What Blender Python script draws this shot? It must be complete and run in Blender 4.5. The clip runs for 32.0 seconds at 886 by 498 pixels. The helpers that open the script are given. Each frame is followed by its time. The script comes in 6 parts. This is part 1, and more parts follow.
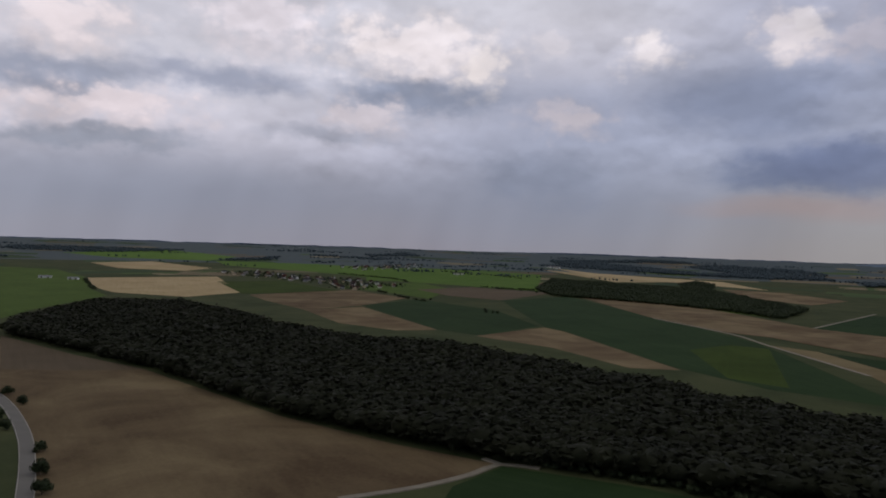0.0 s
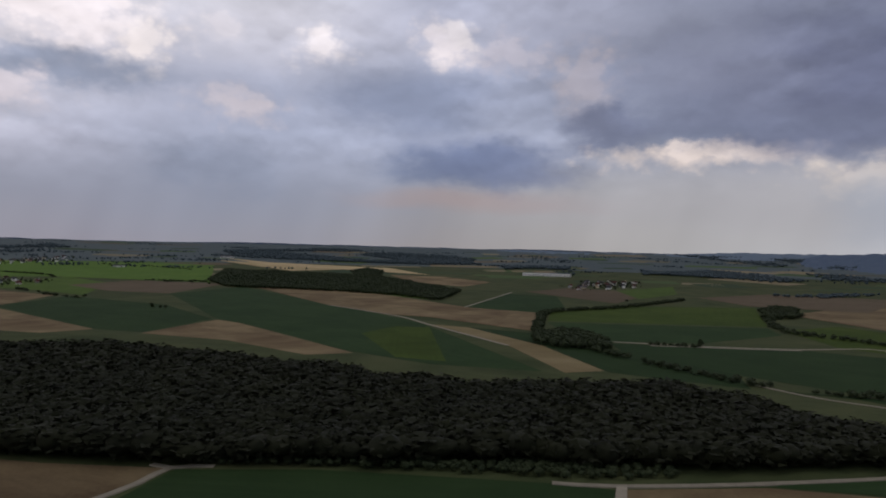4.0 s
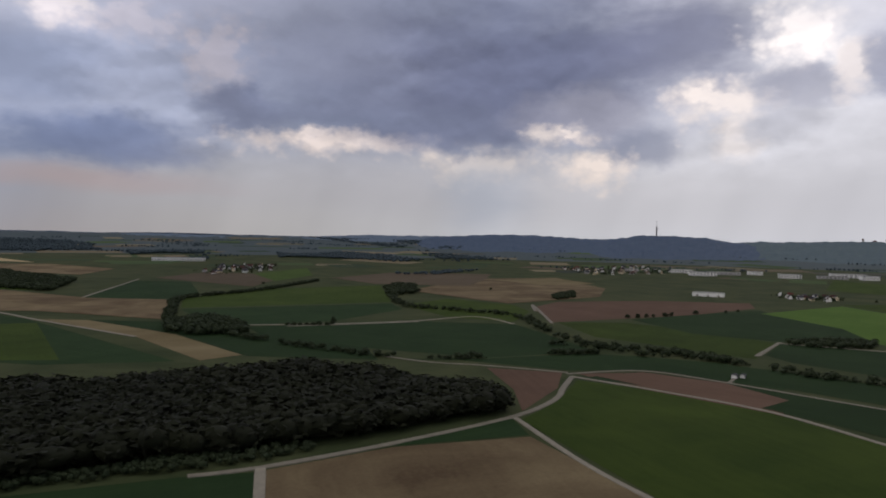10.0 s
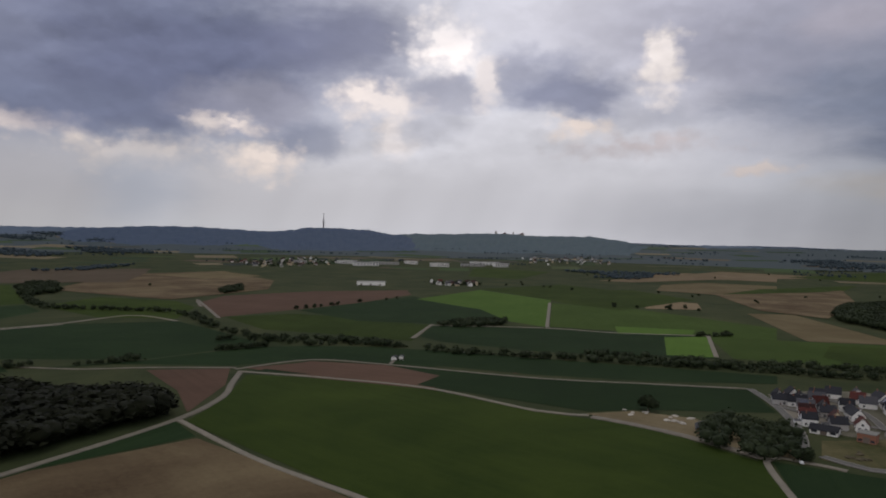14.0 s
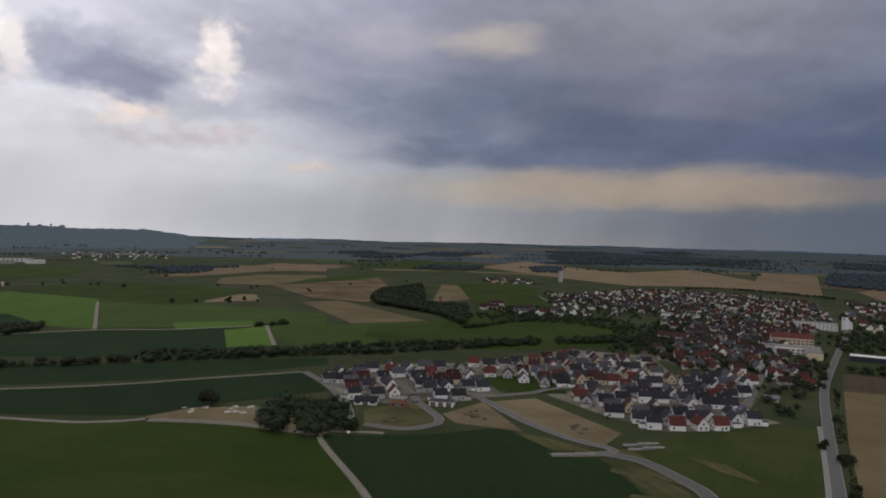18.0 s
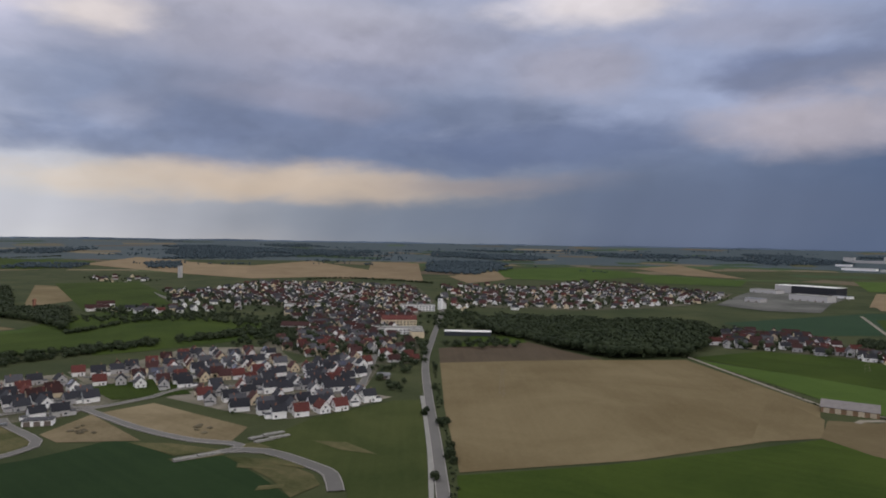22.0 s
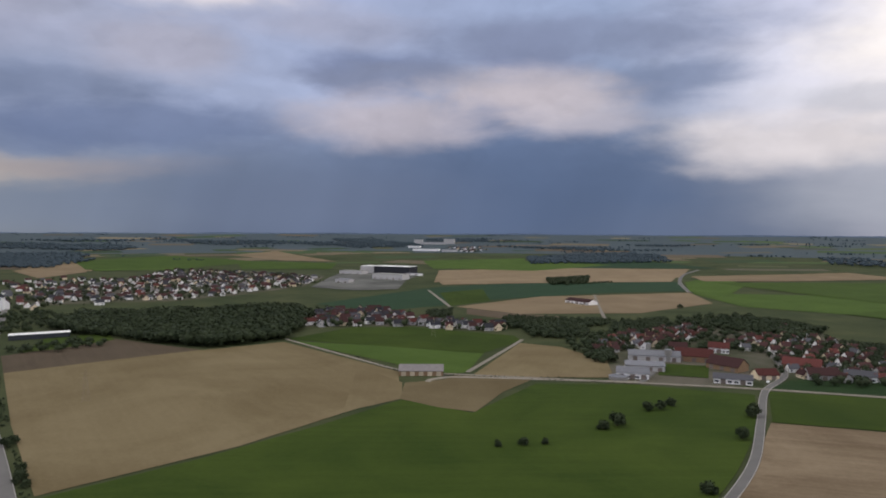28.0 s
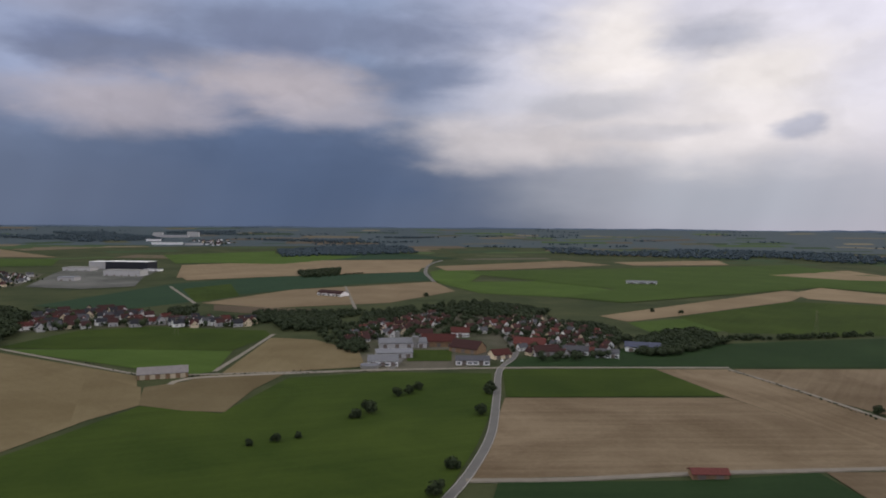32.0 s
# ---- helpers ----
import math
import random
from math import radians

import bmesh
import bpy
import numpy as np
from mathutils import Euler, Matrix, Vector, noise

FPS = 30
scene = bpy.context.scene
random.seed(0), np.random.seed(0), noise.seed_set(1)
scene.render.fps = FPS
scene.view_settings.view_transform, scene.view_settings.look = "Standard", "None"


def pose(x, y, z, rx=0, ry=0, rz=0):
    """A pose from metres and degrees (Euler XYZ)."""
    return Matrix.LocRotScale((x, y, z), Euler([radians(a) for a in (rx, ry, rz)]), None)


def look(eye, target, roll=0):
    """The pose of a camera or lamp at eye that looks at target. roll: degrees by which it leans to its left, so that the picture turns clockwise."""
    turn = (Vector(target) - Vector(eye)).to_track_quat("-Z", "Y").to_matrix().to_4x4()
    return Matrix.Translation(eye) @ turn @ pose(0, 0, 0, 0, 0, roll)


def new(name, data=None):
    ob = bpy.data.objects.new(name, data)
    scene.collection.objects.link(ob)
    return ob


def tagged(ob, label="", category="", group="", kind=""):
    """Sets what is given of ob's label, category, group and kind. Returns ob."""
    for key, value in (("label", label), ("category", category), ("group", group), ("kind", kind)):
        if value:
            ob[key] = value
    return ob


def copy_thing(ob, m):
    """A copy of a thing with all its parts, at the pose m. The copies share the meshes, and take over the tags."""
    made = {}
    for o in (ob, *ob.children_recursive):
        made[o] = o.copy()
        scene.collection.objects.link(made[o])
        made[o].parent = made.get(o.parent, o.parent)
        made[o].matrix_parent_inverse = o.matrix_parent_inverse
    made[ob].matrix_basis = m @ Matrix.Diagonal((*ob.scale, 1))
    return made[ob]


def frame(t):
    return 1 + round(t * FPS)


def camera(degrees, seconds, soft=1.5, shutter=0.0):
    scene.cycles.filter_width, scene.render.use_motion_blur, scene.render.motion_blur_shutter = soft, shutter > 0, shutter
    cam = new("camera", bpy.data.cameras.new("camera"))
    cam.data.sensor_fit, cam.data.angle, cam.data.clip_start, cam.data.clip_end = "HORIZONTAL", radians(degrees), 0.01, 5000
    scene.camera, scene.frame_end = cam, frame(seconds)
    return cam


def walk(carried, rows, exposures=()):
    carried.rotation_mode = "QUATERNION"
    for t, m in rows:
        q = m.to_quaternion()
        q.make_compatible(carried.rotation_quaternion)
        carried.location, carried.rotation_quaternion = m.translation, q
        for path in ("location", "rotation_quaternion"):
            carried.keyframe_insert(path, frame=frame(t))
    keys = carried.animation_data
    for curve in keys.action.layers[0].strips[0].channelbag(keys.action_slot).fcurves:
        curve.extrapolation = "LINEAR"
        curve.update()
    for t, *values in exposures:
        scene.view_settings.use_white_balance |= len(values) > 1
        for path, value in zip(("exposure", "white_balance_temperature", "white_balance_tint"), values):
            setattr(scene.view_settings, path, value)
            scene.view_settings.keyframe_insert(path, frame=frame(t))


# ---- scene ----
EYE = 120.0
cam = camera(64.6, 32.0, soft=1.9)
walk(cam, [
    (0.0, pose(0, 0, EYE, 89.73, -1.84, 19.96)),
    (0.5, pose(0, 0, EYE, 89.76, -1.84, 15.25)),
    (1.0, pose(0, 0, EYE, 89.77, -1.77, 11.38)),
    (1.5, pose(0, 0, EYE, 89.73, -1.72, 8.36)),
    (2.0, pose(0, 0, EYE, 89.71, -1.63, 5.63)),
    (2.5, pose(0, 0, EYE, 89.68, -1.59, 2.97)),
    (3.0, pose(0, 0, EYE, 89.65, -1.56, -0.00)),
    (3.5, pose(0, 0, EYE, 89.60, -1.46, -3.18)),
    (4.0, pose(0, 0, EYE, 89.58, -1.45, -6.15)),
    (4.5, pose(0, 0, EYE, 89.53, -1.43, -8.73)),
    (6.5, pose(0, 0, EYE, 89.22, -1.44, -17.39)),
    (7.0, pose(0, 0, EYE, 89.16, -1.40, -19.73)),
    (7.5, pose(0, 0, EYE, 89.13, -1.39, -22.11)),
    (8.0, pose(0, 0, EYE, 89.07, -1.36, -24.33)),
    (8.5, pose(0, 0, EYE, 89.03, -1.34, -26.52)),
    (9.0, pose(0, 0, EYE, 88.97, -1.31, -28.92)),
    (9.5, pose(0, 0, EYE, 88.91, -1.29, -31.92)),
    (10.0, pose(0, 0, EYE, 88.87, -1.29, -35.26)),
    (10.5, pose(0, 0, EYE, 88.84, -1.30, -38.67)),
    (11.0, pose(0, 0, EYE, 88.84, -1.24, -42.19)),
    (11.5, pose(0, 0, EYE, 88.86, -1.21, -45.76)),
    (12.0, pose(0, 0, EYE, 88.87, -1.27, -48.91)),
    (12.5, pose(0, 0, EYE, 88.87, -1.41, -51.99)),
    (13.0, pose(0, 0, EYE, 88.89, -1.50, -55.05)),
    (13.5, pose(0, 0, EYE, 88.87, -1.45, -58.29)),
    (15.5, pose(0, 0, EYE, 88.90, -1.45, -74.02)),
    (16.0, pose(0, 0, EYE, 88.98, -1.51, -78.15)),
    (16.5, pose(0, 0, EYE, 89.02, -1.49, -82.28)),
    (17.0, pose(0, 0, EYE, 89.07, -1.42, -86.71)),
    (17.5, pose(0, 0, EYE, 89.13, -1.65, -91.61)),
    (18.0, pose(0, 0, EYE, 89.15, -1.45, -96.83)),
    (18.5, pose(0, 0, EYE, 89.20, -1.35, -101.78)),
    (19.0, pose(0, 0, EYE, 89.23, -1.27, -106.40)),
    (19.5, pose(0, 0, EYE, 89.26, -1.23, -110.04)),
    (20.0, pose(0, 0, EYE, 89.24, -1.16, -113.13)),
    (20.5, pose(0, 0, EYE, 89.24, -1.09, -116.51)),
    (21.0, pose(0, 0, EYE, 89.22, -1.01, -120.00)),
    (21.5, pose(0, 0, EYE, 89.23, -0.96, -123.57)),
    (22.0, pose(0, 0, EYE, 89.20, -0.95, -126.97)),
    (22.5, pose(0, 0, EYE, 89.15, -0.88, -130.09)),
    (23.0, pose(0, 0, EYE, 89.11, -0.80, -132.70)),
    (23.5, pose(0, 0, EYE, 89.05, -0.74, -135.09)),
    (24.0, pose(0, 0, EYE, 88.99, -0.67, -137.15)),
    (24.5, pose(0, 0, EYE, 88.92, -0.65, -139.11)),
    (25.0, pose(0, 0, EYE, 88.89, -0.61, -141.59)),
    (25.5, pose(0, 0, EYE, 88.83, -0.59, -144.75)),
    (26.0, pose(0, 0, EYE, 88.77, -0.55, -148.42)),
    (26.5, pose(0, 0, EYE, 88.68, -0.50, -151.50)),
    (28.5, pose(0, 0, EYE, 88.37, -0.32, -161.51)),
    (29.0, pose(0, 0, EYE, 88.31, -0.40, -164.11)),
    (29.5, pose(0, 0, EYE, 88.23, -0.41, -167.14)),
    (30.0, pose(0, 0, EYE, 88.14, -0.40, -170.13)),
    (30.5, pose(0, 0, EYE, 88.07, -0.37, -172.69)),
    (31.0, pose(0, 0, EYE, 88.04, -0.38, -175.15)),
    (31.5, pose(0, 0, EYE, 88.01, -0.42, -177.34)),
    (32.0, pose(0, 0, EYE, 87.94, -0.43, -179.21)),
], exposures=[(0, -0.15), (4, 0.0), (7, 0.1), (9, 0.1), (13, 0.0), (16, 0.02), (19, 0.25), (22, 0.8), (25, 0.95), (29, 1.0), (32, 0.75)])

# ---------------------------------------------------------------- sky and sun
SUN_TURN, SUN_HEIGHT = -70.0, 48.0        # degrees: left of +y, above the horizon
world = bpy.data.worlds.new("sky")
scene.world = world
world.use_nodes = True
wt = world.node_tree
wt.nodes.clear()


class Graph:
    """Short hand for wiring nodes."""

    def __init__(self, tree):
        self.tree = tree

    def node(self, kind, *ins, **sets):
        n = self.tree.nodes.new(kind)
        for k, val in sets.items():
            if k == "operation":
                n.operation = val
            elif k == "data_type":
                n.data_type = val
            elif k == "blend_type":
                n.blend_type = val
            elif k == "interpolation_type":
                n.interpolation_type = val
            elif k == "noise_dimensions":
                n.noise_dimensions = val
        for i, val in enumerate(ins):
            if val is None:
                continue
            if isinstance(val, bpy.types.NodeSocket):
                self.tree.links.new(val, n.inputs[i])
            else:
                n.inputs[i].default_value = val
        return n

    def math(self, op, a, b=None, c=None):
        return self.node("ShaderNodeMath", a, b, c, operation=op).outputs[0]

    def vec(self, op, a, b=None, c=None):
        n = self.node("ShaderNodeVectorMath", a, b, c, operation=op)
        return n.outputs["Value"] if op in ("LENGTH", "DOT_PRODUCT") else n.outputs[0]

    def mix(self, fac, a, b, blend="MIX"):
        n = self.node("ShaderNodeMix", data_type="RGBA", blend_type=blend)
        for i, val in ((0, fac), (6, a), (7, b)):
            if isinstance(val, bpy.types.NodeSocket):
                self.tree.links.new(val, n.inputs[i])
            else:
                n.inputs[i].default_value = val if i == 0 else (*val, 1)
        return n.outputs[2]

    def noise(self, vector, scale, detail=4.0, rough=0.55, distort=0.0):
        n = self.node("ShaderNodeTexNoise")
        for k, val in (("Scale", scale), ("Detail", detail), ("Roughness", rough), ("Distortion", distort)):
            n.inputs[k].default_value = val
        if vector is not None:
            self.tree.links.new(vector, n.inputs["Vector"])
        return n.outputs

    def ramp(self, fac, stops, smooth=False):
        n = self.node("ShaderNodeValToRGB", fac)
        el = n.color_ramp.elements
        n.color_ramp.interpolation = "EASE" if smooth else "LINEAR"
        while len(el) < len(stops):
            el.new(0.5)
        for e, (p, col) in zip(el, stops):
            e.position, e.color = p, (*col, 1)
        return n.outputs[0]

    def remap(self, val, lo, hi, a=0.0, b=1.0, kind="SMOOTHSTEP"):
        return self.node("ShaderNodeMapRange", val, lo, hi, a, b, interpolation_type=kind).outputs[0]

    def combine(self, x, y, z=0.0):
        return self.node("ShaderNodeCombineXYZ", x, y, z).outputs[0]


g = Graph(wt)
way = g.node("ShaderNodeTexCoord").outputs["Generated"]
MID = radians(-80.0)                       # the middle of the sky's map, left of +y
ahead = g.vec("DOT_PRODUCT", way, (-math.sin(MID), math.cos(MID), 0.0))
side = g.vec("DOT_PRODUCT", way, (-math.cos(MID), -math.sin(MID), 0.0))
turn = g.math("MULTIPLY", g.math("ARCTAN2", side, ahead), 57.2958)      # degrees left of the middle
up = g.node("ShaderNodeSeparateXYZ", way).outputs[2]
rise = g.math("MULTIPLY", g.math("ARCSINE", up), 57.2958)               # degrees above the horizon
flat = g.combine(turn, rise)
billow = g.noise(g.vec("MULTIPLY", flat, (0.2, 0.3, 0.0)), 1.0, 3.0, 0.5)[1]
curl = g.noise(g.vec("MULTIPLY", flat, (0.8, 1.1, 0.0)), 1.0, 3.0, 0.55)[1]
shift = g.vec("MULTIPLY", g.vec("SUBTRACT", billow, (0.5, 0.5, 0.5)), (4.4, 3.0, 0.0))
shift2 = g.vec("MULTIPLY", g.vec("SUBTRACT", curl, (0.5, 0.5, 0.5)), (1.5, 1.15, 0.0))
bent = g.vec("ADD", g.vec("ADD", flat, shift), shift2)
drift = g.noise(g.vec("MULTIPLY", flat, (0.11, 0.3, 0.0)), 1.0, 5.0, 0.52)[1]
calm = g.vec("ADD", flat, g.vec("MULTIPLY", g.vec("SUBTRACT", drift, (0.5, 0.5, 0.5)), (7.0, 2.6, 0.0)))
tufts = g.node("ShaderNodeTexVoronoi", g.vec("MULTIPLY", flat, (0.55, 0.72, 0.0)))
tufts.feature = "SMOOTH_F1"
for k, val in (("Scale", 1.0), ("Smoothness", 0.3), ("Detail", 2.0), ("Roughness", 0.5), ("Lacunarity", 2.2)):
    tufts.inputs[k].default_value = val
frayed = g.math("MULTIPLY", g.math("SUBTRACT", tufts.outputs["Distance"], 0.6), 0.8)     # rounded, tufted rims of the heaps
woolly = g.math("MULTIPLY", g.math("SUBTRACT", g.noise(g.vec("MULTIPLY", flat, (0.13, 0.34, 0.0)), 1.0, 5.0, 0.54, 0.3)[0], 0.5), 1.3)      # long soft rims of the banks

# clear part of the sky, dimmed by the overcast
clear = g.node("ShaderNodeTexSky")
clear.sky_type, clear.sun_disc = "NISHITA", False
clear.sun_elevation, clear.sun_rotation = radians(SUN_HEIGHT), radians(-SUN_TURN)
t_bent = g.remap(g.node("ShaderNodeSeparateXYZ", calm).outputs[0], -134, 134, 0, 1, "LINEAR")
low = g.ramp(t_bent, [(0.0, (0.298, 0.281, 0.326)), (0.05, (0.214, 0.208, 0.263)), (0.1, (0.078, 0.092, 0.131)), (0.157, (0.057, 0.075, 0.116)), (0.22, (0.051, 0.069, 0.109)),
                      (0.276, (0.053, 0.071, 0.113)), (0.33, (0.095, 0.110, 0.131)), (0.38, (0.215, 0.214, 0.220)), (0.44, (0.312, 0.324, 0.344)), (0.5, (0.428, 0.442, 0.493)),
                      (0.575, (0.520, 0.535, 0.590)), (0.65, (0.478, 0.490, 0.530)), (0.71, (0.374, 0.370, 0.380)), (0.776, (0.312, 0.295, 0.300)), (0.873, (0.281, 0.275, 0.330)), (1.0, (0.312, 0.315, 0.380))])
high = g.ramp(t_bent, [(0.0, (0.446, 0.435, 0.501)), (0.1, (0.238, 0.250, 0.326)), (0.157, (0.131, 0.161, 0.238)), (0.24, (0.160, 0.185, 0.269)), (0.31, (0.149, 0.173, 0.251)), (0.4, (0.183, 0.197, 0.254)),
                       (0.48, (0.348, 0.352, 0.440)), (0.54, (0.603, 0.600, 0.680)), (0.59, (0.572, 0.580, 0.660)), (0.65, (0.229, 0.260, 0.360)), (0.71, (0.260, 0.290, 0.380)), (0.776, (0.395, 0.420, 0.540)),
                       (0.873, (0.499, 0.500, 0.600)), (1.0, (0.624, 0.600, 0.680))])
sky_col = g.mix(g.remap(rise, 3.0, 10.0), low, high)
sky_col = g.mix(0.004, sky_col, clear.outputs[0])


def soft_shape(co, az, el, wide, tall, rim, soft, colour, amount):
    """One piece of cloud in the sky's map: its middle and half sizes in degrees, how soft its rim is, its colour and thickness."""
    global sky_col
    if az < -95.0:
        colour = (colour[0] * 0.975, colour[1], colour[2] * 0.94)
    d = g.vec("MULTIPLY_ADD", co, (1 / wide, 1 / tall, 0.0), (-(az + 80.0) / wide, -el / tall, 0))
    far = g.math("ADD", g.vec("LENGTH", d), rim)
    sky_col = g.mix(g.remap(far, 1 + soft, 1 - soft, 0, amount), sky_col, colour)


def wash(az, el, wide, tall, colour, amount):
    """A wide veil without an edge."""
    soft_shape(calm, az, el, wide * 1.15, tall * 1.15, 0.0, 0.85, colour, amount)


def bank(az, el, wide, tall, colour, amount=0.85):
    """A dark base: ragged above, smoother below."""
    if az < -88.0:
        soft_shape(calm, az, el, wide, tall * 1.05, woolly, 0.52, tuple((1.13 if az > -128.0 else 1.03) * c for c in colour), amount)
    else:
        soft_shape(bent, az, el, wide, tall * 1.05, woolly, 0.58, tuple(0.95 * c for c in colour), amount)


def heap(az, el, wide, tall, colour, amount=0.85):
    """A cumulus: rounded heads on the sun's side, stretched and melting in the storm's half of the sky."""
    if az < -88.0:
        soft_shape(calm, az, el, wide * 1.05, tall * 1.1, woolly, 0.66, colour, amount)
    else:
        soft_shape(bent, az, el + tall * 0.1, wide * 1.08, tall * 1.2, frayed, 0.55, colour, amount * 0.8)
        soft_shape(bent, az, el + tall * 0.35, wide * 0.86, tall * 0.78, frayed, 0.27, tuple(1.12 * c for c in colour), amount * 0.64)


def gap(az, el, wide, tall, colour, amount=0.85):
    """Bright cloud seen through a break."""
    if az < -88.0:
        soft_shape(calm, az, el, wide * 1.06, tall * 1.25, woolly, 0.72, colour, amount)
    else:
        soft_shape(bent, az, el, wide * 1.12, tall * 1.2, frayed, 0.62, colour, amount)
        soft_shape(bent, az, el + tall * 0.15, wide * 0.7, tall * 0.7, frayed, 0.22, tuple(1.12 * c for c in colour), amount * 0.6)


wash(37.6, 15.5, 17.2, 4.5, (0.538, 0.545, 0.612), 0.7)
wash(1.8, 10.8, 17.1, 6.7, (0.300, 0.338, 0.458), 0.7)
wash(41.4, 3.8, 16.5, 2.6, (0.273, 0.305, 0.401), 0.6)
wash(15.2, 18.6, 11.7, 2.5, (0.627, 0.627, 0.692), 0.7)
heap(48.9, 14.6, 4.6, 1.9, (0.762, 0.685, 0.715), 0.85)
bank(49.5, 11.3, 5.6, 1.3, (0.265, 0.300, 0.401), 0.8)
heap(35.1, 16.2, 4.9, 2.7, (0.685, 0.641, 0.700), 0.85)
bank(38.0, 12.3, 6.7, 1.2, (0.248, 0.282, 0.390), 0.75)
heap(22.5, 15.2, 6.9, 2.6, (0.810, 0.746, 0.770), 0.9)
heap(17.4, 13.9, 2.1, 2.1, (0.844, 0.770, 0.754), 0.8)
bank(22.8, 11.9, 6.2, 1.1, (0.248, 0.286, 0.390), 0.85)
heap(46.2, 9.1, 6.9, 1.4, (0.685, 0.612, 0.648), 0.85)
bank(46.9, 7.2, 6.4, 0.6, (0.265, 0.296, 0.374), 0.7)
heap(26.2, 9.9, 4.1, 1.3, (0.585, 0.538, 0.585), 0.75)
bank(29.3, 8.5, 4.9, 0.7, (0.314, 0.338, 0.423), 0.6)
heap(11.3, 15.8, 1.5, 1.1, (0.641, 0.612, 0.663), 0.7)
heap(9.5, 10.3, 2.8, 0.7, (0.470, 0.434, 0.476), 0.7)
heap(4.4, 15.0, 2.2, 1.4, (0.827, 0.762, 0.770), 0.85)
heap(3.7, 15.8, 1.4, 0.7, (0.861, 0.794, 0.794), 0.7)
heap(-5.7, 15.7, 2.2, 1.8, (0.844, 0.762, 0.762), 0.9)
heap(-6.7, 16.6, 1.1, 1.0, (0.878, 0.810, 0.794), 0.8)
bank(-3.5, 11.2, 5.8, 2.4, (0.201, 0.240, 0.359), 0.65)
bank(-7.8, 5.8, 6.9, 1.6, (0.141, 0.180, 0.286), 0.8)
bank(12.1, 5.4, 5.0, 1.8, (0.224, 0.256, 0.353), 0.7)
wash(-8.2, 3.6, 5.7, 0.7, (0.348, 0.300, 0.300), 0.6)
bank(-10.2, 16.2, 2.4, 1.8, (0.338, 0.369, 0.470), 0.6)
wash(8.1, 15.8, 9.7, 2.3, (0.545, 0.533, 0.595), 0.5)
wash(9.8, 4.4, 9.5, 3.7, (0.255, 0.288, 0.384), 0.6)
wash(-13.1, 17.8, 10.0, 2.1, (0.370, 0.379, 0.469), 0.6)
heap(9.9, 10.4, 3.6, 1.2, (0.509, 0.480, 0.539), 0.65)
heap(-11.3, 14.9, 4.1, 1.3, (0.463, 0.436, 0.492), 0.6)
heap(-17.6, 12.4, 2.9, 2.9, (0.452, 0.415, 0.452), 0.75)
wash(-37.6, 13.8, 16.7, 6.5, (0.184, 0.200, 0.284), 0.8)
bank(-40.4, 14.0, 10.1, 3.8, (0.131, 0.150, 0.232), 0.75)
bank(-31.8, 10.0, 10.3, 2.2, (0.142, 0.165, 0.248), 0.8)
bank(-18.8, 9.6, 3.0, 1.3, (0.131, 0.153, 0.248), 0.8)
bank(-26.0, 14.9, 4.5, 2.1, (0.255, 0.275, 0.360), 0.6)
bank(-10.2, 6.2, 6.3, 1.9, (0.159, 0.194, 0.314), 0.85)
wash(-8.9, 3.7, 6.7, 0.7, (0.360, 0.301, 0.314), 0.7)
wash(-33.7, 3.7, 15.0, 2.4, (0.379, 0.374, 0.405), 0.7)
gap(-27.1, 7.3, 7.6, 0.9, (0.635, 0.557, 0.527), 0.85)
gap(-25.3, 8.0, 1.8, 0.6, (0.689, 0.608, 0.583), 0.7)
gap(-37.8, 5.7, 4.2, 1.2, (0.595, 0.533, 0.498), 0.85)
gap(-47.2, 5.5, 2.6, 1.3, (0.662, 0.595, 0.564), 0.85)
gap(-43.0, 8.1, 1.3, 0.9, (0.595, 0.545, 0.527), 0.8)
bank(-46.8, 9.8, 3.8, 1.2, (0.288, 0.305, 0.374), 0.7)
wash(-71.3, 8.4, 12.9, 9.1, (0.587, 0.593, 0.647), 0.8)
wash(-54.2, 3.6, 13.5, 2.7, (0.518, 0.512, 0.543), 0.7)
bank(-32.3, 13.3, 10.5, 3.3, (0.178, 0.195, 0.283), 0.7)
bank(-41.1, 12.7, 7.9, 4.1, (0.136, 0.153, 0.242), 0.8)
bank(-53.4, 14.7, 5.9, 3.4, (0.159, 0.172, 0.262), 0.8)
bank(-35.0, 8.2, 8.2, 1.5, (0.153, 0.172, 0.258), 0.8)
bank(-18.6, 9.3, 3.8, 1.2, (0.165, 0.185, 0.266), 0.7)
bank(-46.7, 9.8, 5.0, 1.6, (0.300, 0.300, 0.375), 0.6)
bank(-51.1, 7.3, 2.8, 1.4, (0.198, 0.219, 0.304), 0.75)
gap(-61.7, 14.8, 2.5, 2.8, (0.923, 0.865, 0.856), 0.95)
gap(-65.0, 12.4, 1.1, 1.8, (0.840, 0.785, 0.785), 0.85)
gap(-56.5, 10.2, 3.5, 1.5, (0.762, 0.689, 0.661), 0.85)
gap(-47.7, 5.7, 2.1, 1.2, (0.718, 0.633, 0.587), 0.85)
gap(-58.1, 8.0, 1.8, 1.3, (0.762, 0.703, 0.689), 0.7)
gap(-78.9, 13.0, 1.5, 2.0, (0.856, 0.793, 0.778), 0.9)
gap(-72.8, 8.9, 2.4, 0.9, (0.762, 0.689, 0.661), 0.8)
gap(-44.9, 8.2, 2.3, 0.7, (0.661, 0.587, 0.555), 0.8)
bank(-70.6, 12.1, 4.2, 2.1, (0.250, 0.274, 0.385), 0.8)
bank(-62.0, 11.3, 2.7, 1.1, (0.300, 0.313, 0.405), 0.8)
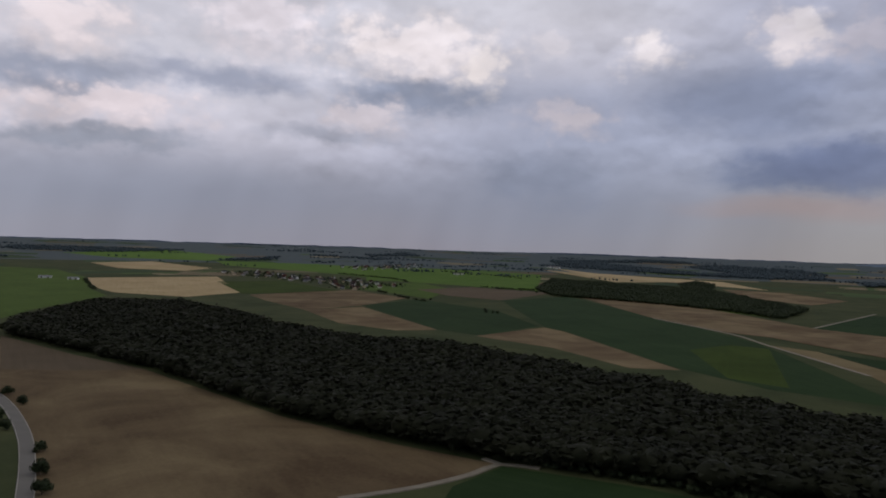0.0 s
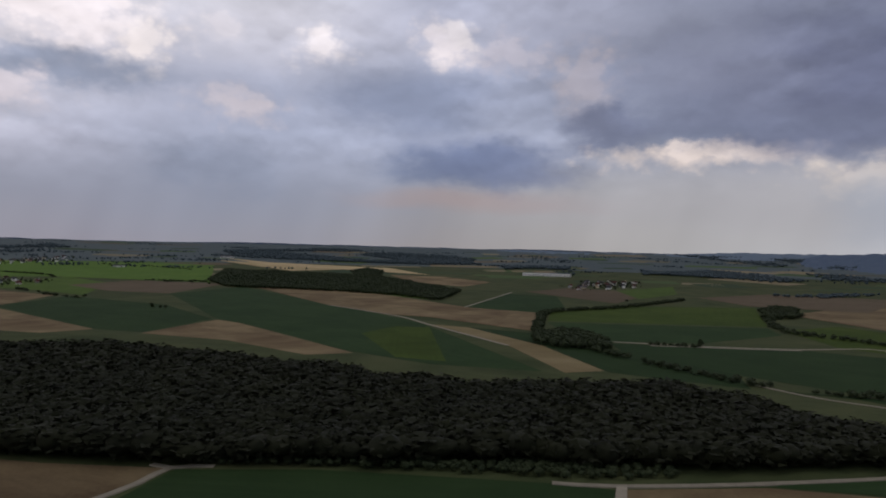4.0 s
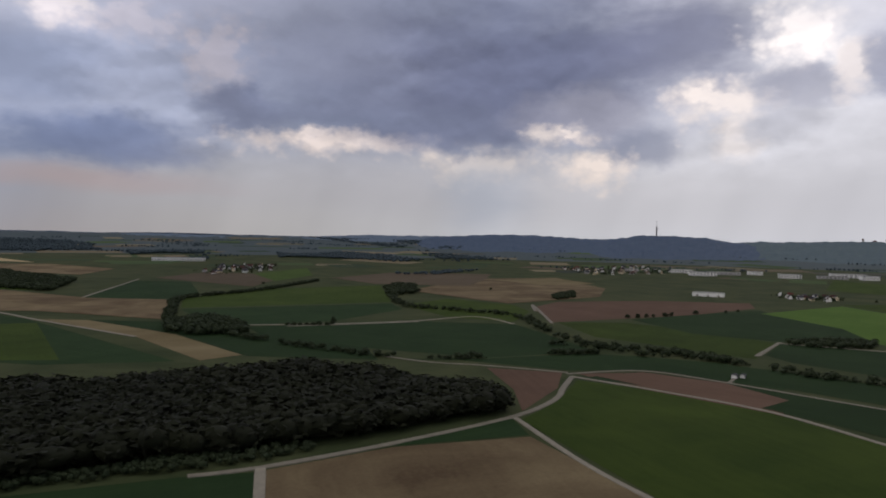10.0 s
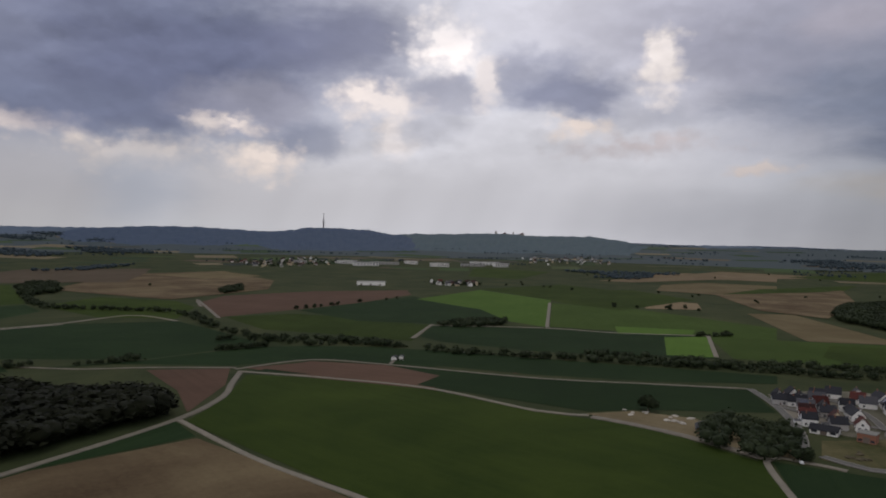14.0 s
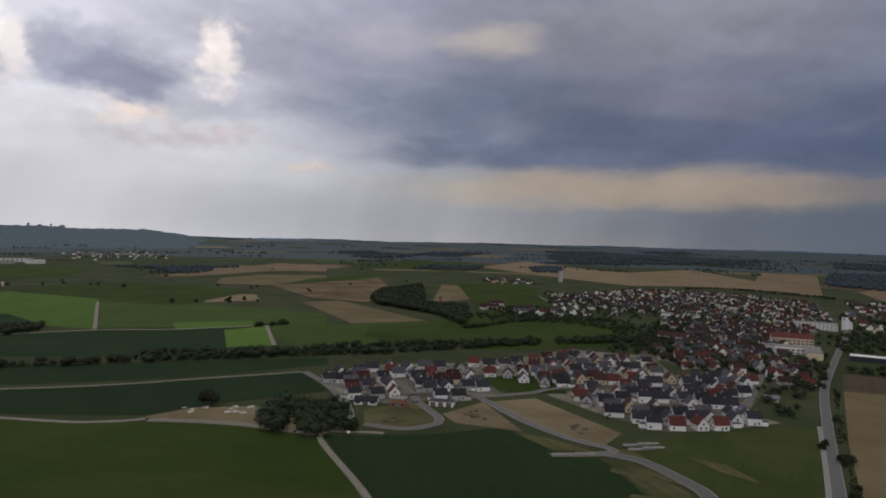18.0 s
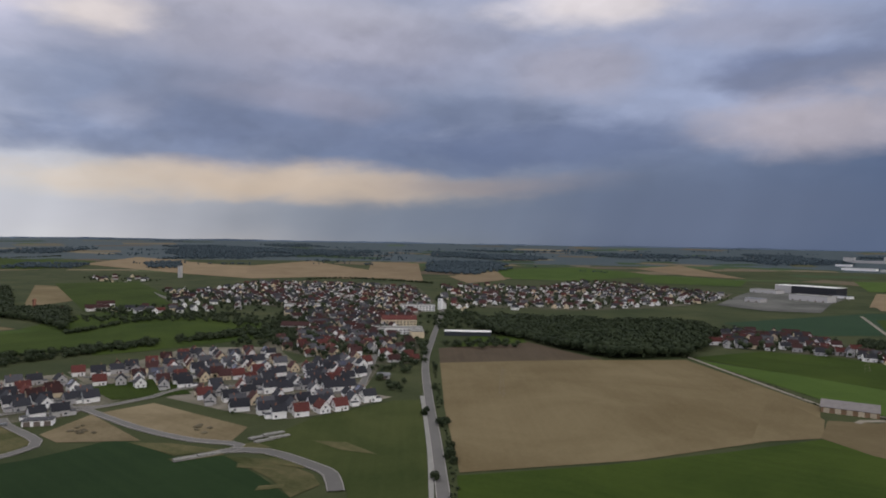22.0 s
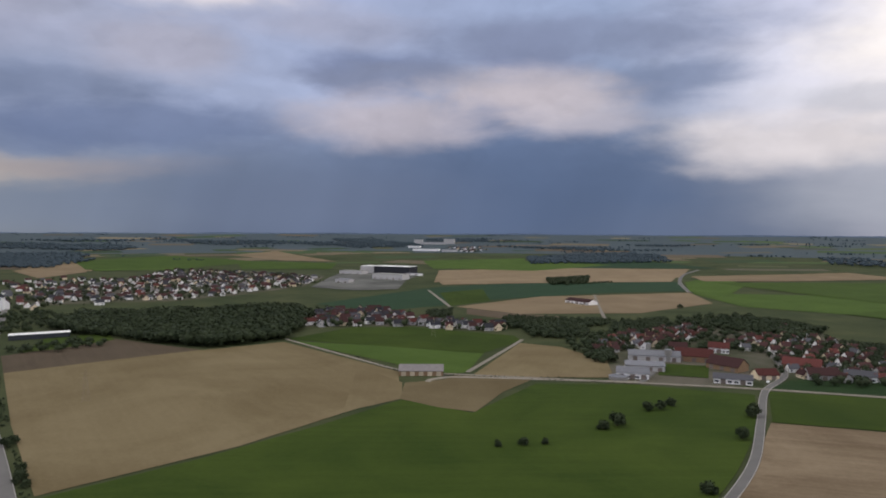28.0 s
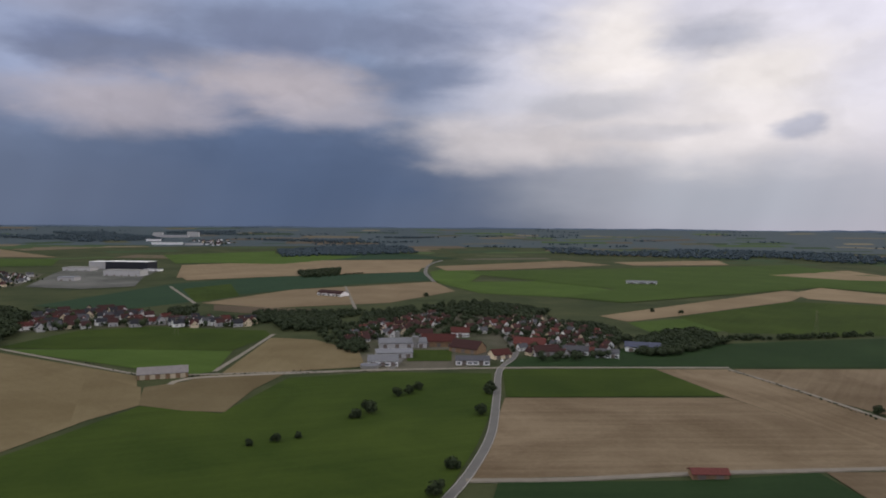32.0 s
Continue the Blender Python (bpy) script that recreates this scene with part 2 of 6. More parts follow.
bank(-61.2, 8.7, 2.6, 1.1, (0.355, 0.365, 0.432), 0.7)
bank(-77.1, 9.5, 3.0, 0.9, (0.345, 0.360, 0.443), 0.7)
bank(-80.0, 9.5, 2.0, 1.1, (0.370, 0.385, 0.460), 0.6)
wash(-38.6, 3.2, 2.7, 2.7, (0.318, 0.350, 0.421), 0.6)
wash(-67.0, 16.8, 5.0, 1.6, (0.607, 0.607, 0.675), 0.5)
wash(-71.5, 4.9, 11.3, 4.9, (0.519, 0.519, 0.560), 0.7)
wash(-83.6, 15.5, 10.4, 3.7, (0.347, 0.347, 0.428), 0.7)
bank(-71.8, 11.4, 4.3, 1.4, (0.207, 0.224, 0.316), 0.8)
bank(-67.4, 13.6, 2.1, 1.5, (0.296, 0.308, 0.393), 0.7)
bank(-86.3, 13.6, 6.2, 2.1, (0.296, 0.300, 0.379), 0.6)
gap(-79.0, 13.6, 1.3, 2.5, (0.747, 0.692, 0.672), 0.95)
gap(-65.5, 12.5, 1.3, 1.7, (0.652, 0.608, 0.614), 0.85)
gap(-72.7, 9.3, 2.1, 0.7, (0.652, 0.571, 0.530), 0.85)
wash(-112.9, 12.3, 19.8, 7.1, (0.136, 0.152, 0.227), 0.85)
bank(-97.3, 10.2, 11.4, 2.4, (0.131, 0.150, 0.224), 0.75)
bank(-114.2, 10.5, 17.2, 3.2, (0.092, 0.112, 0.182), 0.75)
bank(-119.0, 14.2, 11.0, 1.8, (0.119, 0.136, 0.217), 0.7)
bank(-107.0, 6.9, 13.6, 1.3, (0.088, 0.107, 0.175), 0.85)
bank(-123.8, 6.7, 9.5, 1.5, (0.078, 0.098, 0.164), 0.85)
heap(-100.8, 15.7, 3.4, 1.0, (0.497, 0.433, 0.423), 0.75)
heap(-92.1, 16.0, 3.2, 1.3, (0.374, 0.356, 0.418), 0.65)
heap(-102.4, 9.4, 2.3, 0.9, (0.182, 0.188, 0.256), 0.6)
heap(-112.1, 11.9, 5.1, 1.1, (0.164, 0.172, 0.249), 0.55)
wash(-110.6, 17.9, 13.7, 1.0, (0.264, 0.264, 0.342), 0.6)
gap(-77.4, 7.3, 5.1, 0.8, (0.433, 0.393, 0.408), 0.7)
gap(-86.0, 5.2, 2.3, 0.6, (0.508, 0.448, 0.423), 0.7)
wash(-92.9, 1.6, 13.5, 1.8, (0.280, 0.288, 0.329), 0.6)
wash(-119.4, 1.3, 11.7, 1.7, (0.131, 0.150, 0.200), 0.7)
gap(-102.1, 4.0, 7.7, 0.8, (0.393, 0.338, 0.308), 0.7)
gap(-119.3, 4.0, 10.2, 0.9, (0.329, 0.268, 0.231), 0.75)
wash(-115.8, 15.6, 13.0, 2.4, (0.221, 0.207, 0.257), 0.6)
wash(-165.3, 4.3, 11.8, 4.4, (0.050, 0.070, 0.134), 0.85)
wash(-133.3, 1.8, 11.8, 1.8, (0.090, 0.108, 0.163), 0.7)
bank(-108.3, 11.0, 5.6, 1.4, (0.097, 0.108, 0.163), 0.7)
bank(-115.8, 8.9, 12.3, 1.6, (0.074, 0.090, 0.152), 0.75)
bank(-136.0, 7.6, 10.5, 2.0, (0.064, 0.082, 0.149), 0.8)
bank(-130.9, 10.4, 5.0, 1.2, (0.080, 0.097, 0.161), 0.7)
bank(-153.4, 12.5, 5.7, 1.5, (0.074, 0.090, 0.163), 0.75)
bank(-165.5, 14.1, 4.6, 1.7, (0.090, 0.102, 0.176), 0.7)
bank(-120.7, 13.3, 6.3, 0.7, (0.116, 0.126, 0.191), 0.6)
gap(-140.0, 18.1, 6.8, 1.2, (0.416, 0.376, 0.403), 0.8)
heap(-137.7, 13.4, 5.3, 1.6, (0.199, 0.191, 0.248), 0.7)
heap(-149.0, 16.0, 6.6, 1.2, (0.183, 0.181, 0.245), 0.6)
heap(-115.8, 10.8, 6.0, 1.1, (0.163, 0.159, 0.218), 0.6)
heap(-155.5, 8.8, 5.8, 1.7, (0.204, 0.186, 0.233), 0.75)
heap(-164.5, 10.6, 4.9, 1.6, (0.215, 0.191, 0.236), 0.8)
gap(-112.3, 4.5, 11.7, 1.0, (0.317, 0.257, 0.224), 0.8)
gap(-130.9, 4.5, 7.3, 0.6, (0.168, 0.149, 0.168), 0.7)
wash(-197.6, 9.3, 12.8, 6.1, (0.383, 0.359, 0.392), 0.75)
wash(-164.5, 3.5, 18.1, 4.0, (0.052, 0.073, 0.134), 0.85)
wash(-148.1, 2.6, 9.5, 2.9, (0.077, 0.094, 0.153), 0.7)
wash(-201.5, 2.0, 9.6, 2.5, (0.228, 0.243, 0.300), 0.75)
bank(-168.9, 15.0, 13.8, 1.9, (0.096, 0.111, 0.178), 0.8)
bank(-155.9, 12.1, 8.1, 1.1, (0.098, 0.109, 0.167), 0.7)
bank(-176.3, 11.6, 5.7, 1.6, (0.079, 0.098, 0.165), 0.75)
heap(-155.1, 8.8, 6.5, 1.8, (0.228, 0.210, 0.256), 0.8)
heap(-165.6, 10.8, 6.4, 1.6, (0.259, 0.234, 0.272), 0.8)
heap(-170.8, 9.0, 4.6, 1.2, (0.240, 0.219, 0.259), 0.7)
gap(-192.6, 13.5, 4.0, 2.7, (0.461, 0.425, 0.438), 0.85)
gap(-203.5, 11.3, 4.3, 2.2, (0.461, 0.425, 0.438), 0.8)
gap(-199.9, 6.9, 8.7, 1.9, (0.425, 0.392, 0.417), 0.75)
heap(-184.9, 6.8, 8.0, 1.6, (0.352, 0.321, 0.348), 0.75)
bank(-200.5, 13.9, 4.9, 1.1, (0.228, 0.234, 0.303), 0.75)
bank(-205.7, 7.0, 1.7, 0.9, (0.210, 0.216, 0.286), 0.8)
bank(-189.7, 9.6, 5.1, 0.9, (0.259, 0.256, 0.307), 0.7)
bank(-195.2, 7.3, 4.9, 0.7, (0.279, 0.272, 0.321), 0.6)
# fine billows over everything, weaker towards the horizon
soft_flat = g.vec("ADD", flat, g.vec("MULTIPLY", shift2, (0.6, 0.6, 0.0)))


def heads(lift):
    """Rounded cloud heads, large and small, seen at a point lifted by some degrees."""
    v = g.node("ShaderNodeTexVoronoi", g.vec("MULTIPLY", g.vec("ADD", soft_flat, (0.0, lift, 0.0)), (0.13, 0.24, 0.0)))
    v.feature = "SMOOTH_F1"
    for k, val in (("Scale", 1.0), ("Smoothness", 0.6), ("Detail", 2.6), ("Roughness", 0.5), ("Lacunarity", 2.3)):
        v.inputs[k].default_value = val
    return v.outputs["Distance"]


relief = g.math("SUBTRACT", heads(0.7), heads(0.0))                     # lit heads and shaded undersides
lit = g.remap(turn, -60.0, 40.0, 0.14, 0.4, "LINEAR")                    # crisper heaps on the sun's side
lit = g.math("MULTIPLY", lit, g.remap(g.noise(g.vec("MULTIPLY", flat, (0.05, 0.11, 0.0)), 1.0, 2.0, 0.5)[0], 0.38, 0.62, 0.2, 1.2))
light_var = g.math("ADD", 1.0, g.math("MULTIPLY", relief, lit))
mottle = g.noise(g.vec("MULTIPLY", bent, (0.12, 0.21, 0.0)), 1.0, 6.0, 0.52, 0.2)[0]
light_var = g.math("MULTIPLY", light_var, g.remap(mottle, 0.25, 0.75, 0.98, 1.30, "LINEAR"))
shaft = g.noise(g.combine(g.math("ADD", g.math("MULTIPLY", turn, 0.14), g.math("MULTIPLY", rise, 0.05)), g.math("MULTIPLY", rise, 0.03)), 1.0, 2.0, 0.5)[0]
rain = g.remap(shaft, 0.3, 0.7, 0.93, 1.07, "LINEAR")                   # slanting shafts of rain and light under the bases
sky_col = g.mix(g.remap(rise, 9.0, 3.0), sky_col, g.mix(1.0, sky_col, g.combine(rain, rain, rain), "MULTIPLY"))
fade = g.remap(rise, 2.0, 8.0)
sky_col = g.mix(fade, sky_col, g.mix(1.0, sky_col, g.combine(light_var, light_var, light_var), "MULTIPLY"))
# the even cloud base overhead
behind = g.remap(g.math("ABSOLUTE", turn), 134.0, 164.0)                 # the thin bright overcast away from the storm
roof_col = g.mix(behind, (0.31, 0.325, 0.36), (0.84, 0.82, 0.81))
sky_col = g.mix(g.math("MAXIMUM", g.remap(rise, 24.0, 44.0), behind), sky_col, roof_col)
sky_col = g.mix(1.0, sky_col, (1.015, 1.0, 0.995), "MULTIPLY")      # a faint warm cast
back = g.node("ShaderNodeBackground", sky_col, 1.0)
g.tree.links.new(back.outputs[0], g.node("ShaderNodeOutputWorld").inputs[0])

sun_data = bpy.data.lights.new("sun", "SUN")
sun_data.energy, sun_data.angle, sun_data.color = 0.5, radians(14), (1.0, 0.94, 0.86)
sun = new("sun", sun_data)
sh, st = radians(SUN_HEIGHT), radians(SUN_TURN)
sun.matrix_world = look((-math.sin(st) * math.cos(sh) * 900, math.cos(st) * math.cos(sh) * 900, math.sin(sh) * 900), (0, 0, 0))


# ---------------------------------------------------------------- materials
def material(name, rough=0.9, metal=0.0, spec=0.2):
    m = bpy.data.materials.new(name)
    m.use_nodes = True
    b = m.node_tree.nodes["Principled BSDF"]
    b.inputs["Roughness"].default_value, b.inputs["Metallic"].default_value = rough, metal
    b.inputs["Specular IOR Level"].default_value = spec
    return m, Graph(m.node_tree), b


def crop(name, dark, light, streak=0.5, patch=0.5):
    """A field's surface: patches, drill rows along the object's x axis, fine grain, a shade of its own for each field."""
    m, q, b = material(name, 0.95, spec=0.05)
    co = q.node("ShaderNodeTexCoord").outputs["Object"]
    big = q.noise(co, 0.011, 4.0, 0.6, 0.6)[0]
    fine = q.noise(co, 0.35, 5.0, 0.7)[0]
    rows = q.noise(q.vec("MULTIPLY", co, (0.006, 0.16, 0.1)), 1.0, 3.0, 0.6)[0]
    f = q.math("ADD", q.math("MULTIPLY", q.math("SUBTRACT", big, 0.5), 2.6 * patch), 0.5)
    f = q.math("ADD", f, q.math("MULTIPLY", q.math("SUBTRACT", rows, 0.5), 2.2 * streak))
    f = q.math("ADD", f, q.math("MULTIPLY", q.math("SUBTRACT", fine, 0.5), 0.7))
    col = q.mix(q.remap(f, 0.0, 1.0, 0, 1, "LINEAR"), dark, light)
    own = q.remap(q.node("ShaderNodeObjectInfo").outputs["Random"], 0, 1, 0.85, 1.12, "LINEAR")
    col = q.mix(1.0, col, q.combine(own, own, own), "MULTIPLY")
    q.tree.links.new(col, b.inputs["Base Color"])
    bump = q.node("ShaderNodeBump")
    bump.inputs["Strength"].default_value, bump.inputs["Distance"].default_value = 0.5, 0.4
    q.tree.links.new(fine, bump.inputs["Height"])
    q.tree.links.new(bump.outputs[0], b.inputs["Normal"])
    return m


CROPS = {
    "brown_soil": crop("brown_soil", (0.082, 0.056, 0.033), (0.178, 0.136, 0.079), 0.14, 1.1),
    "dull_soil": crop("dull_soil", (0.068, 0.052, 0.035), (0.108, 0.084, 0.058), 0.4, 0.5),
    "red_soil": crop("red_soil", (0.079, 0.048, 0.034), (0.131, 0.082, 0.059), 0.4, 0.5),
    "pale_soil": crop("pale_soil", (0.108, 0.082, 0.042), (0.170, 0.136, 0.077), 0.15, 0.8),
    "tan_soil": crop("tan_soil", (0.102, 0.073, 0.044), (0.198, 0.152, 0.099), 0.42, 0.9),
    "straw": crop("straw", (0.154, 0.113, 0.068), (0.229, 0.175, 0.109), 0.3, 0.7),
    # brighter copy of straw; the sunlight on these far fields is in the colour
    "sun_painted_straw": crop("sun_painted_straw", (0.26, 0.195, 0.105), (0.40, 0.315, 0.185), 0.4, 0.6),
    "sand": crop("sand", (0.115, 0.091, 0.050), (0.243, 0.195, 0.122), 0.2, 0.9),
    "dry_grass": crop("dry_grass", (0.040, 0.049, 0.017), (0.153, 0.128, 0.068), 0.3, 1.2),
    "rough_grass": crop("rough_grass", (0.029, 0.042, 0.012), (0.059, 0.068, 0.023), 0.3, 0.9),
    "dark_green": crop("dark_green", (0.013, 0.027, 0.010), (0.024, 0.044, 0.016), 0.4, 0.6),
    "teal_green": crop("teal_green", (0.017, 0.038, 0.020), (0.030, 0.053, 0.028), 0.4, 0.4),
    "mid_green": crop("mid_green", (0.023, 0.040, 0.007), (0.046, 0.067, 0.012), 0.3, 0.8),
    "bright_green": crop("bright_green", (0.039, 0.066, 0.013), (0.064, 0.100, 0.022), 0.3, 0.6),
    # green raised in brightness to stand in for sun through cloud gaps
    "sun_painted_green": crop("sun_painted_green", (0.062, 0.117, 0.019), (0.094, 0.159, 0.032), 0.3, 0.6),
    "gardens": crop("gardens", (0.032, 0.042, 0.018), (0.108, 0.096, 0.074), 0.1, 1.3),
    "plots": crop("plots", (0.061, 0.062, 0.037), (0.216, 0.193, 0.158), 0.1, 1.4),
    "hardstand": crop("hardstand", (0.068, 0.071, 0.062), (0.142, 0.139, 0.128), 0.1, 1.2),
    "ground": crop("grassland", (0.029, 0.040, 0.017), (0.059, 0.065, 0.030), 0.1, 1.0),
}


def plain(name, colour, rough=0.8, var=0.15, scale=0.6, metal=0.0, spec=0.3):
    """Paint, render, tiles or asphalt with grime and grain; each object a little different."""
    m, q, b = material(name, rough, metal, spec)
    co = q.node("ShaderNodeTexCoord").outputs["Object"]
    n = q.noise(co, scale, 5.0, 0.65)[0]
    k = q.remap(n, 0.25, 0.75, 1 - var, 1 + var, "LINEAR")
    own = q.remap(q.node("ShaderNodeObjectInfo").outputs["Random"], 0, 1, 1 - var, 1 + var * 0.6, "LINEAR")
    k = q.math("MULTIPLY", k, own)
    q.tree.links.new(q.mix(1.0, colour, q.combine(k, k, k), "MULTIPLY"), b.inputs["Base Color"])
    return m


def foliage(name, dark, light):
    m, q, b = material(name, 0.85, spec=0.15)
    geo = q.node("ShaderNodeNewGeometry")
    n = q.noise(geo.outputs["Position"], 0.035, 5.0, 0.62)[0]
    f = q.math("ADD", q.math("MULTIPLY", geo.outputs["Random Per Island"], 0.25), q.math("MULTIPLY", q.math("SUBTRACT", n, 0.35), 1.7))
    q.tree.links.new(q.mix(q.remap(f, 0, 1, 0, 1, "LINEAR"), dark, light), b.inputs["Base Color"])
    return m


# near wood's leaves: cloud shadow painted in, far darker than open_leaves
LEAF_SHADED = foliage("leaves", (0.0068, 0.0085, 0.0040), (0.0175, 0.0200, 0.0085))
LEAF_OPEN = foliage("open_leaves", (0.017, 0.026, 0.012), (0.040, 0.052, 0.024))
# far foliage, paled and blued to carry the haze of the distance
LEAF_HAZED = foliage("haze_tinted_far_leaves", (0.036, 0.053, 0.066), (0.054, 0.075, 0.086))
BARK = plain("bark", (0.09, 0.07, 0.05), 0.95)
ASPHALT = plain("asphalt", (0.118, 0.112, 0.104), 0.9, 0.12, 0.08)
GRAVEL = plain("gravel", (0.203, 0.180, 0.143), 0.95, 0.2, 0.15)
CONCRETE = plain("concrete", (0.22, 0.213, 0.195), 0.9, 0.12, 0.2)
WHITE = plain("white_render", (0.80, 0.79, 0.77), 0.85, 0.08, 0.5)
CREAM = plain("cream_render", (0.62, 0.52, 0.36), 0.85, 0.1, 0.5)
YELLOW = plain("yellow_render", (0.62, 0.45, 0.16), 0.85, 0.1, 0.5)
GREYW = plain("grey_render", (0.42, 0.41, 0.40), 0.85, 0.1, 0.5)
SLATE = plain("anthracite_tiles", (0.034, 0.035, 0.042), 0.85, 0.3, 1.2, 0.0, 0.12)
GREY_TILE = plain("grey_tiles", (0.075, 0.075, 0.083), 0.85, 0.25, 1.2, 0.0, 0.12)
RED = plain("red_tiles", (0.092, 0.031, 0.027), 0.85, 0.4, 1.2, 0.0, 0.12)
BROWN_TILE = plain("brown_tiles", (0.054, 0.026, 0.025), 0.85, 0.3, 1.2, 0.0, 0.12)
METAL = plain("metal_roof", (0.17, 0.172, 0.185), 0.55, 0.15, 0.4, 0.2)
WOOD = plain("weathered_boards", (0.20, 0.13, 0.075), 0.9, 0.3, 0.8)
SOLAR = plain("solar_panel", (0.03, 0.035, 0.07), 0.2, 0.1, 0.5, 0.0, 0.5)
GLASS = plain("window_glass", (0.04, 0.045, 0.055), 0.12, 0.1, 0.5, 0.0, 0.5)
DOORM = plain("door_paint", (0.16, 0.13, 0.11), 0.6)
BRICKC = plain("chimney_brick", (0.26, 0.12, 0.08), 0.9, 0.2, 2.0)
# blue distance haze over the hills is mixed into this leaf colour
HAZE_HILL = foliage("haze_tinted_hill_woods", (0.042, 0.068, 0.118), (0.061, 0.088, 0.142))
SURF = {"asphalt": ASPHALT, "gravel": GRAVEL, "concrete": CONCRETE}


# ---------------------------------------------------------------- ground
def lie(r):
    """Height of the land at r metres from the hover point: level, then rising slowly to the skyline."""
    s = max(0.0, (r - 2000.0) / 2800.0)
    return 85.0 * s ** 1.5


def lie_xy(x, y):
    return lie(math.hypot(x, y))


def mesh_ob(name, verts, faces, mat, smooth=False):
    me = bpy.data.meshes.new(name)
    me.from_pydata(verts, [], faces)
    if smooth:
        me.polygons.foreach_set("use_smooth", [True] * len(me.polygons))
    me.materials.append(mat)
    return new(name, me)


def part(name, bm, mat, parent, label=""):
    me = bpy.data.meshes.new(name)
    bm.to_mesh(me)
    bm.free()
    me.materials.append(mat)
    ob = new(name, me)
    ob.parent = parent
    return tagged(ob, label)


radii = [0.5, 120, 240, 400, 600, 900, 1300, 1700, 2000] + list(range(2050, 4900, 50))
STEPS = 240
gv = [(r * math.cos(a * math.tau / STEPS), r * math.sin(a * math.tau / STEPS), lie(r)) for r in radii for a in range(STEPS)]
gf = [(i * STEPS + a, (i + 1) * STEPS + a, (i + 1) * STEPS + (a + 1) % STEPS, i * STEPS + (a + 1) % STEPS) for i in range(len(radii) - 1) for a in range(STEPS)]
gf.append(tuple(range(STEPS)))
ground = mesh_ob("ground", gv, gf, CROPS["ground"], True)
# land beyond 3 km: aerial haze is put into its bluish colour
ground.data.materials.append(foliage("haze_tinted_far_land", (0.034, 0.051, 0.061), (0.058, 0.077, 0.079)))
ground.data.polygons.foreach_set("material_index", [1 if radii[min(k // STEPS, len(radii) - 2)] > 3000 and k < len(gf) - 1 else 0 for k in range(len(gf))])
tagged(ground, "wide gently rising farmland of grass and fallow strips", "ground", kind="structure")

FIELD_WORDS = {"bare_field": "bare ploughed field of dry crumbly soil", "straw_field": "pale straw-coloured stubble field in the distance",
               "meadow": "mown green meadow between farm tracks", "pasture": "bright green pasture with cloud-gap sunlight painted into its colour",
               "plots": "paved plots and young gardens of a new estate", "factory_yard": "pale concrete yard round factory halls", "gardens": "gardens and yards among houses",
               "cereal_field": "young green cereal field with drill rows"}
layer = 0


def field(name, surface, pts):
    """A parcel of farmland, laid over the ground; its x axis follows its longest edge."""
    global layer
    layer += 1
    n = len(pts)
    e = max(range(n), key=lambda i: math.dist(pts[i], pts[(i + 1) % n]))
    (ax, ay), (bx, by) = pts[e], pts[(e + 1) % n]
    cx, cy = sum(p[0] for p in pts) / n, sum(p[1] for p in pts) / n
    frame_m = Matrix.Translation((cx, cy, 0)) @ Matrix.Rotation(math.atan2(by - ay, bx - ax), 4, "Z")
    bm = bmesh.new()
    bm.faces.new([bm.verts.new((x, y, 0)) for x, y in pts])
    far = max(math.hypot(*p) for p in pts)
    bmesh.ops.triangulate(bm, faces=bm.faces[:])
    if far > 1900:
        for _ in range(6):
            long = [ed for ed in bm.edges if ed.calc_length() > 110]
            if not long:
                break
            bmesh.ops.subdivide_edges(bm, edges=long, cuts=1)
            bmesh.ops.triangulate(bm, faces=bm.faces[:])
    inv = frame_m.inverted()
    lift = 0.04 + 0.003 * layer + (0.5 if far > 1900 else 0.0)
    for v in bm.verts:
        v.co = inv @ Vector((v.co.x, v.co.y, lie_xy(v.co.x, v.co.y) + lift))
    bmesh.ops.recalc_face_normals(bm, faces=bm.faces[:])
    ob = part(name, bm, CROPS[surface], None)
    if ob.data.polygons[0].normal.z < 0:
        ob.data.flip_normals()
    ob.matrix_world = frame_m
    tagged(ob, FIELD_WORDS[name], "field", kind="structure")


def spline(pts, step=12.0):
    """A smooth line through plan points."""
    out = []
    for i in range(len(pts) - 1):
        p0, p1, p2, p3 = (Vector(pts[max(0, min(len(pts) - 1, i + k))]) for k in (-1, 0, 1, 2))
        n = max(2, int((p2 - p1).length / step))
        for k in range(n):
            s = k / n
            out.append(0.5 * ((2 * p1) + (p2 - p0) * s + (2 * p0 - 5 * p1 + 4 * p2 - p3) * s * s + (3 * p1 - p0 - 3 * p2 + p3) * s ** 3))
    return out + [Vector(pts[-1])]


ROAD_WORDS = {"country_road": "two-lane asphalt country road with pale verges", "farm_track": "pale gravel farm track between fields", "estate_road": "new asphalt road of the housing estate",
              "cycle_path": "narrow concrete cycle path beside the road", "village_street": "asphalt village street between farm buildings"}
road_no, STREETS = 0, []
KERB = plain("pale_kerb", (0.270, 0.255, 0.232), 0.9, 0.15, 0.3)


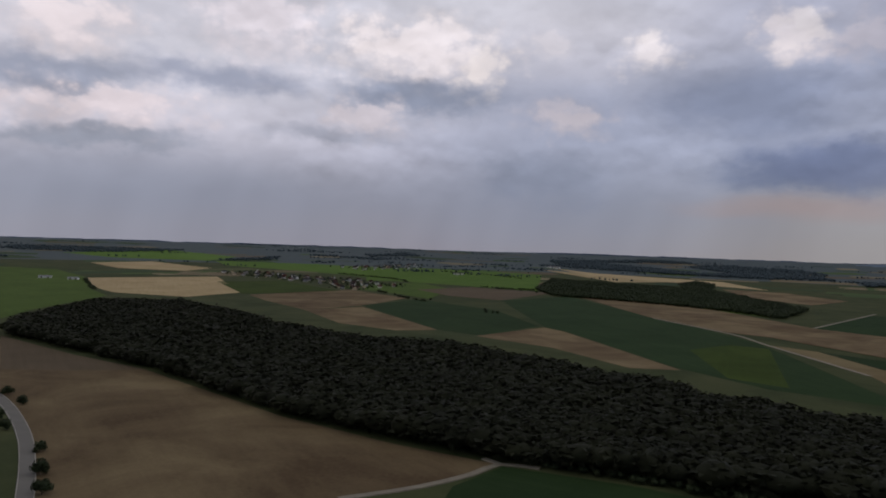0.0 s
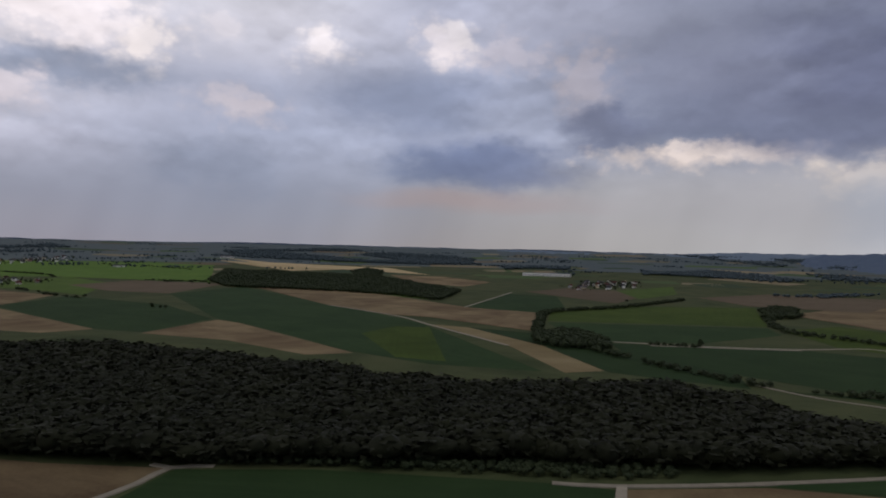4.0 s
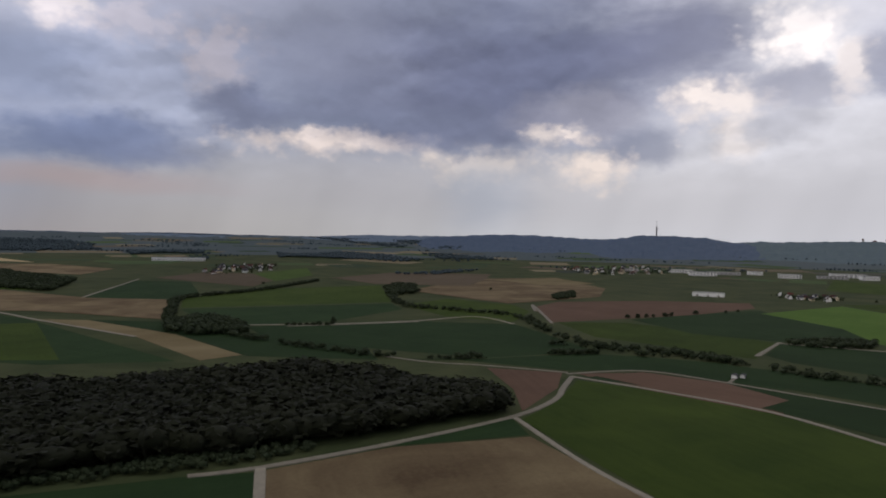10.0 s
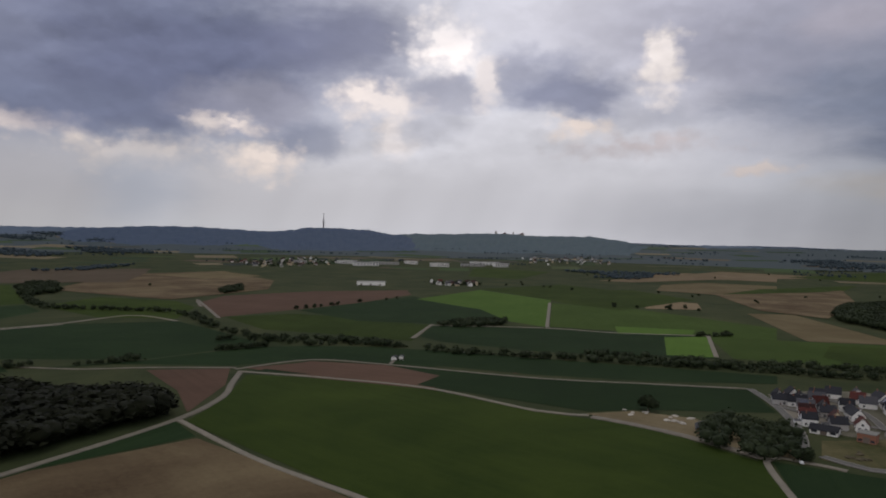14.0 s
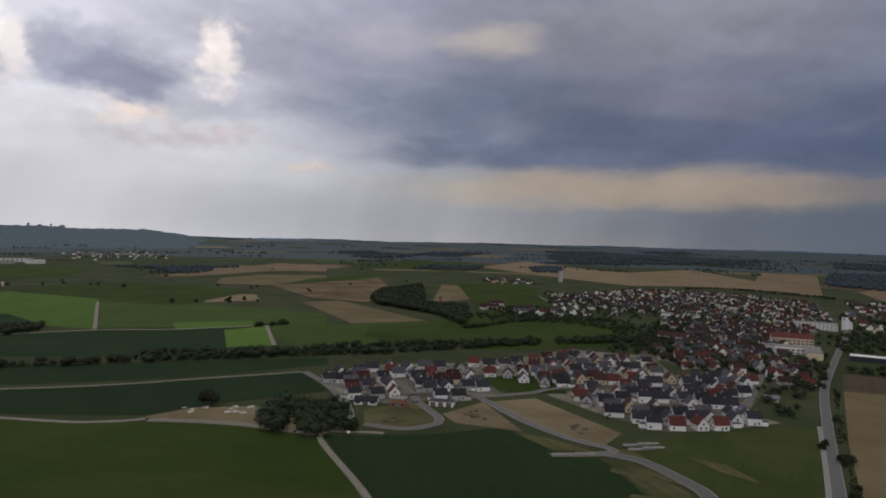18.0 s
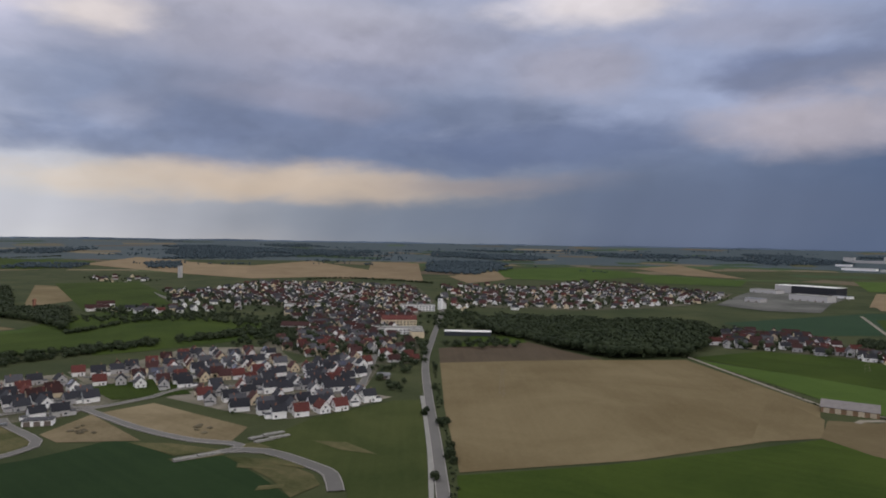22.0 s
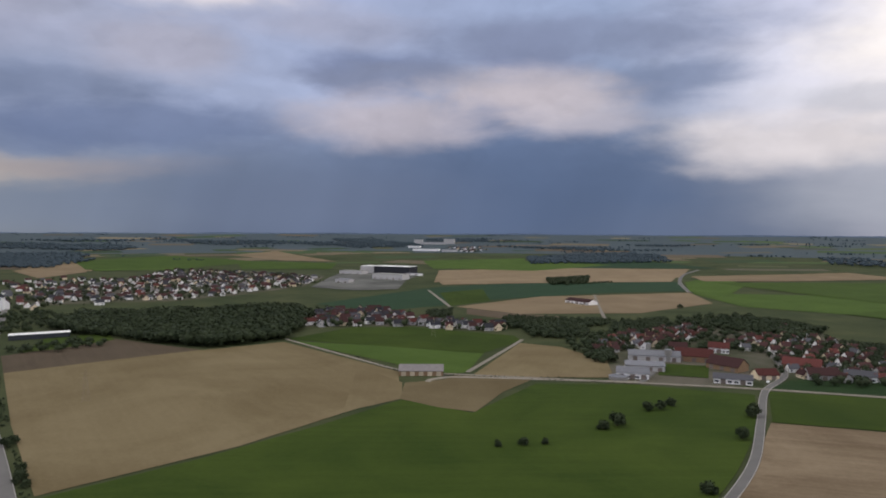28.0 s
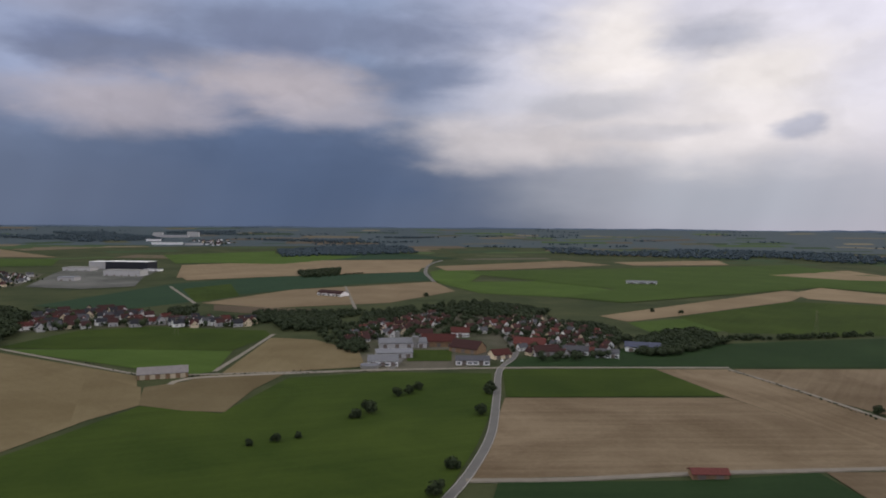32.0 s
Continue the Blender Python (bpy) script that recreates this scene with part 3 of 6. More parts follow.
def road(name, surface, width, pts):
    global road_no
    road_no += 1
    line = spline(pts)
    verts, faces = [], []
    for i, p in enumerate(line):
        d = (line[min(i + 1, len(line) - 1)] - line[max(i - 1, 0)]).normalized()
        s = Vector((-d.y, d.x)) * width / 2 * (1 + 0.08 * noise.noise((p.x * 0.05, p.y * 0.05, 3)))
        z = lie(p.length) + 0.5 + 0.004 * road_no + (0.6 if p.length > 1900 else 0)
        verts += [(p.x + s.x, p.y + s.y, z), (p.x - s.x, p.y - s.y, z), (p.x + s.x * 1.15, p.y + s.y * 1.15, z - 0.5), (p.x - s.x * 1.15, p.y - s.y * 1.15, z - 0.5)]
        if i:
            a, b = 4 * i - 4, 4 * i
            faces += [(a, b, b + 1, a + 1), (a + 2, b + 2, b, a), (a + 1, b + 1, b + 3, a + 3)]
    ob = mesh_ob(name, verts, faces, SURF[surface])
    tagged(ob, ROAD_WORDS[name], "road", kind="structure")
    if name == "estate_road":
        STREETS.extend(line)
    if name in ("estate_road", "country_road"):
        for sg in (-1, 1):
            kv, kf = [], []
            for i, p in enumerate(line):
                d = (line[min(i + 1, len(line) - 1)] - line[max(i - 1, 0)]).normalized()
                n = Vector((-d.y, d.x)) * sg
                z = lie(p.length) + 0.62 + 0.004 * road_no
                for k, dz in ((0.5, -0.3), (0.5, 0), (0.5 + 0.4 / width, 0), (0.5 + 0.4 / width, -0.4)):
                    kv.append((p.x + n.x * width * k, p.y + n.y * width * k, z + dz))
                if i:
                    a = 4 * i - 4
                    kf += [(a + j, a + j + 4, a + j + 5, a + j + 1) for j in range(3)]
            kerb = mesh_ob("kerb", kv, kf, KERB)
            kerb.parent = ob


field("plots", "plots", [(610, 31), (655, -7), (665, -53), (669, -101), (543, -119), (509, -74), (513, -50), (505, -21), (524, 7)])
field("plots", "plots", [(675, -105), (704, -171), (757, -236), (713, -314), (619, -291), (565, -223), (563, -157), (616, -109)])
field("plots", "plots", [(533, -148), (562, -201), (609, -280), (645, -396), (561, -351), (469, -277), (445, -289), (427, -235), (426, -197), (472, -170)])
field("gardens", "gardens", [(1468, -421), (1814, -756), (1650, -946), (1492, -1035), (1093, -805), (848, -584), (1035, -523), (1188, -466)])
field("gardens", "gardens", [(959, -467), (1029, -612), (876, -608), (732, -471), (752, -381)])
field("gardens", "gardens", [(1140, -875), (1269, -1166), (1406, -1566), (1182, -1653), (924, -1578), (790, -1261), (794, -1041), (826, -922), (971, -783)])
field("gardens", "gardens", [(465, -740), (553, -928), (482, -981), (350, -884), (242, -875), (231, -813), (282, -783), (346, -800), (408, -769)])
field("gardens", "gardens", [(113, -701), (106, -873), (31, -977), (-84, -1041), (-137, -890), (-191, -739), (-161, -643), (-99, -608), (-59, -598), (0, -579), (73, -566), (96, -657)])
field("gardens", "gardens", [(751, -306), (859, -424), (726, -434), (702, -492), (556, -394), (558, -353), (637, -367), (637, -315)])
field("bare_field", "brown_soil", [(-730, 568), (-579, 530), (-455, 498), (-263, 413), (-166, 386), (-100, 376), (-126, 323), (-153, 291), (-119, 191), (-186, 162), (-278, 233), (-360, 298), (-477, 372)])
field("bare_field", "dull_soil", [(-753, 587), (-579, 530), (-460, 502), (-512, 469), (-567, 443)])
field("meadow", "bright_green", [(-1891, 1276), (-2075, 1609), (-1891, 1657), (-1603, 1496), (-1248, 1181), (-1089, 1072), (-970, 811), (-895, 696), (-990, 669)])
field("straw_field", "sun_painted_straw", [(-1564, 1470), (-1384, 1790), (-960, 1332), (-964, 1151), (-1145, 1142), (-1298, 1236)])
field("straw_field", "sun_painted_straw", [(-2112, 1995), (-2054, 2247), (-1666, 2120), (-1618, 1927), (-1837, 1854)])
field("pasture", "sun_painted_green", [(-2667, 2363), (-2619, 2985), (-2084, 2838), (-1965, 2481), (-2313, 2301)])
field("pasture", "sun_painted_green", [(-1952, 2502), (-1561, 2688), (-1054, 2745), (-655, 2526), (-497, 2378), (-511, 1976), (-825, 2053), (-1305, 2249), (-1741, 2301)])
field("cereal_field", "mid_green", [(-1245, 1611), (-1155, 1794), (-831, 1544), (-930, 1291)])
field("cereal_field", "bright_green", [(-916, 1669), (-825, 2053), (-638, 1841), (-556, 1453), (-685, 1559)])
field("bare_field", "brown_soil", [(-912, 1286), (-830, 1603), (-608, 1447), (-603, 1214), (-640, 1068), (-803, 1189)])
field("bare_field", "brown_soil", [(-640, 1068), (-592, 1192), (-344, 936), (-391, 895), (-498, 928)])
field("cereal_field", "dark_green", [(-603, 1214), (-576, 1435), (-354, 1287), (-226, 1070), (-276, 908), (-344, 936)])
field("bare_field", "sun_painted_straw", [(-659, 3149), (-288, 2937), (-64, 2747), (-272, 2578)])
field("bare_field", "dull_soil", [(-702, 1741), (-617, 1961), (-367, 1892), (-414, 1536), (-557, 1585)])
field("pasture", "sun_painted_green", [(-1208, 2464), (-1135, 2810), (-904, 2866), (-586, 2793), (-423, 1951), (-645, 2001), (-855, 2047), (-978, 1996)])
field("bare_field", "brown_soil", [(-737, 1506), (-609, 1459), (-602, 1268), (-636, 1229)])
field("bare_field", "brown_soil", [(-276, 901), (-217, 1061), (-178, 1022), (-12, 760), (-62, 746), (-163, 849)])
field("cereal_field", "dark_green", [(-414, 1536), (-307, 1793), (48, 1126), (83, 1051), (170, 656), (64, 693), (-16, 772), (-174, 1022), (-218, 1068)])
field("cereal_field", "mid_green", [(-5, 925), (43, 1005), (91, 996), (83, 710), (32, 736)])
field("bare_field", "brown_soil", [(-290, 1820), (-183, 1950), (65, 1565), (194, 1316), (314, 1227), (236, 965), (103, 1134), (49, 1162), (-83, 1351)])
field("straw_field", "sun_painted_straw", [(-646, 3317), (-409, 3074), (94, 2874), (224, 2510), (-63, 2714), (-410, 2911)])
field("bare_field", "brown_soil", [(81, 2469), (257, 2429), (394, 2191), (272, 1961), (139, 2125)])
field("meadow", "bright_green", [(-39, 1720), (77, 1857), (135, 1501), (53, 1578)])
field("bare_field", "pale_soil", [(90, 1038), (149, 1002), (213, 828), (233, 661), (190, 651), (171, 826), (121, 973)])
field("cereal_field", "dark_green", [(149, 1002), (231, 946), (290, 806), (364, 656), (335, 576), (235, 652), (213, 828)])
field("cereal_field", "dark_green", [(183, 1314), (353, 1719), (457, 1651), (391, 1348), (320, 1248)])
field("bare_field", "dull_soil", [(413, 1794), (594, 1996), (777, 1820), (536, 1463), (464, 1653)])
field("meadow", "bright_green", [(699, 1909), (955, 2109), (827, 1791), (644, 1605)])
field("cereal_field", "mid_green", [(335, 1248), (536, 1396), (824, 1415), (640, 1057), (291, 1101)])
field("cereal_field", "dark_green", [(287, 1084), (629, 1040), (595, 949), (430, 860), (311, 869), (277, 957)])
field("cereal_field", "dark_green", [(306, 853), (417, 833), (534, 806), (637, 727), (602, 617), (563, 512), (435, 536), (364, 634), (298, 791)])
field("bare_field", "dull_soil", [(819, 1675), (1115, 1847), (1387, 1693), (1177, 1482), (923, 1528)])
field("bare_field", "brown_soil", [(804, 1260), (1188, 1546), (1470, 1490), (1290, 1145), (1096, 987), (956, 968), (822, 955), (810, 1088)])
field("cereal_field", "mid_green", [(633, 1010), (774, 1074), (812, 928), (767, 837), (653, 746), (599, 831)])
field("bare_field", "red_soil", [(814, 882), (932, 943), (1123, 888), (1282, 768), (1190, 703), (988, 688), (844, 701), (700, 718)])
field("cereal_field", "mid_green", [(707, 715), (796, 666), (819, 562), (809, 451), (676, 398), (660, 521), (645, 587)])
field("cereal_field", "dark_green", [(840, 682), (1144, 676), (1078, 588), (834, 454), (819, 562)])
field("bare_field", "red_soil", [(402, 495), (447, 444), (398, 400), (324, 359), (364, 414)])
field("cereal_field", "dark_green", [(345, 578), (403, 539), (460, 449), (529, 410), (556, 301), (606, 329), (624, 398), (579, 469), (542, 507), (433, 533)])
field("bare_field", "red_soil", [(456, 435), (520, 403), (541, 350), (546, 296), (467, 253), (464, 317), (456, 358)])
field("bare_field", "brown_soil", [(131, 335), (205, 335), (287, 310), (276, 257), (258, 181), (186, 112), (78, 202)])
field("cereal_field", "dark_green", [(215, 339), (305, 348), (289, 313), (206, 337)])
field("cereal_field", "dark_green", [(-111, 331), (-96, 373), (-24, 371), (91, 347), (125, 335), (83, 219), (-101, 246)])
field("cereal_field", "mid_green", [(435, 414), (456, 363), (473, 265), (454, 167), (456, 113), (444, 69), (419, 25), (432, 25), (329, -2), (213, -21), (178, 97), (262, 176), (308, 342), (365, 367)])
field("cereal_field", "dark_green", [(442, 420), (516, 412), (544, 341), (560, 207), (593, 118), (619, 46), (546, 21), (501, 106), (475, 136), (482, 270), (467, 372)])
field("bare_field", "red_soil", [(463, 420), (514, 410), (538, 343), (524, 280), (476, 277), (467, 372)])
field("bare_field", "red_soil", [(626, 260), (663, 213), (605, 199), (569, 231)])
field("cereal_field", "dark_green", [(480, 450), (589, 455), (634, 357), (668, 167), (697, 28), (658, 26), (607, 120), (576, 213), (556, 348), (526, 419)])
field("cereal_field", "dark_green", [(834, 690), (1165, 683), (1035, 480), (917, 382), (818, 461), (785, 549)])
field("cereal_field", "sun_painted_green", [(1118, 650), (1407, 654), (1280, 446), (887, 311), (917, 382), (1035, 480)])
field("cereal_field", "mid_green", [(1436, 668), (1724, 573), (1584, 343), (1341, 290), (1280, 446)])
field("cereal_field", "bright_green", [(1228, 426), (1217, 263), (1083, 46), (791, 33), (951, 114), (913, 230), (899, 314)])
field("cereal_field", "dark_green", [(811, 444), (884, 314), (930, 123), (761, 86), (728, 155), (695, 258), (691, 367), (710, 407)])
field("cereal_field", "sun_painted_green", [(958, 241), (988, 141), (940, 137), (889, 220)])
field("cereal_field", "sun_painted_green", [(891, 163), (937, 115), (771, 87), (755, 135)])
field("straw_field", "straw", [(1439, 311), (1416, 199), (1290, 174), (1244, 260)])
field("bare_field", "pale_soil", [(1703, 333), (1669, 192), (1717, 75), (2120, 94), (2103, 284), (1921, 362)])
field("straw_field", "straw", [(2130, 557), (2294, 418), (2303, 102), (2557, 114), (2510, 458)])
field("bare_field", "pale_soil", [(1230, 1486), (1442, 1448), (1397, 1276), (1210, 1292)])
field("bare_field", "dull_soil", [(827, 1628), (1142, 1814), (1296, 1590), (1018, 1326), (833, 1449)])
field("cereal_field", "mid_green", [(2227, 1065), (2232, 782), (1822, 736), (1830, 892)])
field("cereal_field", "mid_green", [(1445, 584), (1674, 382), (1490, 215), (1183, 289), (1237, 410)])
field("bare_field", "straw", [(1959, 548), (2701, 305), (2648, -77), (2248, 289), (1969, 450)])
field("bare_field", "brown_soil", [(1680, 202), (2082, -61), (1655, -75), (1283, -19), (1346, 85)])
field("cereal_field", "mid_green", [(1964, 126), (2310, -103), (2032, -60), (1688, 189)])
field("bare_field", "pale_soil", [(1278, 101), (1314, 31), (1008, -100), (968, 7)])
field("cereal_field", "bright_green", [(933, 118), (962, 7), (998, -106), (933, -154), (810, -129), (773, 72)])
field("cereal_field", "mid_green", [(995, -99), (1136, -187), (1045, -290), (1006, -334), (945, -156)])
field("cereal_field", "mid_green", [(2558, 84), (3090, -252), (2885, -551), (2466, -293)])
field("bare_field", "pale_soil", [(1833, -219), (1763, -263), (1387, -227), (1288, -136)])
field("cereal_field", "dark_green", [(423, 18), (424, -48), (440, -97), (387, -112), (374, -135), (332, -138), (297, -138), (201, -98), (219, -26), (328, -5)])
field("bare_field", "dry_grass", [(484, -6), (509, -41), (459, -56), (436, -36), (442, -6)])
field("bare_field", "sand", [(473, -59), (508, -94), (428, -105), (450, -65)])
field("bare_field", "sand", [(508, -96), (519, -136), (422, -167), (396, -146), (417, -124)])
field("bare_field", "dry_grass", [(429, -98), (412, -119), (384, -138), (389, -113)])
field("meadow", "rough_grass", [(382, -148), (420, -211), (433, -283), (424, -302), (281, -208), (205, -156), (212, -125), (291, -164), (323, -166), (370, -151)])
field("bare_field", "dry_grass", [(373, -135), (353, -154), (320, -161), (304, -157), (297, -138), (324, -141)])
field("meadow", "mid_green", [(603, -106), (606, -168), (534, -167), (544, -114)])
field("meadow", "mid_green", [(1866, -263), (1877, -451), (1233, -350), (1190, -207)])
field("cereal_field", "mid_green", [(943, -17), (990, -173), (971, -355), (824, -332), (796, -179), (792, -51), (841, -9)])
field("bare_field", "straw", [(2717, -470), (3119, -748), (2580, -913), (2214, -1295), (1894, -1128), (1894, -759), (2137, -662)])
field("bare_field", "straw", [(2569, -1554), (2395, -1677), (1577, -1123), (1894, -1128)])
field("bare_field", "straw", [(1772, -1359), (1861, -1618), (1570, -1422), (1485, -1206)])
field("bare_field", "pale_soil", [(613, -458), (600, -501), (595, -573), (531, -565), (467, -557), (422, -632), (244, -536), (209, -460), (241, -318), (280, -224), (395, -301)])
field("bare_field", "dull_soil", [(616, -460), (607, -507), (601, -579), (533, -568), (469, -559), (507, -483), (542, -407)])
field("cereal_field", "mid_green", [(619, -484), (677, -561), (633, -602), (595, -573), (603, -504)])
field("meadow", "mid_green", [(1159, -213), (1154, -284), (915, -382), (783, -340), (755, -186), (753, -139)])
field("meadow", "mid_green", [(1327, -565), (1219, -616), (1125, -558), (1221, -509)])
field("bare_field", "straw", [(2481, -972), (2706, -1341), (2071, -1274), (1736, -1204), (1795, -993), (2158, -846)])
field("cereal_field", "mid_green", [(1693, -252), (1776, -438), (1434, -402), (1329, -260)])
field("bare_field", "straw", [(1849, -1442), (1934, -1719), (1589, -1459), (1619, -1305)])
field("cereal_field", "bright_green", [(1832, -1709), (1705, -2091), (1462, -1914), (1440, -1605), (1589, -1459)])
field("cereal_field", "bright_green", [(1554, -2035), (1181, -2085), (1061, -1841), (1285, -1711)])
field("bare_field", "straw", [(1777, -2288), (1779, -2609), (1224, -2160), (1423, -2123)])
field("meadow", "mid_green", [(277, -220), (246, -294), (221, -372), (202, -448), (144, -433), (126, -535), (49, -562), (49, -559), (-32, -559), (-28, -458), (-14, -375), (4, -298), (13, -207), (182, -138), (256, -204)])
field("bare_field", "pale_soil", [(224, -404), (283, -536), (257, -523), (224, -499), (203, -451), (212, -430)])
field("bare_field", "pale_soil", [(204, -450), (222, -499), (198, -521), (195, -542), (131, -554), (142, -498), (143, -436), (170, -438)])
field("factory_yard", "hardstand", [(769, -1248), (883, -1524), (955, -1714), (910, -1818), (774, -1796), (710, -1673), (663, -1494), (584, -1278), (653, -1219)])
field("cereal_field", "mid_green", [(429, -648), (409, -756), (342, -791), (206, -770), (191, -736), (205, -648), (318, -648)])
field("cereal_field", "bright_green", [(420, -640), (318, -648), (204, -646), (190, -555), (207, -538), (305, -587)])
field("bare_field", "pale_soil", [(182, -547), (188, -722), (142, -714), (87, -652), (72, -581), (128, -559)])
field("cereal_field", "teal_green", [(590, -973), (537, -1354), (269, -1716), (66, -1722), (47, -1476), (203, -1358), (355, -1148), (381, -1056), (455, -926)])
field("bare_field", "straw", [(743, -1914), (498, -2161), (60, -2276), (73, -1894), (384, -1667), (588, -1483)])
field("cereal_field", "mid_green", [(481, -1241), (431, -1355), (346, -1133), (382, -1035)])
field("bare_field", "straw", [(370, -1025), (286, -1246), (196, -1313), (37, -1445), (-5, -1245), (93, -1054), (193, -1004), (254, -975)])
field("bare_field", "dull_soil", [(345, -1007), (254, -975), (186, -967), (234, -899), (323, -941)])
field("cereal_field", "bright_green", [(974, -2345), (670, -2638), (560, -2206), (784, -1975)])
field("cereal_field", "teal_green", [(594, -2339), (236, -2638), (-32, -2335), (61, -2300), (526, -2140)])
field("cereal_field", "bright_green", [(1989, -1743), (1924, -2152), (1450, -2038), (1449, -1727), (1641, -1481)])
field("cereal_field", "bright_green", [(56, -1730), (-28, -1996), (-72, -1665), (-19, -1321), (38, -1470)])
field("cereal_field", "mid_green", [(-42, -574), (-167, -587), (-196, -492), (-38, -482)])
field("bare_field", "tan_soil", [(-37, -480), (-194, -487), (-233, -374), (-225, -347), (-127, -338), (-9, -324), (-23, -396)])
field("bare_field", "tan_soil", [(-170, -581), (-231, -584), (-277, -422), (-237, -360), (-233, -374), (-194, -489)])
field("bare_field", "tan_soil", [(-236, -584), (-401, -592), (-287, -423), (-248, -511)])
field("cereal_field", "dark_green", [(-22, -321), (-115, -327), (-179, -339), (-184, -304), (-149, -228), (-1, -224), (-18, -298)])
field("bare_field", "tan_soil", [(-183, -340), (-233, -342), (-208, -304), (-184, -304)])
field("meadow", "dark_green", [(-184, -688), (-467, -756), (-512, -758), (-405, -599), (-234, -591), (-43, -581), (-61, -624)])
field("cereal_field", "bright_green", [(-215, -859), (-334, -920), (-319, -806), (-226, -734)])
field("cereal_field", "mid_green", [(-296, -917), (-538, -1115), (-710, -1054), (-517, -766), (-310, -785)])
field("bare_field", "straw", [(-194, -921), (-621, -1311), (-637, -1259), (-542, -1124), (-300, -928), (-218, -869)])
field("bare_field", "straw", [(-606, -1257), (-719, -1378), (-793, -1178), (-710, -1054), (-588, -1161)])
field("cereal_field", "bright_green", [(35, -1432), (-240, -1490), (-294, -1281), (-186, -1154), (-49, -1207)])
field("cereal_field", "bright_green", [(0, -1739), (-553, -1966), (-1013, -2107), (-1038, -1544), (-826, -1227), (-719, -1378), (-621, -1311), (-261, -1077), (-186, -1154), (-305, -1304)])
field("bare_field", "straw", [(-770, -1714), (-1063, -1895), (-1038, -1544), (-883, -1573)])
field("bare_field", "straw", [(48, -1964), (-365, -2273), (-467, -2076), (-148, -1844), (15, -1779)])
field("bare_field", "straw", [(-505, -2204), (-868, -2301), (-826, -2101), (-529, -2057)])
field("bare_field", "straw", [(594, -1523), (431, -1770), (82, -2012), (84, -1729), (377, -1548), (543, -1421)])
field("meadow", "bright_green", [(871, -2281), (606, -2491), (310, -2390), (488, -2006), (752, -2012)])
field("meadow", "mid_green", [(39, -606), (0, -608), (0, -663), (40, -660)])
field("bare_field", "sand", [(467, 136), (493, 110), (496, 69), (468, 35), (432, 16), (442, 47), (459, 87)])
field("bare_field", "sand", [(432, 25), (467, 22), (471, 5), (435, 4)])
field("bare_field", "dry_grass", [(384, -108), (382, -136), (375, -135), (377, -109)])
field("bare_field", "dry_grass", [(357, -136), (342, -151), (337, -147), (351, -133)])
field("bare_field", "dry_grass", [(319, -132), (314, -143), (310, -141), (314, -128)])
field("bare_field", "dry_grass", [(357, -154), (335, -165), (330, -161), (350, -149)])
field("bare_field", "dry_grass", [(373, -187), (359, -202), (328, -205), (348, -192)])
field("bare_field", "dry_grass", [(388, -147), (389, -158), (373, -162), (376, -149)])
road("country_road", "asphalt", 7.0, [(-501, 382), (-441, 351), (-371, 306), (-316, 263), (-272, 225)])
road("farm_track", "gravel", 4.0, [(-154, 292), (-126, 323), (-108, 353), (-99, 376), (-77, 378)])
road("farm_track", "gravel", 4.0, [(-110, 382), (-99, 376)])
road("farm_track", "gravel", 4.5, [(96, 346), (130, 340), (209, 341), (309, 351), (369, 373), (402, 398), (443, 428)])
road("farm_track", "gravel", 3.5, [(308, 348), (278, 259), (266, 204), (260, 173), (245, 136)])
road("farm_track", "gravel", 5.0, [(130, 339), (113, 296), (91, 238)])
road("farm_track", "gravel", 3.0, [(351, 589), (373, 542), (409, 503), (452, 442)])
road("farm_track", "gravel", 3.5, [(442, 428), (459, 366), (476, 267), (457, 168), (465, 133)])
road("farm_track", "gravel", 3.0, [(446, 438), (519, 414), (540, 345), (562, 208), (595, 118), (622, 48)])
road("farm_track", "gravel", 3.0, [(543, 342), (571, 353)])
road("farm_track", "gravel", 4.0, [(-71, 1329), (49, 1153), (94, 1031), (171, 826)])
road("farm_track", "gravel", 5.0, [(183, 1314), (369, 1762)])
road("farm_track", "gravel", 4.0, [(315, 867), (417, 833), (530, 814), (640, 818), (637, 727)])
road("farm_track", "gravel", 3.5, [(352, 836), (437, 819), (531, 803)])
road("farm_track", "gravel", 4.5, [(885, 313), (1224, 429)])
road("farm_track", "gravel", 4.5, [(771, 88), (945, 119)])
road("farm_track", "gravel", 3.5, [(697, 407), (808, 447)])
road("farm_track", "gravel", 3.5, [(808, 447), (879, 312), (892, 224), (940, 119)])
road("farm_track", "gravel", 3.5, [(237, -24), (328, -5), (423, 21), (431, 2), (427, -18)])
road("farm_track", "gravel", 6.0, [(462, 130), (459, 106), (449, 68), (426, 21)])
road("estate_road", "asphalt", 5.5, [(448, -6), (436, -29), (443, -47), (459, -56), (509, -45), (527, -45)])
road("estate_road", "asphalt", 5.5, [(523, -93), (455, -111), (412, -130), (394, -146), (382, -145), (380, -113)])
road("estate_road", "asphalt", 7.5, [(381, -141), (368, -157), (331, -167), (314, -168), (292, -159)])
road("estate_road", "asphalt", 5.0, [(622, 45), (569, 23), (494, 5), (438, 4)])
road("estate_road", "asphalt", 5.0, [(524, -59), (526, -102), (539, -141)])
road("estate_road", "asphalt", 5.0, [(490, -289), (551, -333), (614, -378)])
road("country_road", "asphalt", 6.0, [(202, -157), (251, -192), (323, -241), (431, -313), (551, -396), (669, -490), (854, -640), (993, -750)])
road("cycle_path", "concrete", 2.4, [(221, -164), (255, -188), (325, -237), (434, -309)])
road("farm_track", "gravel", 4.5, [(48, -571), (87, -562), (134, -550), (200, -530), (207, -508)])
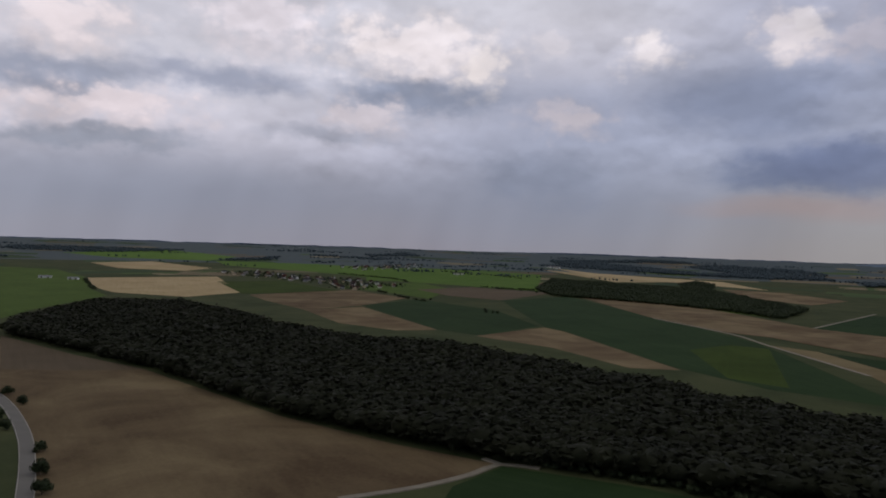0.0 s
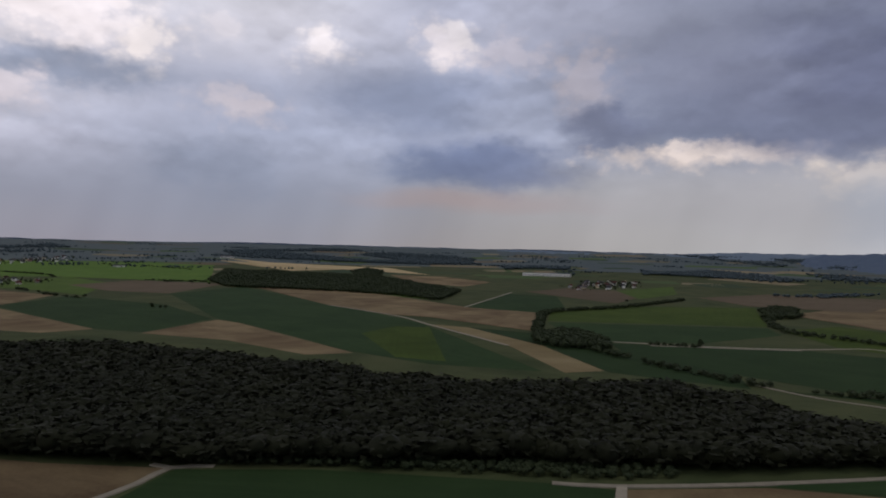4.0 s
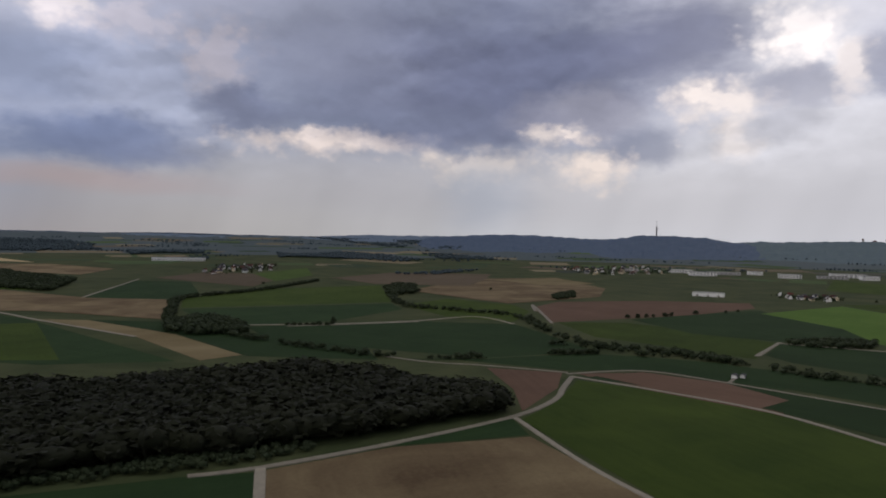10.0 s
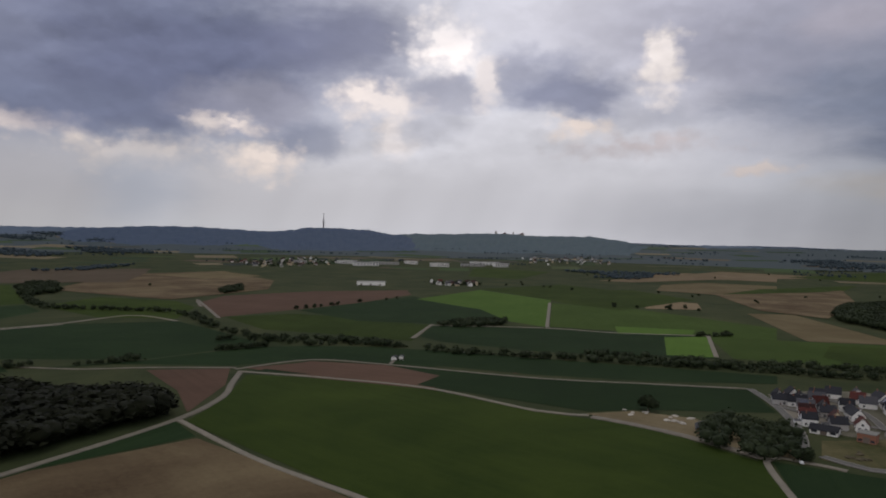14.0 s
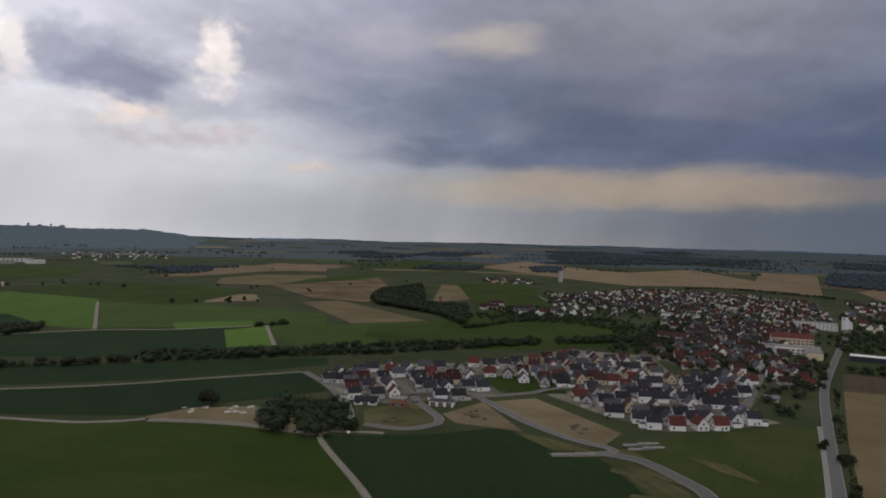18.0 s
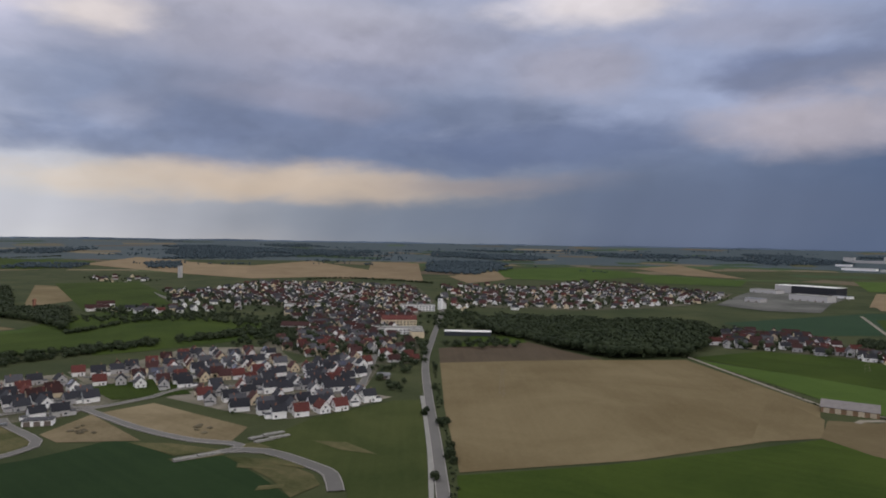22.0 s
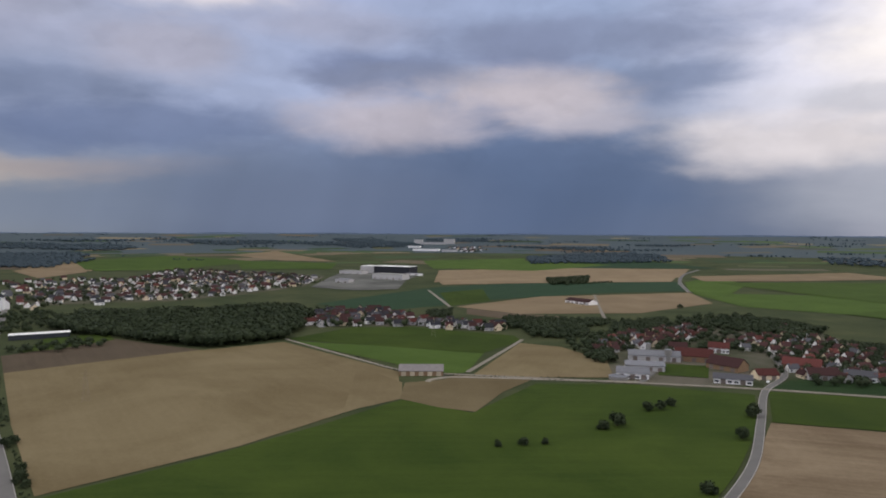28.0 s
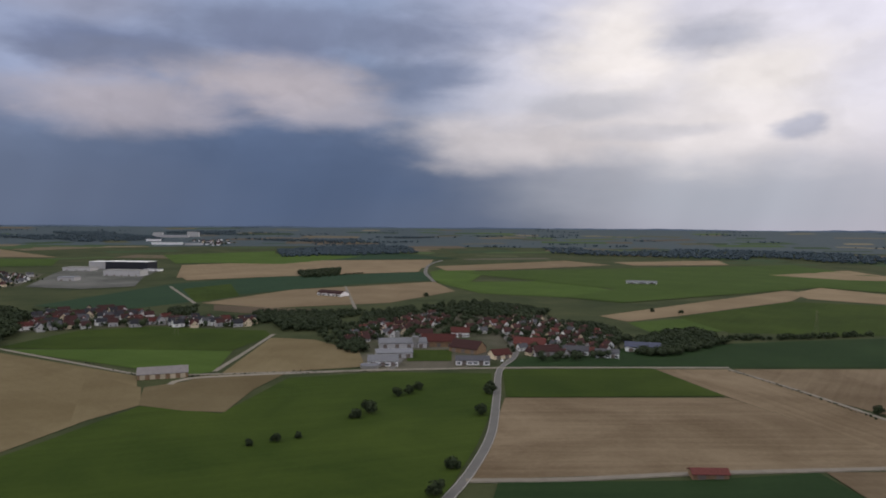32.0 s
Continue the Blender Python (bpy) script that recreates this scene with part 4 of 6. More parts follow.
road("farm_track", "gravel", 3.5, [(190, -555), (190, -632), (191, -745)])
road("farm_track", "gravel", 3.0, [(429, -648), (314, -581), (244, -540)])
road("farm_track", "gravel", 5.0, [(521, -1285), (377, -1020)])
road("farm_track", "gravel", 4.5, [(202, -1321), (134, -970)])
road("country_road", "asphalt", 7.0, [(37, -1445), (66, -1722), (66, -2037), (33, -2245)])
road("country_road", "asphalt", 4.6, [(14, -251), (4, -292), (-9, -332), (-23, -396), (-32, -488), (-40, -574), (-60, -651), (-56, -769), (-59, -859)])
road("village_street", "asphalt", 4.5, [(50, -570), (40, -660), (40, -763)])
road("farm_track", "gravel", 4.0, [(211, -541), (50, -568), (-41, -581), (-152, -587), (-234, -591)])
road("farm_track", "gravel", 3.5, [(-231, -584), (-254, -506), (-270, -434), (-275, -405)])
road("farm_track", "gravel", 4.0, [(-7, -323), (-54, -326), (-118, -336), (-184, -343), (-237, -348)])
road("farm_track", "gravel", 5.0, [(-334, -1429), (-340, -1141)])
road("country_road", "asphalt", 6.0, [(1875, -419), (1324, -376)])
road("estate_road", "asphalt", 4.5, [(569, 23), (540, -27), (538, -78), (526, -102)])
road("estate_road", "asphalt", 4.5, [(623, -7), (580, -33), (533, -43)])
road("estate_road", "asphalt", 4.5, [(624, -60), (572, -78), (533, -86)])
road("estate_road", "asphalt", 4.5, [(643, -113), (622, -151), (641, -218), (646, -285)])
road("estate_road", "asphalt", 4.5, [(539, -141), (556, -169), (542, -219), (564, -287), (588, -353)])
road("estate_road", "asphalt", 4.5, [(509, -187), (480, -222), (478, -268), (490, -289)])
road("farm_track", "gravel", 4.0, [(692, 407), (815, 449)])
road("farm_track", "gravel", 4.5, [(776, 834), (847, 918), (691, 708)])


# ---------------------------------------------------------------- trees
def tree_shape(seed, leaves, core):
    """Crown of one broad-leaved tree, 1 high and about 0.6 wide: a lumpy inner body and many small leaf clumps. Returns points and triangles."""
    rng = np.random.default_rng(seed)
    bm = bmesh.new()
    bmesh.ops.create_icosphere(bm, subdivisions=core, radius=1.0)
    lumps = rng.normal(size=(7, 3))
    lumps /= np.linalg.norm(lumps, axis=1)[:, None]

    def reach(d):
        return 0.74 + 0.34 * max(0.0, float((lumps @ d).max()) - 0.45)
    vs, fs = [], []
    for v in bm.verts:
        d = np.array(v.co) / v.co.length
        k = reach(d) * rng.uniform(0.86, 1.0) * 0.9
        vs.append((d[0] * 0.36 * k, d[1] * 0.36 * k, 0.58 + d[2] * 0.42 * k))
    fs = [tuple(x.index for x in f.verts) for f in bm.faces]
    bm.free()
    for _ in range(leaves):
        d = rng.normal(size=3)
        d /= np.linalg.norm(d)
        k = reach(d) * rng.uniform(0.88, 1.12)
        c = np.array((d[0] * 0.36 * k, d[1] * 0.36 * k, 0.58 + d[2] * 0.42 * k))
        t1, t2 = rng.normal(size=3), rng.normal(size=3)
        t1 /= np.linalg.norm(t1)
        t2 = np.cross(t1, t2)
        t2 /= np.linalg.norm(t2)
        s = rng.uniform(0.05, 0.1)
        i = len(vs)
        vs += [tuple(c + t1 * s), tuple(c - t1 * s * 0.5 + t2 * s * 0.87), tuple(c - t1 * s * 0.5 - t2 * s * 0.87)]
        fs.append((i, i + 1, i + 2))
    return np.array(vs), np.array(fs)


NEAR_TREES = [tree_shape(s, 60, 2) for s in range(5)]
MID_TREES = [tree_shape(s + 20, 50, 1) for s in range(4)]
FAR_TREES = [tree_shape(s + 40, 14, 1) for s in range(4)]


def joined(name, spots, shapes, mat, label, category, broad=1.0):
    """Many trees as one object. spots: x, y, height."""
    rng = np.random.default_rng(len(spots))
    vs, fs, base = [], [], 0
    for x, y, h in spots:
        v, f = shapes[rng.integers(len(shapes))]
        a = rng.uniform(0, math.tau)
        c, s = math.cos(a), math.sin(a)
        w = h * rng.uniform(0.85, 1.25) * broad
        p = np.stack([(v[:, 0] * c - v[:, 1] * s) * w + x, (v[:, 0] * s + v[:, 1] * c) * w + y, (v[:, 2] - 0.12) * h + lie_xy(x, y)], 1)
        vs.append(p)
        fs.append(f + base)
        base += len(v)
    vs, fs = np.concatenate(vs), np.concatenate(fs)
    me = bpy.data.meshes.new(name)
    me.vertices.add(len(vs))
    me.vertices.foreach_set("co", vs.astype(np.float32).ravel())
    me.loops.add(fs.size)
    me.loops.foreach_set("vertex_index", fs.astype(np.int32).ravel())
    me.polygons.add(len(fs))
    me.polygons.foreach_set("loop_start", np.arange(0, fs.size, 3, dtype=np.int32))
    me.polygons.foreach_set("use_smooth", np.ones(len(fs), dtype=bool))
    me.update(calc_edges=True)
    me.materials.append(mat)
    return tagged(new(name, me), label, category, kind="stuff")


def inside(poly, x, y):
    hit = False
    for i in range(len(poly)):
        (ax, ay), (bx, by) = poly[i - 1], poly[i]
        if (ay > y) != (by > y) and x < (bx - ax) * (y - ay) / (by - ay) + ax:
            hit = not hit
    return hit


def wood(name, height, gap, detail, pts):
    rng = random.Random(len(pts) * 131 + int(abs(pts[0][0])))
    xs, ys = [p[0] for p in pts], [p[1] for p in pts]
    spots = []
    y = min(ys)
    while y < max(ys):
        x = min(xs)
        while x < max(xs):
            px, py = x + rng.uniform(-0.5, 0.5) * gap, y + rng.uniform(-0.5, 0.5) * gap
            if inside(pts, px, py) and (detail or noise.noise((px * 0.0021, py * 0.0021, 11)) > -0.08):
                k = 1 + 0.3 * noise.noise((px * 0.018, py * 0.018, 7))
                spots.append((px, py, height * k * rng.uniform(0.86, 1.08)))
            x += gap
        y += gap * 0.9
    if not spots:
        return
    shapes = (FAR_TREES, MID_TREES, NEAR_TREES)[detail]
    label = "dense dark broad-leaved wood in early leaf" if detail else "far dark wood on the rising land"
    joined(name, spots, shapes, (LEAF_HAZED, LEAF_OPEN, LEAF_SHADED)[detail], label, "wood", (1.9, 1.45, 1.85)[detail])


def hedge(name, height, width, pts):
    rng = random.Random(int(abs(pts[0][0]) + height))
    spots = []
    for p in spline(pts, (2.2 if height < 7 else 4.0) if math.hypot(*pts[0]) < 1500 else 7.0):
        if noise.noise((p.x * 0.02, p.y * 0.02, height)) < -0.38:
            continue
        for _ in range(1 + int(width > 8)):
            spots.append((p.x + rng.uniform(-0.5, 0.5) * width, p.y + rng.uniform(-0.5, 0.5) * width, height * rng.uniform(0.3, 1.0)))
    joined(name, spots, MID_TREES, LEAF_OPEN, "uneven hedgerow of bushes and small trees", "hedge", 1.45)


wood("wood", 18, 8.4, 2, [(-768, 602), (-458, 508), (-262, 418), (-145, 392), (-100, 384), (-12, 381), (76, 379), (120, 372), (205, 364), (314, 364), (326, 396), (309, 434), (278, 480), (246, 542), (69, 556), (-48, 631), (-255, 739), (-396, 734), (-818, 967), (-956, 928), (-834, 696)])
wood("grove", 9, 17, 1, [(105, -819), (69, -972), (-10, -990), (-87, -968), (-154, -839), (-176, -739), (-147, -614), (-82, -594), (-65, -725), (-8, -755), (39, -711)])
wood("grove", 10, 15, 1, [(53, -972), (7, -1051), (-61, -1061), (-130, -953), (-124, -905), (-53, -918), (6, -934)])
wood("grove", 9, 14, 1, [(145, -749), (125, -819), (98, -875), (78, -758), (99, -648), (120, -678)])
wood("grove", 8, 36, 1, [(1285, -365), (1261, -508), (1072, -618), (815, -594), (674, -491), (679, -419), (877, -524), (1048, -464), (1056, -320)])
wood("grove", 8, 29, 1, [(727, -434), (674, -491), (486, -343), (558, -345), (683, -303), (733, -331)])
wood("wood", 12, 9, 1, [(-439, 2021), (-490, 2517), (-348, 2475), (-55, 2361), (74, 2254), (234, 1736), (156, 1466), (66, 1594), (-38, 1662), (-147, 1714), (-347, 1788)])
wood("wood", 11, 12, 1, [(-61, 2619), (1, 2786), (65, 2628), (39, 2301), (-35, 2337)])
wood("wood", 11, 9, 1, [(224, 917), (280, 970), (314, 875), (285, 796), (233, 804), (207, 839)])
wood("wood", 12, 11, 1, [(779, 1313), (864, 1416), (882, 1359), (787, 1192), (737, 1176), (694, 1148)])
wood("wood", 14, 9, 1, [(1348, -25), (1531, -46), (1679, -151), (1247, -118), (1185, -186), (969, -146), (1097, -124), (1239, -38)])
wood("wood", 16, 8.5, 1, [(733, -611), (779, -693), (682, -761), (583, -902), (518, -841), (458, -723), (432, -648), (470, -570), (539, -574), (607, -587), (670, -587)])
wood("grove", 8, 14, 1, [(622, -466), (636, -497), (644, -538), (585, -563), (570, -534), (588, -491)])
wood("grove", 11, 10, 1, [(469, 64), (507, 56), (498, 30), (511, 11), (462, 5), (428, 6), (422, 22), (427, 35), (436, 56)])
wood("wood", 11, 9, 1, [(371, -1665), (286, -1780), (260, -1588), (326, -1517)])
wood("wood", 10, 9, 1, [(808, 439), (859, 432), (910, 384), (865, 369), (805, 404)])
wood("wood", 9, 9, 1, [(1022, 1051), (1117, 1082), (1027, 987), (953, 972)])
wood("wood", 8, 6, 1, [(109, -671), (91, -699), (79, -654), (94, -630)])
wood("wood", 9, 7, 1, [(-195, -732), (-275, -794), (-280, -708), (-195, -634), (-170, -645)])
wood("wood", 10, 8, 1, [(15, -940), (-51, -1052), (-123, -951), (-98, -861), (-37, -901)])
wood("wood", 9, 8, 1, [(-139, -861), (-181, -801), (-184, -710), (-140, -693)])
wood("wood", 9, 8, 1, [(119, -922), (47, -979), (52, -858), (99, -815)])
wood("wood", 9, 8, 1, [(217, -836), (140, -863), (126, -781), (184, -756)])
wood("wood", 8, 8, 1, [(260, -913), (121, -945), (120, -886), (227, -821)])
wood("grove", 7, 15, 1, [(1197, -220), (1244, -274), (1106, -295), (1076, -237)])
wood("grove", 7, 15, 1, [(966, -334), (989, -421), (902, -456), (714, -362), (779, -352), (829, -326)])
wood("grove", 8, 15, 1, [(884, -635), (906, -731), (803, -692), (724, -584), (746, -554)])
wood("grove", 7, 14, 1, [(862, -477), (862, -536), (713, -440), (696, -400)])
wood("grove", 7, 15, 1, [(1106, -157), (1123, -310), (1027, -413), (920, -370), (999, -276), (1039, -164)])
wood("grove", 7, 15, 1, [(807, -325), (883, -405), (751, -374), (705, -324), (738, -304)])
wood("grove", 7, 15, 1, [(1024, -450), (1062, -528), (750, -381), (801, -368)])
wood("grove", 6, 15, 1, [(470, -708), (509, -824), (518, -956), (554, -929), (531, -808)])
wood("wood", 9, 9, 1, [(384, -927), (359, -975), (329, -895), (349, -862)])
wood("wood", 5, 5, 1, [(-101, 382), (-24, 376), (93, 355), (129, 347), (164, 349), (170, 362), (98, 374), (-25, 387), (-103, 389)])
wood("grove", 7, 15, 1, [(818, -296), (908, -395), (861, -424), (730, -317), (727, -269)])
wood("grove", 7, 15, 1, [(669, -461), (663, -477), (515, -368), (499, -339), (550, -361)])
wood("grove", 6, 14, 1, [(566, -339), (530, -348), (442, -311), (450, -295), (503, -313)])
wood("far_wood", 14, 26, 0, [(-1971, 2526), (-1925, 3311), (-1462, 3314), (-1578, 2716)])
wood("far_wood", 14, 26, 0, [(-1774, 3548), (-1676, 3969), (-1354, 3606), (-1462, 3314)])
wood("far_wood", 14, 24, 0, [(-792, 3927), (-236, 4412), (446, 3914), (842, 3833), (718, 3266), (150, 3183), (-595, 3366)])
wood("far_wood", 14, 24, 0, [(-3361, 2424), (-3079, 2692), (-2560, 3045), (-2441, 2596), (-2482, 1923), (-2576, 1860)])
wood("far_wood", 14, 26, 0, [(-791, 3903), (-277, 3895), (319, 3599), (603, 3217), (277, 3120), (-389, 3302)])
wood("far_wood", 14, 20, 0, [(626, 3223), (914, 3083), (775, 2686), (552, 2703)])
wood("far_wood", 14, 22, 0, [(1256, 3144), (1554, 2874), (1310, 2462), (1010, 2420)])
wood("far_wood", 14, 26, 0, [(1960, 4343), (2375, 4061), (2985, 3757), (2458, 3091), (1997, 3213)])
wood("far_wood", 14, 26, 0, [(-223, 3792), (422, 3529), (357, 3172), (-190, 3235)])
wood("far_wood", 14, 20, 0, [(632, 3284), (901, 2878), (788, 2588), (540, 2696)])
wood("far_wood", 14, 22, 0, [(1234, 3075), (1555, 2832), (1307, 2472), (1028, 2503)])
wood("far_wood", 12, 18, 0, [(1064, 1762), (1504, 1866), (1210, 1712)])
wood("far_wood", 14, 26, 0, [(1838, 2790), (2371, 2408), (2053, 2181), (1701, 2409)])
wood("far_wood", 14, 22, 0, [(1346, 3207), (1583, 2758), (1584, 2370), (1237, 2222), (1040, 2477)])
wood("far_wood", 14, 26, 0, [(3212, 628), (3814, -166), (3720, -709), (3265, -387), (2942, 333)])
wood("far_wood", 12, 20, 0, [(2522, -187), (2779, -309), (2711, -499), (2488, -405)])
wood("far_wood", 12, 20, 0, [(2309, 768), (2433, 394), (2051, 469), (2051, 646)])
wood("far_wood", 14, 26, 0, [(3596, -861), (3936, -1793), (3135, -1960), (2937, -1174), (2911, -748)])
wood("far_wood", 13, 20, 0, [(2742, -1410), (2550, -1622), (2361, -1405)])
wood("far_wood", 14, 26, 0, [(2227, -1596), (3329, -2437), (2705, -3082), (2113, -2409), (1977, -1836), (1612, -1219)])
wood("far_wood", 14, 26, 0, [(3964, -1055), (4063, -1938), (3228, -2019), (3169, -1241)])
wood("far_wood", 13, 22, 0, [(3287, -1690), (2838, -1776), (2517, -1548), (2667, -1397)])
wood("far_wood", 13, 20, 0, [(2727, -672), (2756, -810), (2381, -717), (2422, -612)])
wood("far_wood", 14, 26, 0, [(1897, -1338), (2508, -1860), (2746, -2438), (2684, -2988), (1294, -4160), (1211, -3894), (2068, -2705), (2050, -1882), (1706, -1330)])
wood("far_wood", 14, 26, 0, [(1812, -3151), (1526, -3512), (1330, -3270), (1577, -2960)])
wood("far_wood", 14, 22, 0, [(707, -2784), (300, -3113), (269, -2613), (591, -2401)])
wood("far_wood", 14, 26, 0, [(1095, -3430), (337, -3740), (-50, -3808), (-45, -3450), (500, -3173)])
wood("far_wood", 14, 22, 0, [(695, -2762), (197, -3027), (126, -2580), (562, -2309)])
wood("far_wood", 14, 24, 0, [(-381, -2973), (-1121, -2797), (-1635, -2436), (-1386, -2064), (-931, -2321), (-376, -2604)])
wood("far_wood", 14, 26, 0, [(2322, -3565), (1570, -3866), (605, -3727), (2, -3734), (547, -3369), (1636, -3354)])
hedge("hedgerow", 10, 14, [(232, 926), (275, 1088), (338, 1248), (510, 1358), (742, 1581)])
hedge("hedgerow", 9, 12, [(249, 861), (286, 725), (337, 608), (384, 559), (463, 528), (553, 503)])
hedge("hedgerow", 10, 18, [(801, 1337), (633, 1010), (666, 893), (698, 785), (619, 635), (584, 494), (625, 428), (636, 345)])
hedge("hedgerow", 10, 16, [(557, 563), (626, 470), (629, 347), (659, 241), (706, 77), (731, -35), (774, -151), (814, -308)])
hedge("hedgerow", 10, 18, [(709, 201), (721, 85), (759, -3), (788, -138), (839, -338)])
hedge("hedgerow", 8, 10, [(930, -147), (1038, -274), (1028, -388)])
hedge("hedgerow", 2.2, 4, [(250, -197), (302, -235), (378, -286), (461, -343), (547, -403)])
hedge("hedgerow", 2, 3, [(-230, -579), (-252, -503), (-267, -430)])
hedge("hedgerow", 1.6, 3, [(205, -537), (134, -551), (50, -563)])
hedge("hedgerow", 8, 12, [(-221, -720), (-298, -738), (-375, -750), (-481, -780)])
hedge("hedgerow", 1.6, 3, [(202, -536), (148, -553), (73, -575)])
hedge("hedgerow", 2, 3, [(310, -584), (242, -536)])
hedge("hedgerow", 7, 10, [(356, 845), (408, 826)])
hedge("hedgerow", 8, 8, [(-744, 1590), (-598, 1432), (-539, 1390)])
hedge("hedgerow", 7, 9, [(-598, 1993), (-490, 1980), (-423, 1951)])
hedge("hedgerow", 7, 9, [(-538, 1949), (-413, 1981), (-301, 1887)])
hedge("hedgerow", 8, 10, [(-1518, 1417), (-1244, 1185)])
hedge("hedgerow", 8, 10, [(-1204, 2233), (-934, 2122), (-852, 2025)])
hedge("hedgerow", 7, 8, [(-963, 2676), (-841, 2667), (-601, 2504)])
hedge("hedgerow", 8, 9, [(930, 123), (956, 96)])
hedge("hedgerow", 8, 10, [(2953, 6), (3196, -472)])
hedge("hedgerow", 9, 10, [(1793, -879), (1794, -1017), (1514, -1112)])
hedge("hedgerow", 8, 8, [(297, -1524), (215, -1655)])


def lone_tree(seed):
    """A free-standing tree 1 m high: tapered trunk with limbs, and a crown."""
    rng = random.Random(seed)
    root = new("tree")
    bm = bmesh.new()
    bmesh.ops.create_cone(bm, cap_ends=True, segments=7, radius1=0.035, radius2=0.015, depth=0.5, matrix=Matrix.Translation((0, 0, 0.25)))
    for k in range(4):
        a = k * 1.6 + rng.random()
        m = Matrix.Translation((0, 0, 0.3 + 0.05 * k)) @ Matrix.Rotation(a, 4, "Z") @ Matrix.Rotation(0.8, 4, "Y") @ Matrix.Translation((0, 0, 0.14))
        bmesh.ops.create_cone(bm, cap_ends=True, segments=5, radius1=0.014, radius2=0.005, depth=0.3, matrix=m)
    part("trunk", bm, BARK, root)
    vs, fs = [], []
    for k in range(7):
        v, f = tree_shape(seed * 9 + k + 70, 110, 1)
        a, out, size = k * 0.9 + rng.random(), rng.uniform(0.16, 0.36) if k else 0.0, rng.uniform(0.42, 0.62) if k else 0.8
        up = rng.uniform(0.06, 0.42) if k else 0.2
        fs += [tuple(i + len(vs) for i in t) for t in f.tolist()]
        vs += [(x * size * 1.25 + out * math.cos(a), y * size * 1.25 + out * math.sin(a), (z - 0.16) * size + up - 0.05) for x, y, z in v.tolist()]
    me = bpy.data.meshes.new("crown")
    me.from_pydata(vs, [], fs)
    me.materials.append(LEAF_OPEN)
    crown = new("crown", me)
    crown.parent = root
    return tagged(root, "single broad-leaved tree with a rounded dark crown", "tree", "single trees in the fields")


TREE_KINDS = [lone_tree(s) for s in range(3)]
planted = 0


def plant(x, y, h):
    global planted
    src = TREE_KINDS[planted % 3]
    m = Matrix.Translation((x, y, lie_xy(x, y))) @ Matrix.Rotation(planted * 1.7, 4, "Z") @ Matrix.Scale(h, 4)
    if planted < 3:
        src.matrix_basis = m
    else:
        c = copy_thing(src, Matrix.Identity(4))
        c.matrix_basis = m
    planted += 1


for x, y, h in [
    (843, 703, 8), (861, 698, 9), (877, 695, 8), (892, 693, 7), (919, 692, 9), (933, 692, 8),
    (994, 689, 9), (1065, 681, 6), (1098, 680, 6), (501, 101, 14), (435, 1, 10), (385, -276, 6),
    (358, -270, 7), (303, -235, 8), (278, -207, 6), (52, -437, 11), (59, -426, 8), (37, -482, 8),
    (30, -489, 8), (24, -502, 8), (108, -370, 5), (96, -378, 6), (85, -385, 5), (-27, -491, 11),
    (-19, -437, 9), (-1, -339, 8), (7, -304, 9), (-273, -447, 8), (-371, 1265, 7), (-345, 1227, 6),
    (-606, 1445, 6), (-548, 1401, 6), (-414, 322, 8), (-472, 375, 9), (-440, 361, 8), (-303, 259, 10),
    (-279, 240, 9), (-335, 286, 8), (-391, 310, 8), (423, 847, 7), (1255, 317, 7), (1280, 227, 8),
    (1285, 201, 7), (925, 128, 8), (1501, 99, 6), (1228, 311, 7), (942, 127, 7), (961, 97, 8),
    (1263, 228, 8), (1261, 175, 7), (1269, 324, 6), (43, -1143, 9), (412, 829, 6), (-277, -968, 7),
    (-311, -953, 7), (107, -946, 7), (64, -962, 9), (239, -891, 8), (521, -386, 6), (393, -284, 5), (360, -276, 6), (294, -231, 5), (318, -249, 4), (447, -330, 5),
    (233, -546, 5), (243, -549, 4)]:
    plant(x, y, h)
for x, y, h in [
    (1963, 513, 7), (2511, 448, 7), (1312, 206, 7), (1308, 229, 7), (1623, 312, 7), (2337, 279, 7), (968, 100, 7), (942, 125, 7), (1261, 318, 7), (1535, 106, 7),
    (2650, 143, 7), (1556, 229, 7), (1608, 224, 7), (1733, 19, 7), (2454, -12, 7), (1080, -191, 7), (1880, -130, 7), (1594, 575, 7), (1578, 499, 7), (1701, 675, 7),
    (-359, 1230, 7), (-336, 1223, 7), (-600, 1435, 7), (-628, 1450, 7), (-704, 2595, 7), (-526, 1931, 7), (-457, 1906, 7), (-543, 1426, 7), (-405, 1870, 7), (-659, 2867, 7)]:
    plant(x, y, h)
for x, y, h in [
    (-915, 2637, 7), (-876, 2697, 7), (-1044, 2595, 7), (-1649, 2358, 7), (1617, 638, 7), (1597, 560, 7), (1552, 492, 7), (1227, 311, 7), (1237, 274, 7), (1239, 218, 7),
    (1577, 665, 7), (1938, 508, 7), (2155, 634, 7), (992, 1214, 7), (430, 862, 7), (584, 1525, 7)]:
    plant(x, y, h)


# ---------------------------------------------------------------- houses
def box(bm, x0, y0, z0, x1, y1, z1):
    r = bmesh.ops.create_cube(bm, size=1.0, matrix=Matrix.Translation(((x0 + x1) / 2, (y0 + y1) / 2, (z0 + z1) / 2)) @ Matrix.Diagonal((x1 - x0, y1 - y0, z1 - z0, 1)))
    return r["verts"]


def prism(bm, prof, x0, x1):
    """A profile of (y, z) points pulled along x."""
    a = [bm.verts.new((x0, y, z)) for y, z in prof]
    b = [bm.verts.new((x1, y, z)) for y, z in prof]
    n = len(prof)
    bm.faces.new(a[::-1])
    bm.faces.new(b)
    for i in range(n):
        bm.faces.new((a[i], a[(i + 1) % n], b[(i + 1) % n], b[i]))


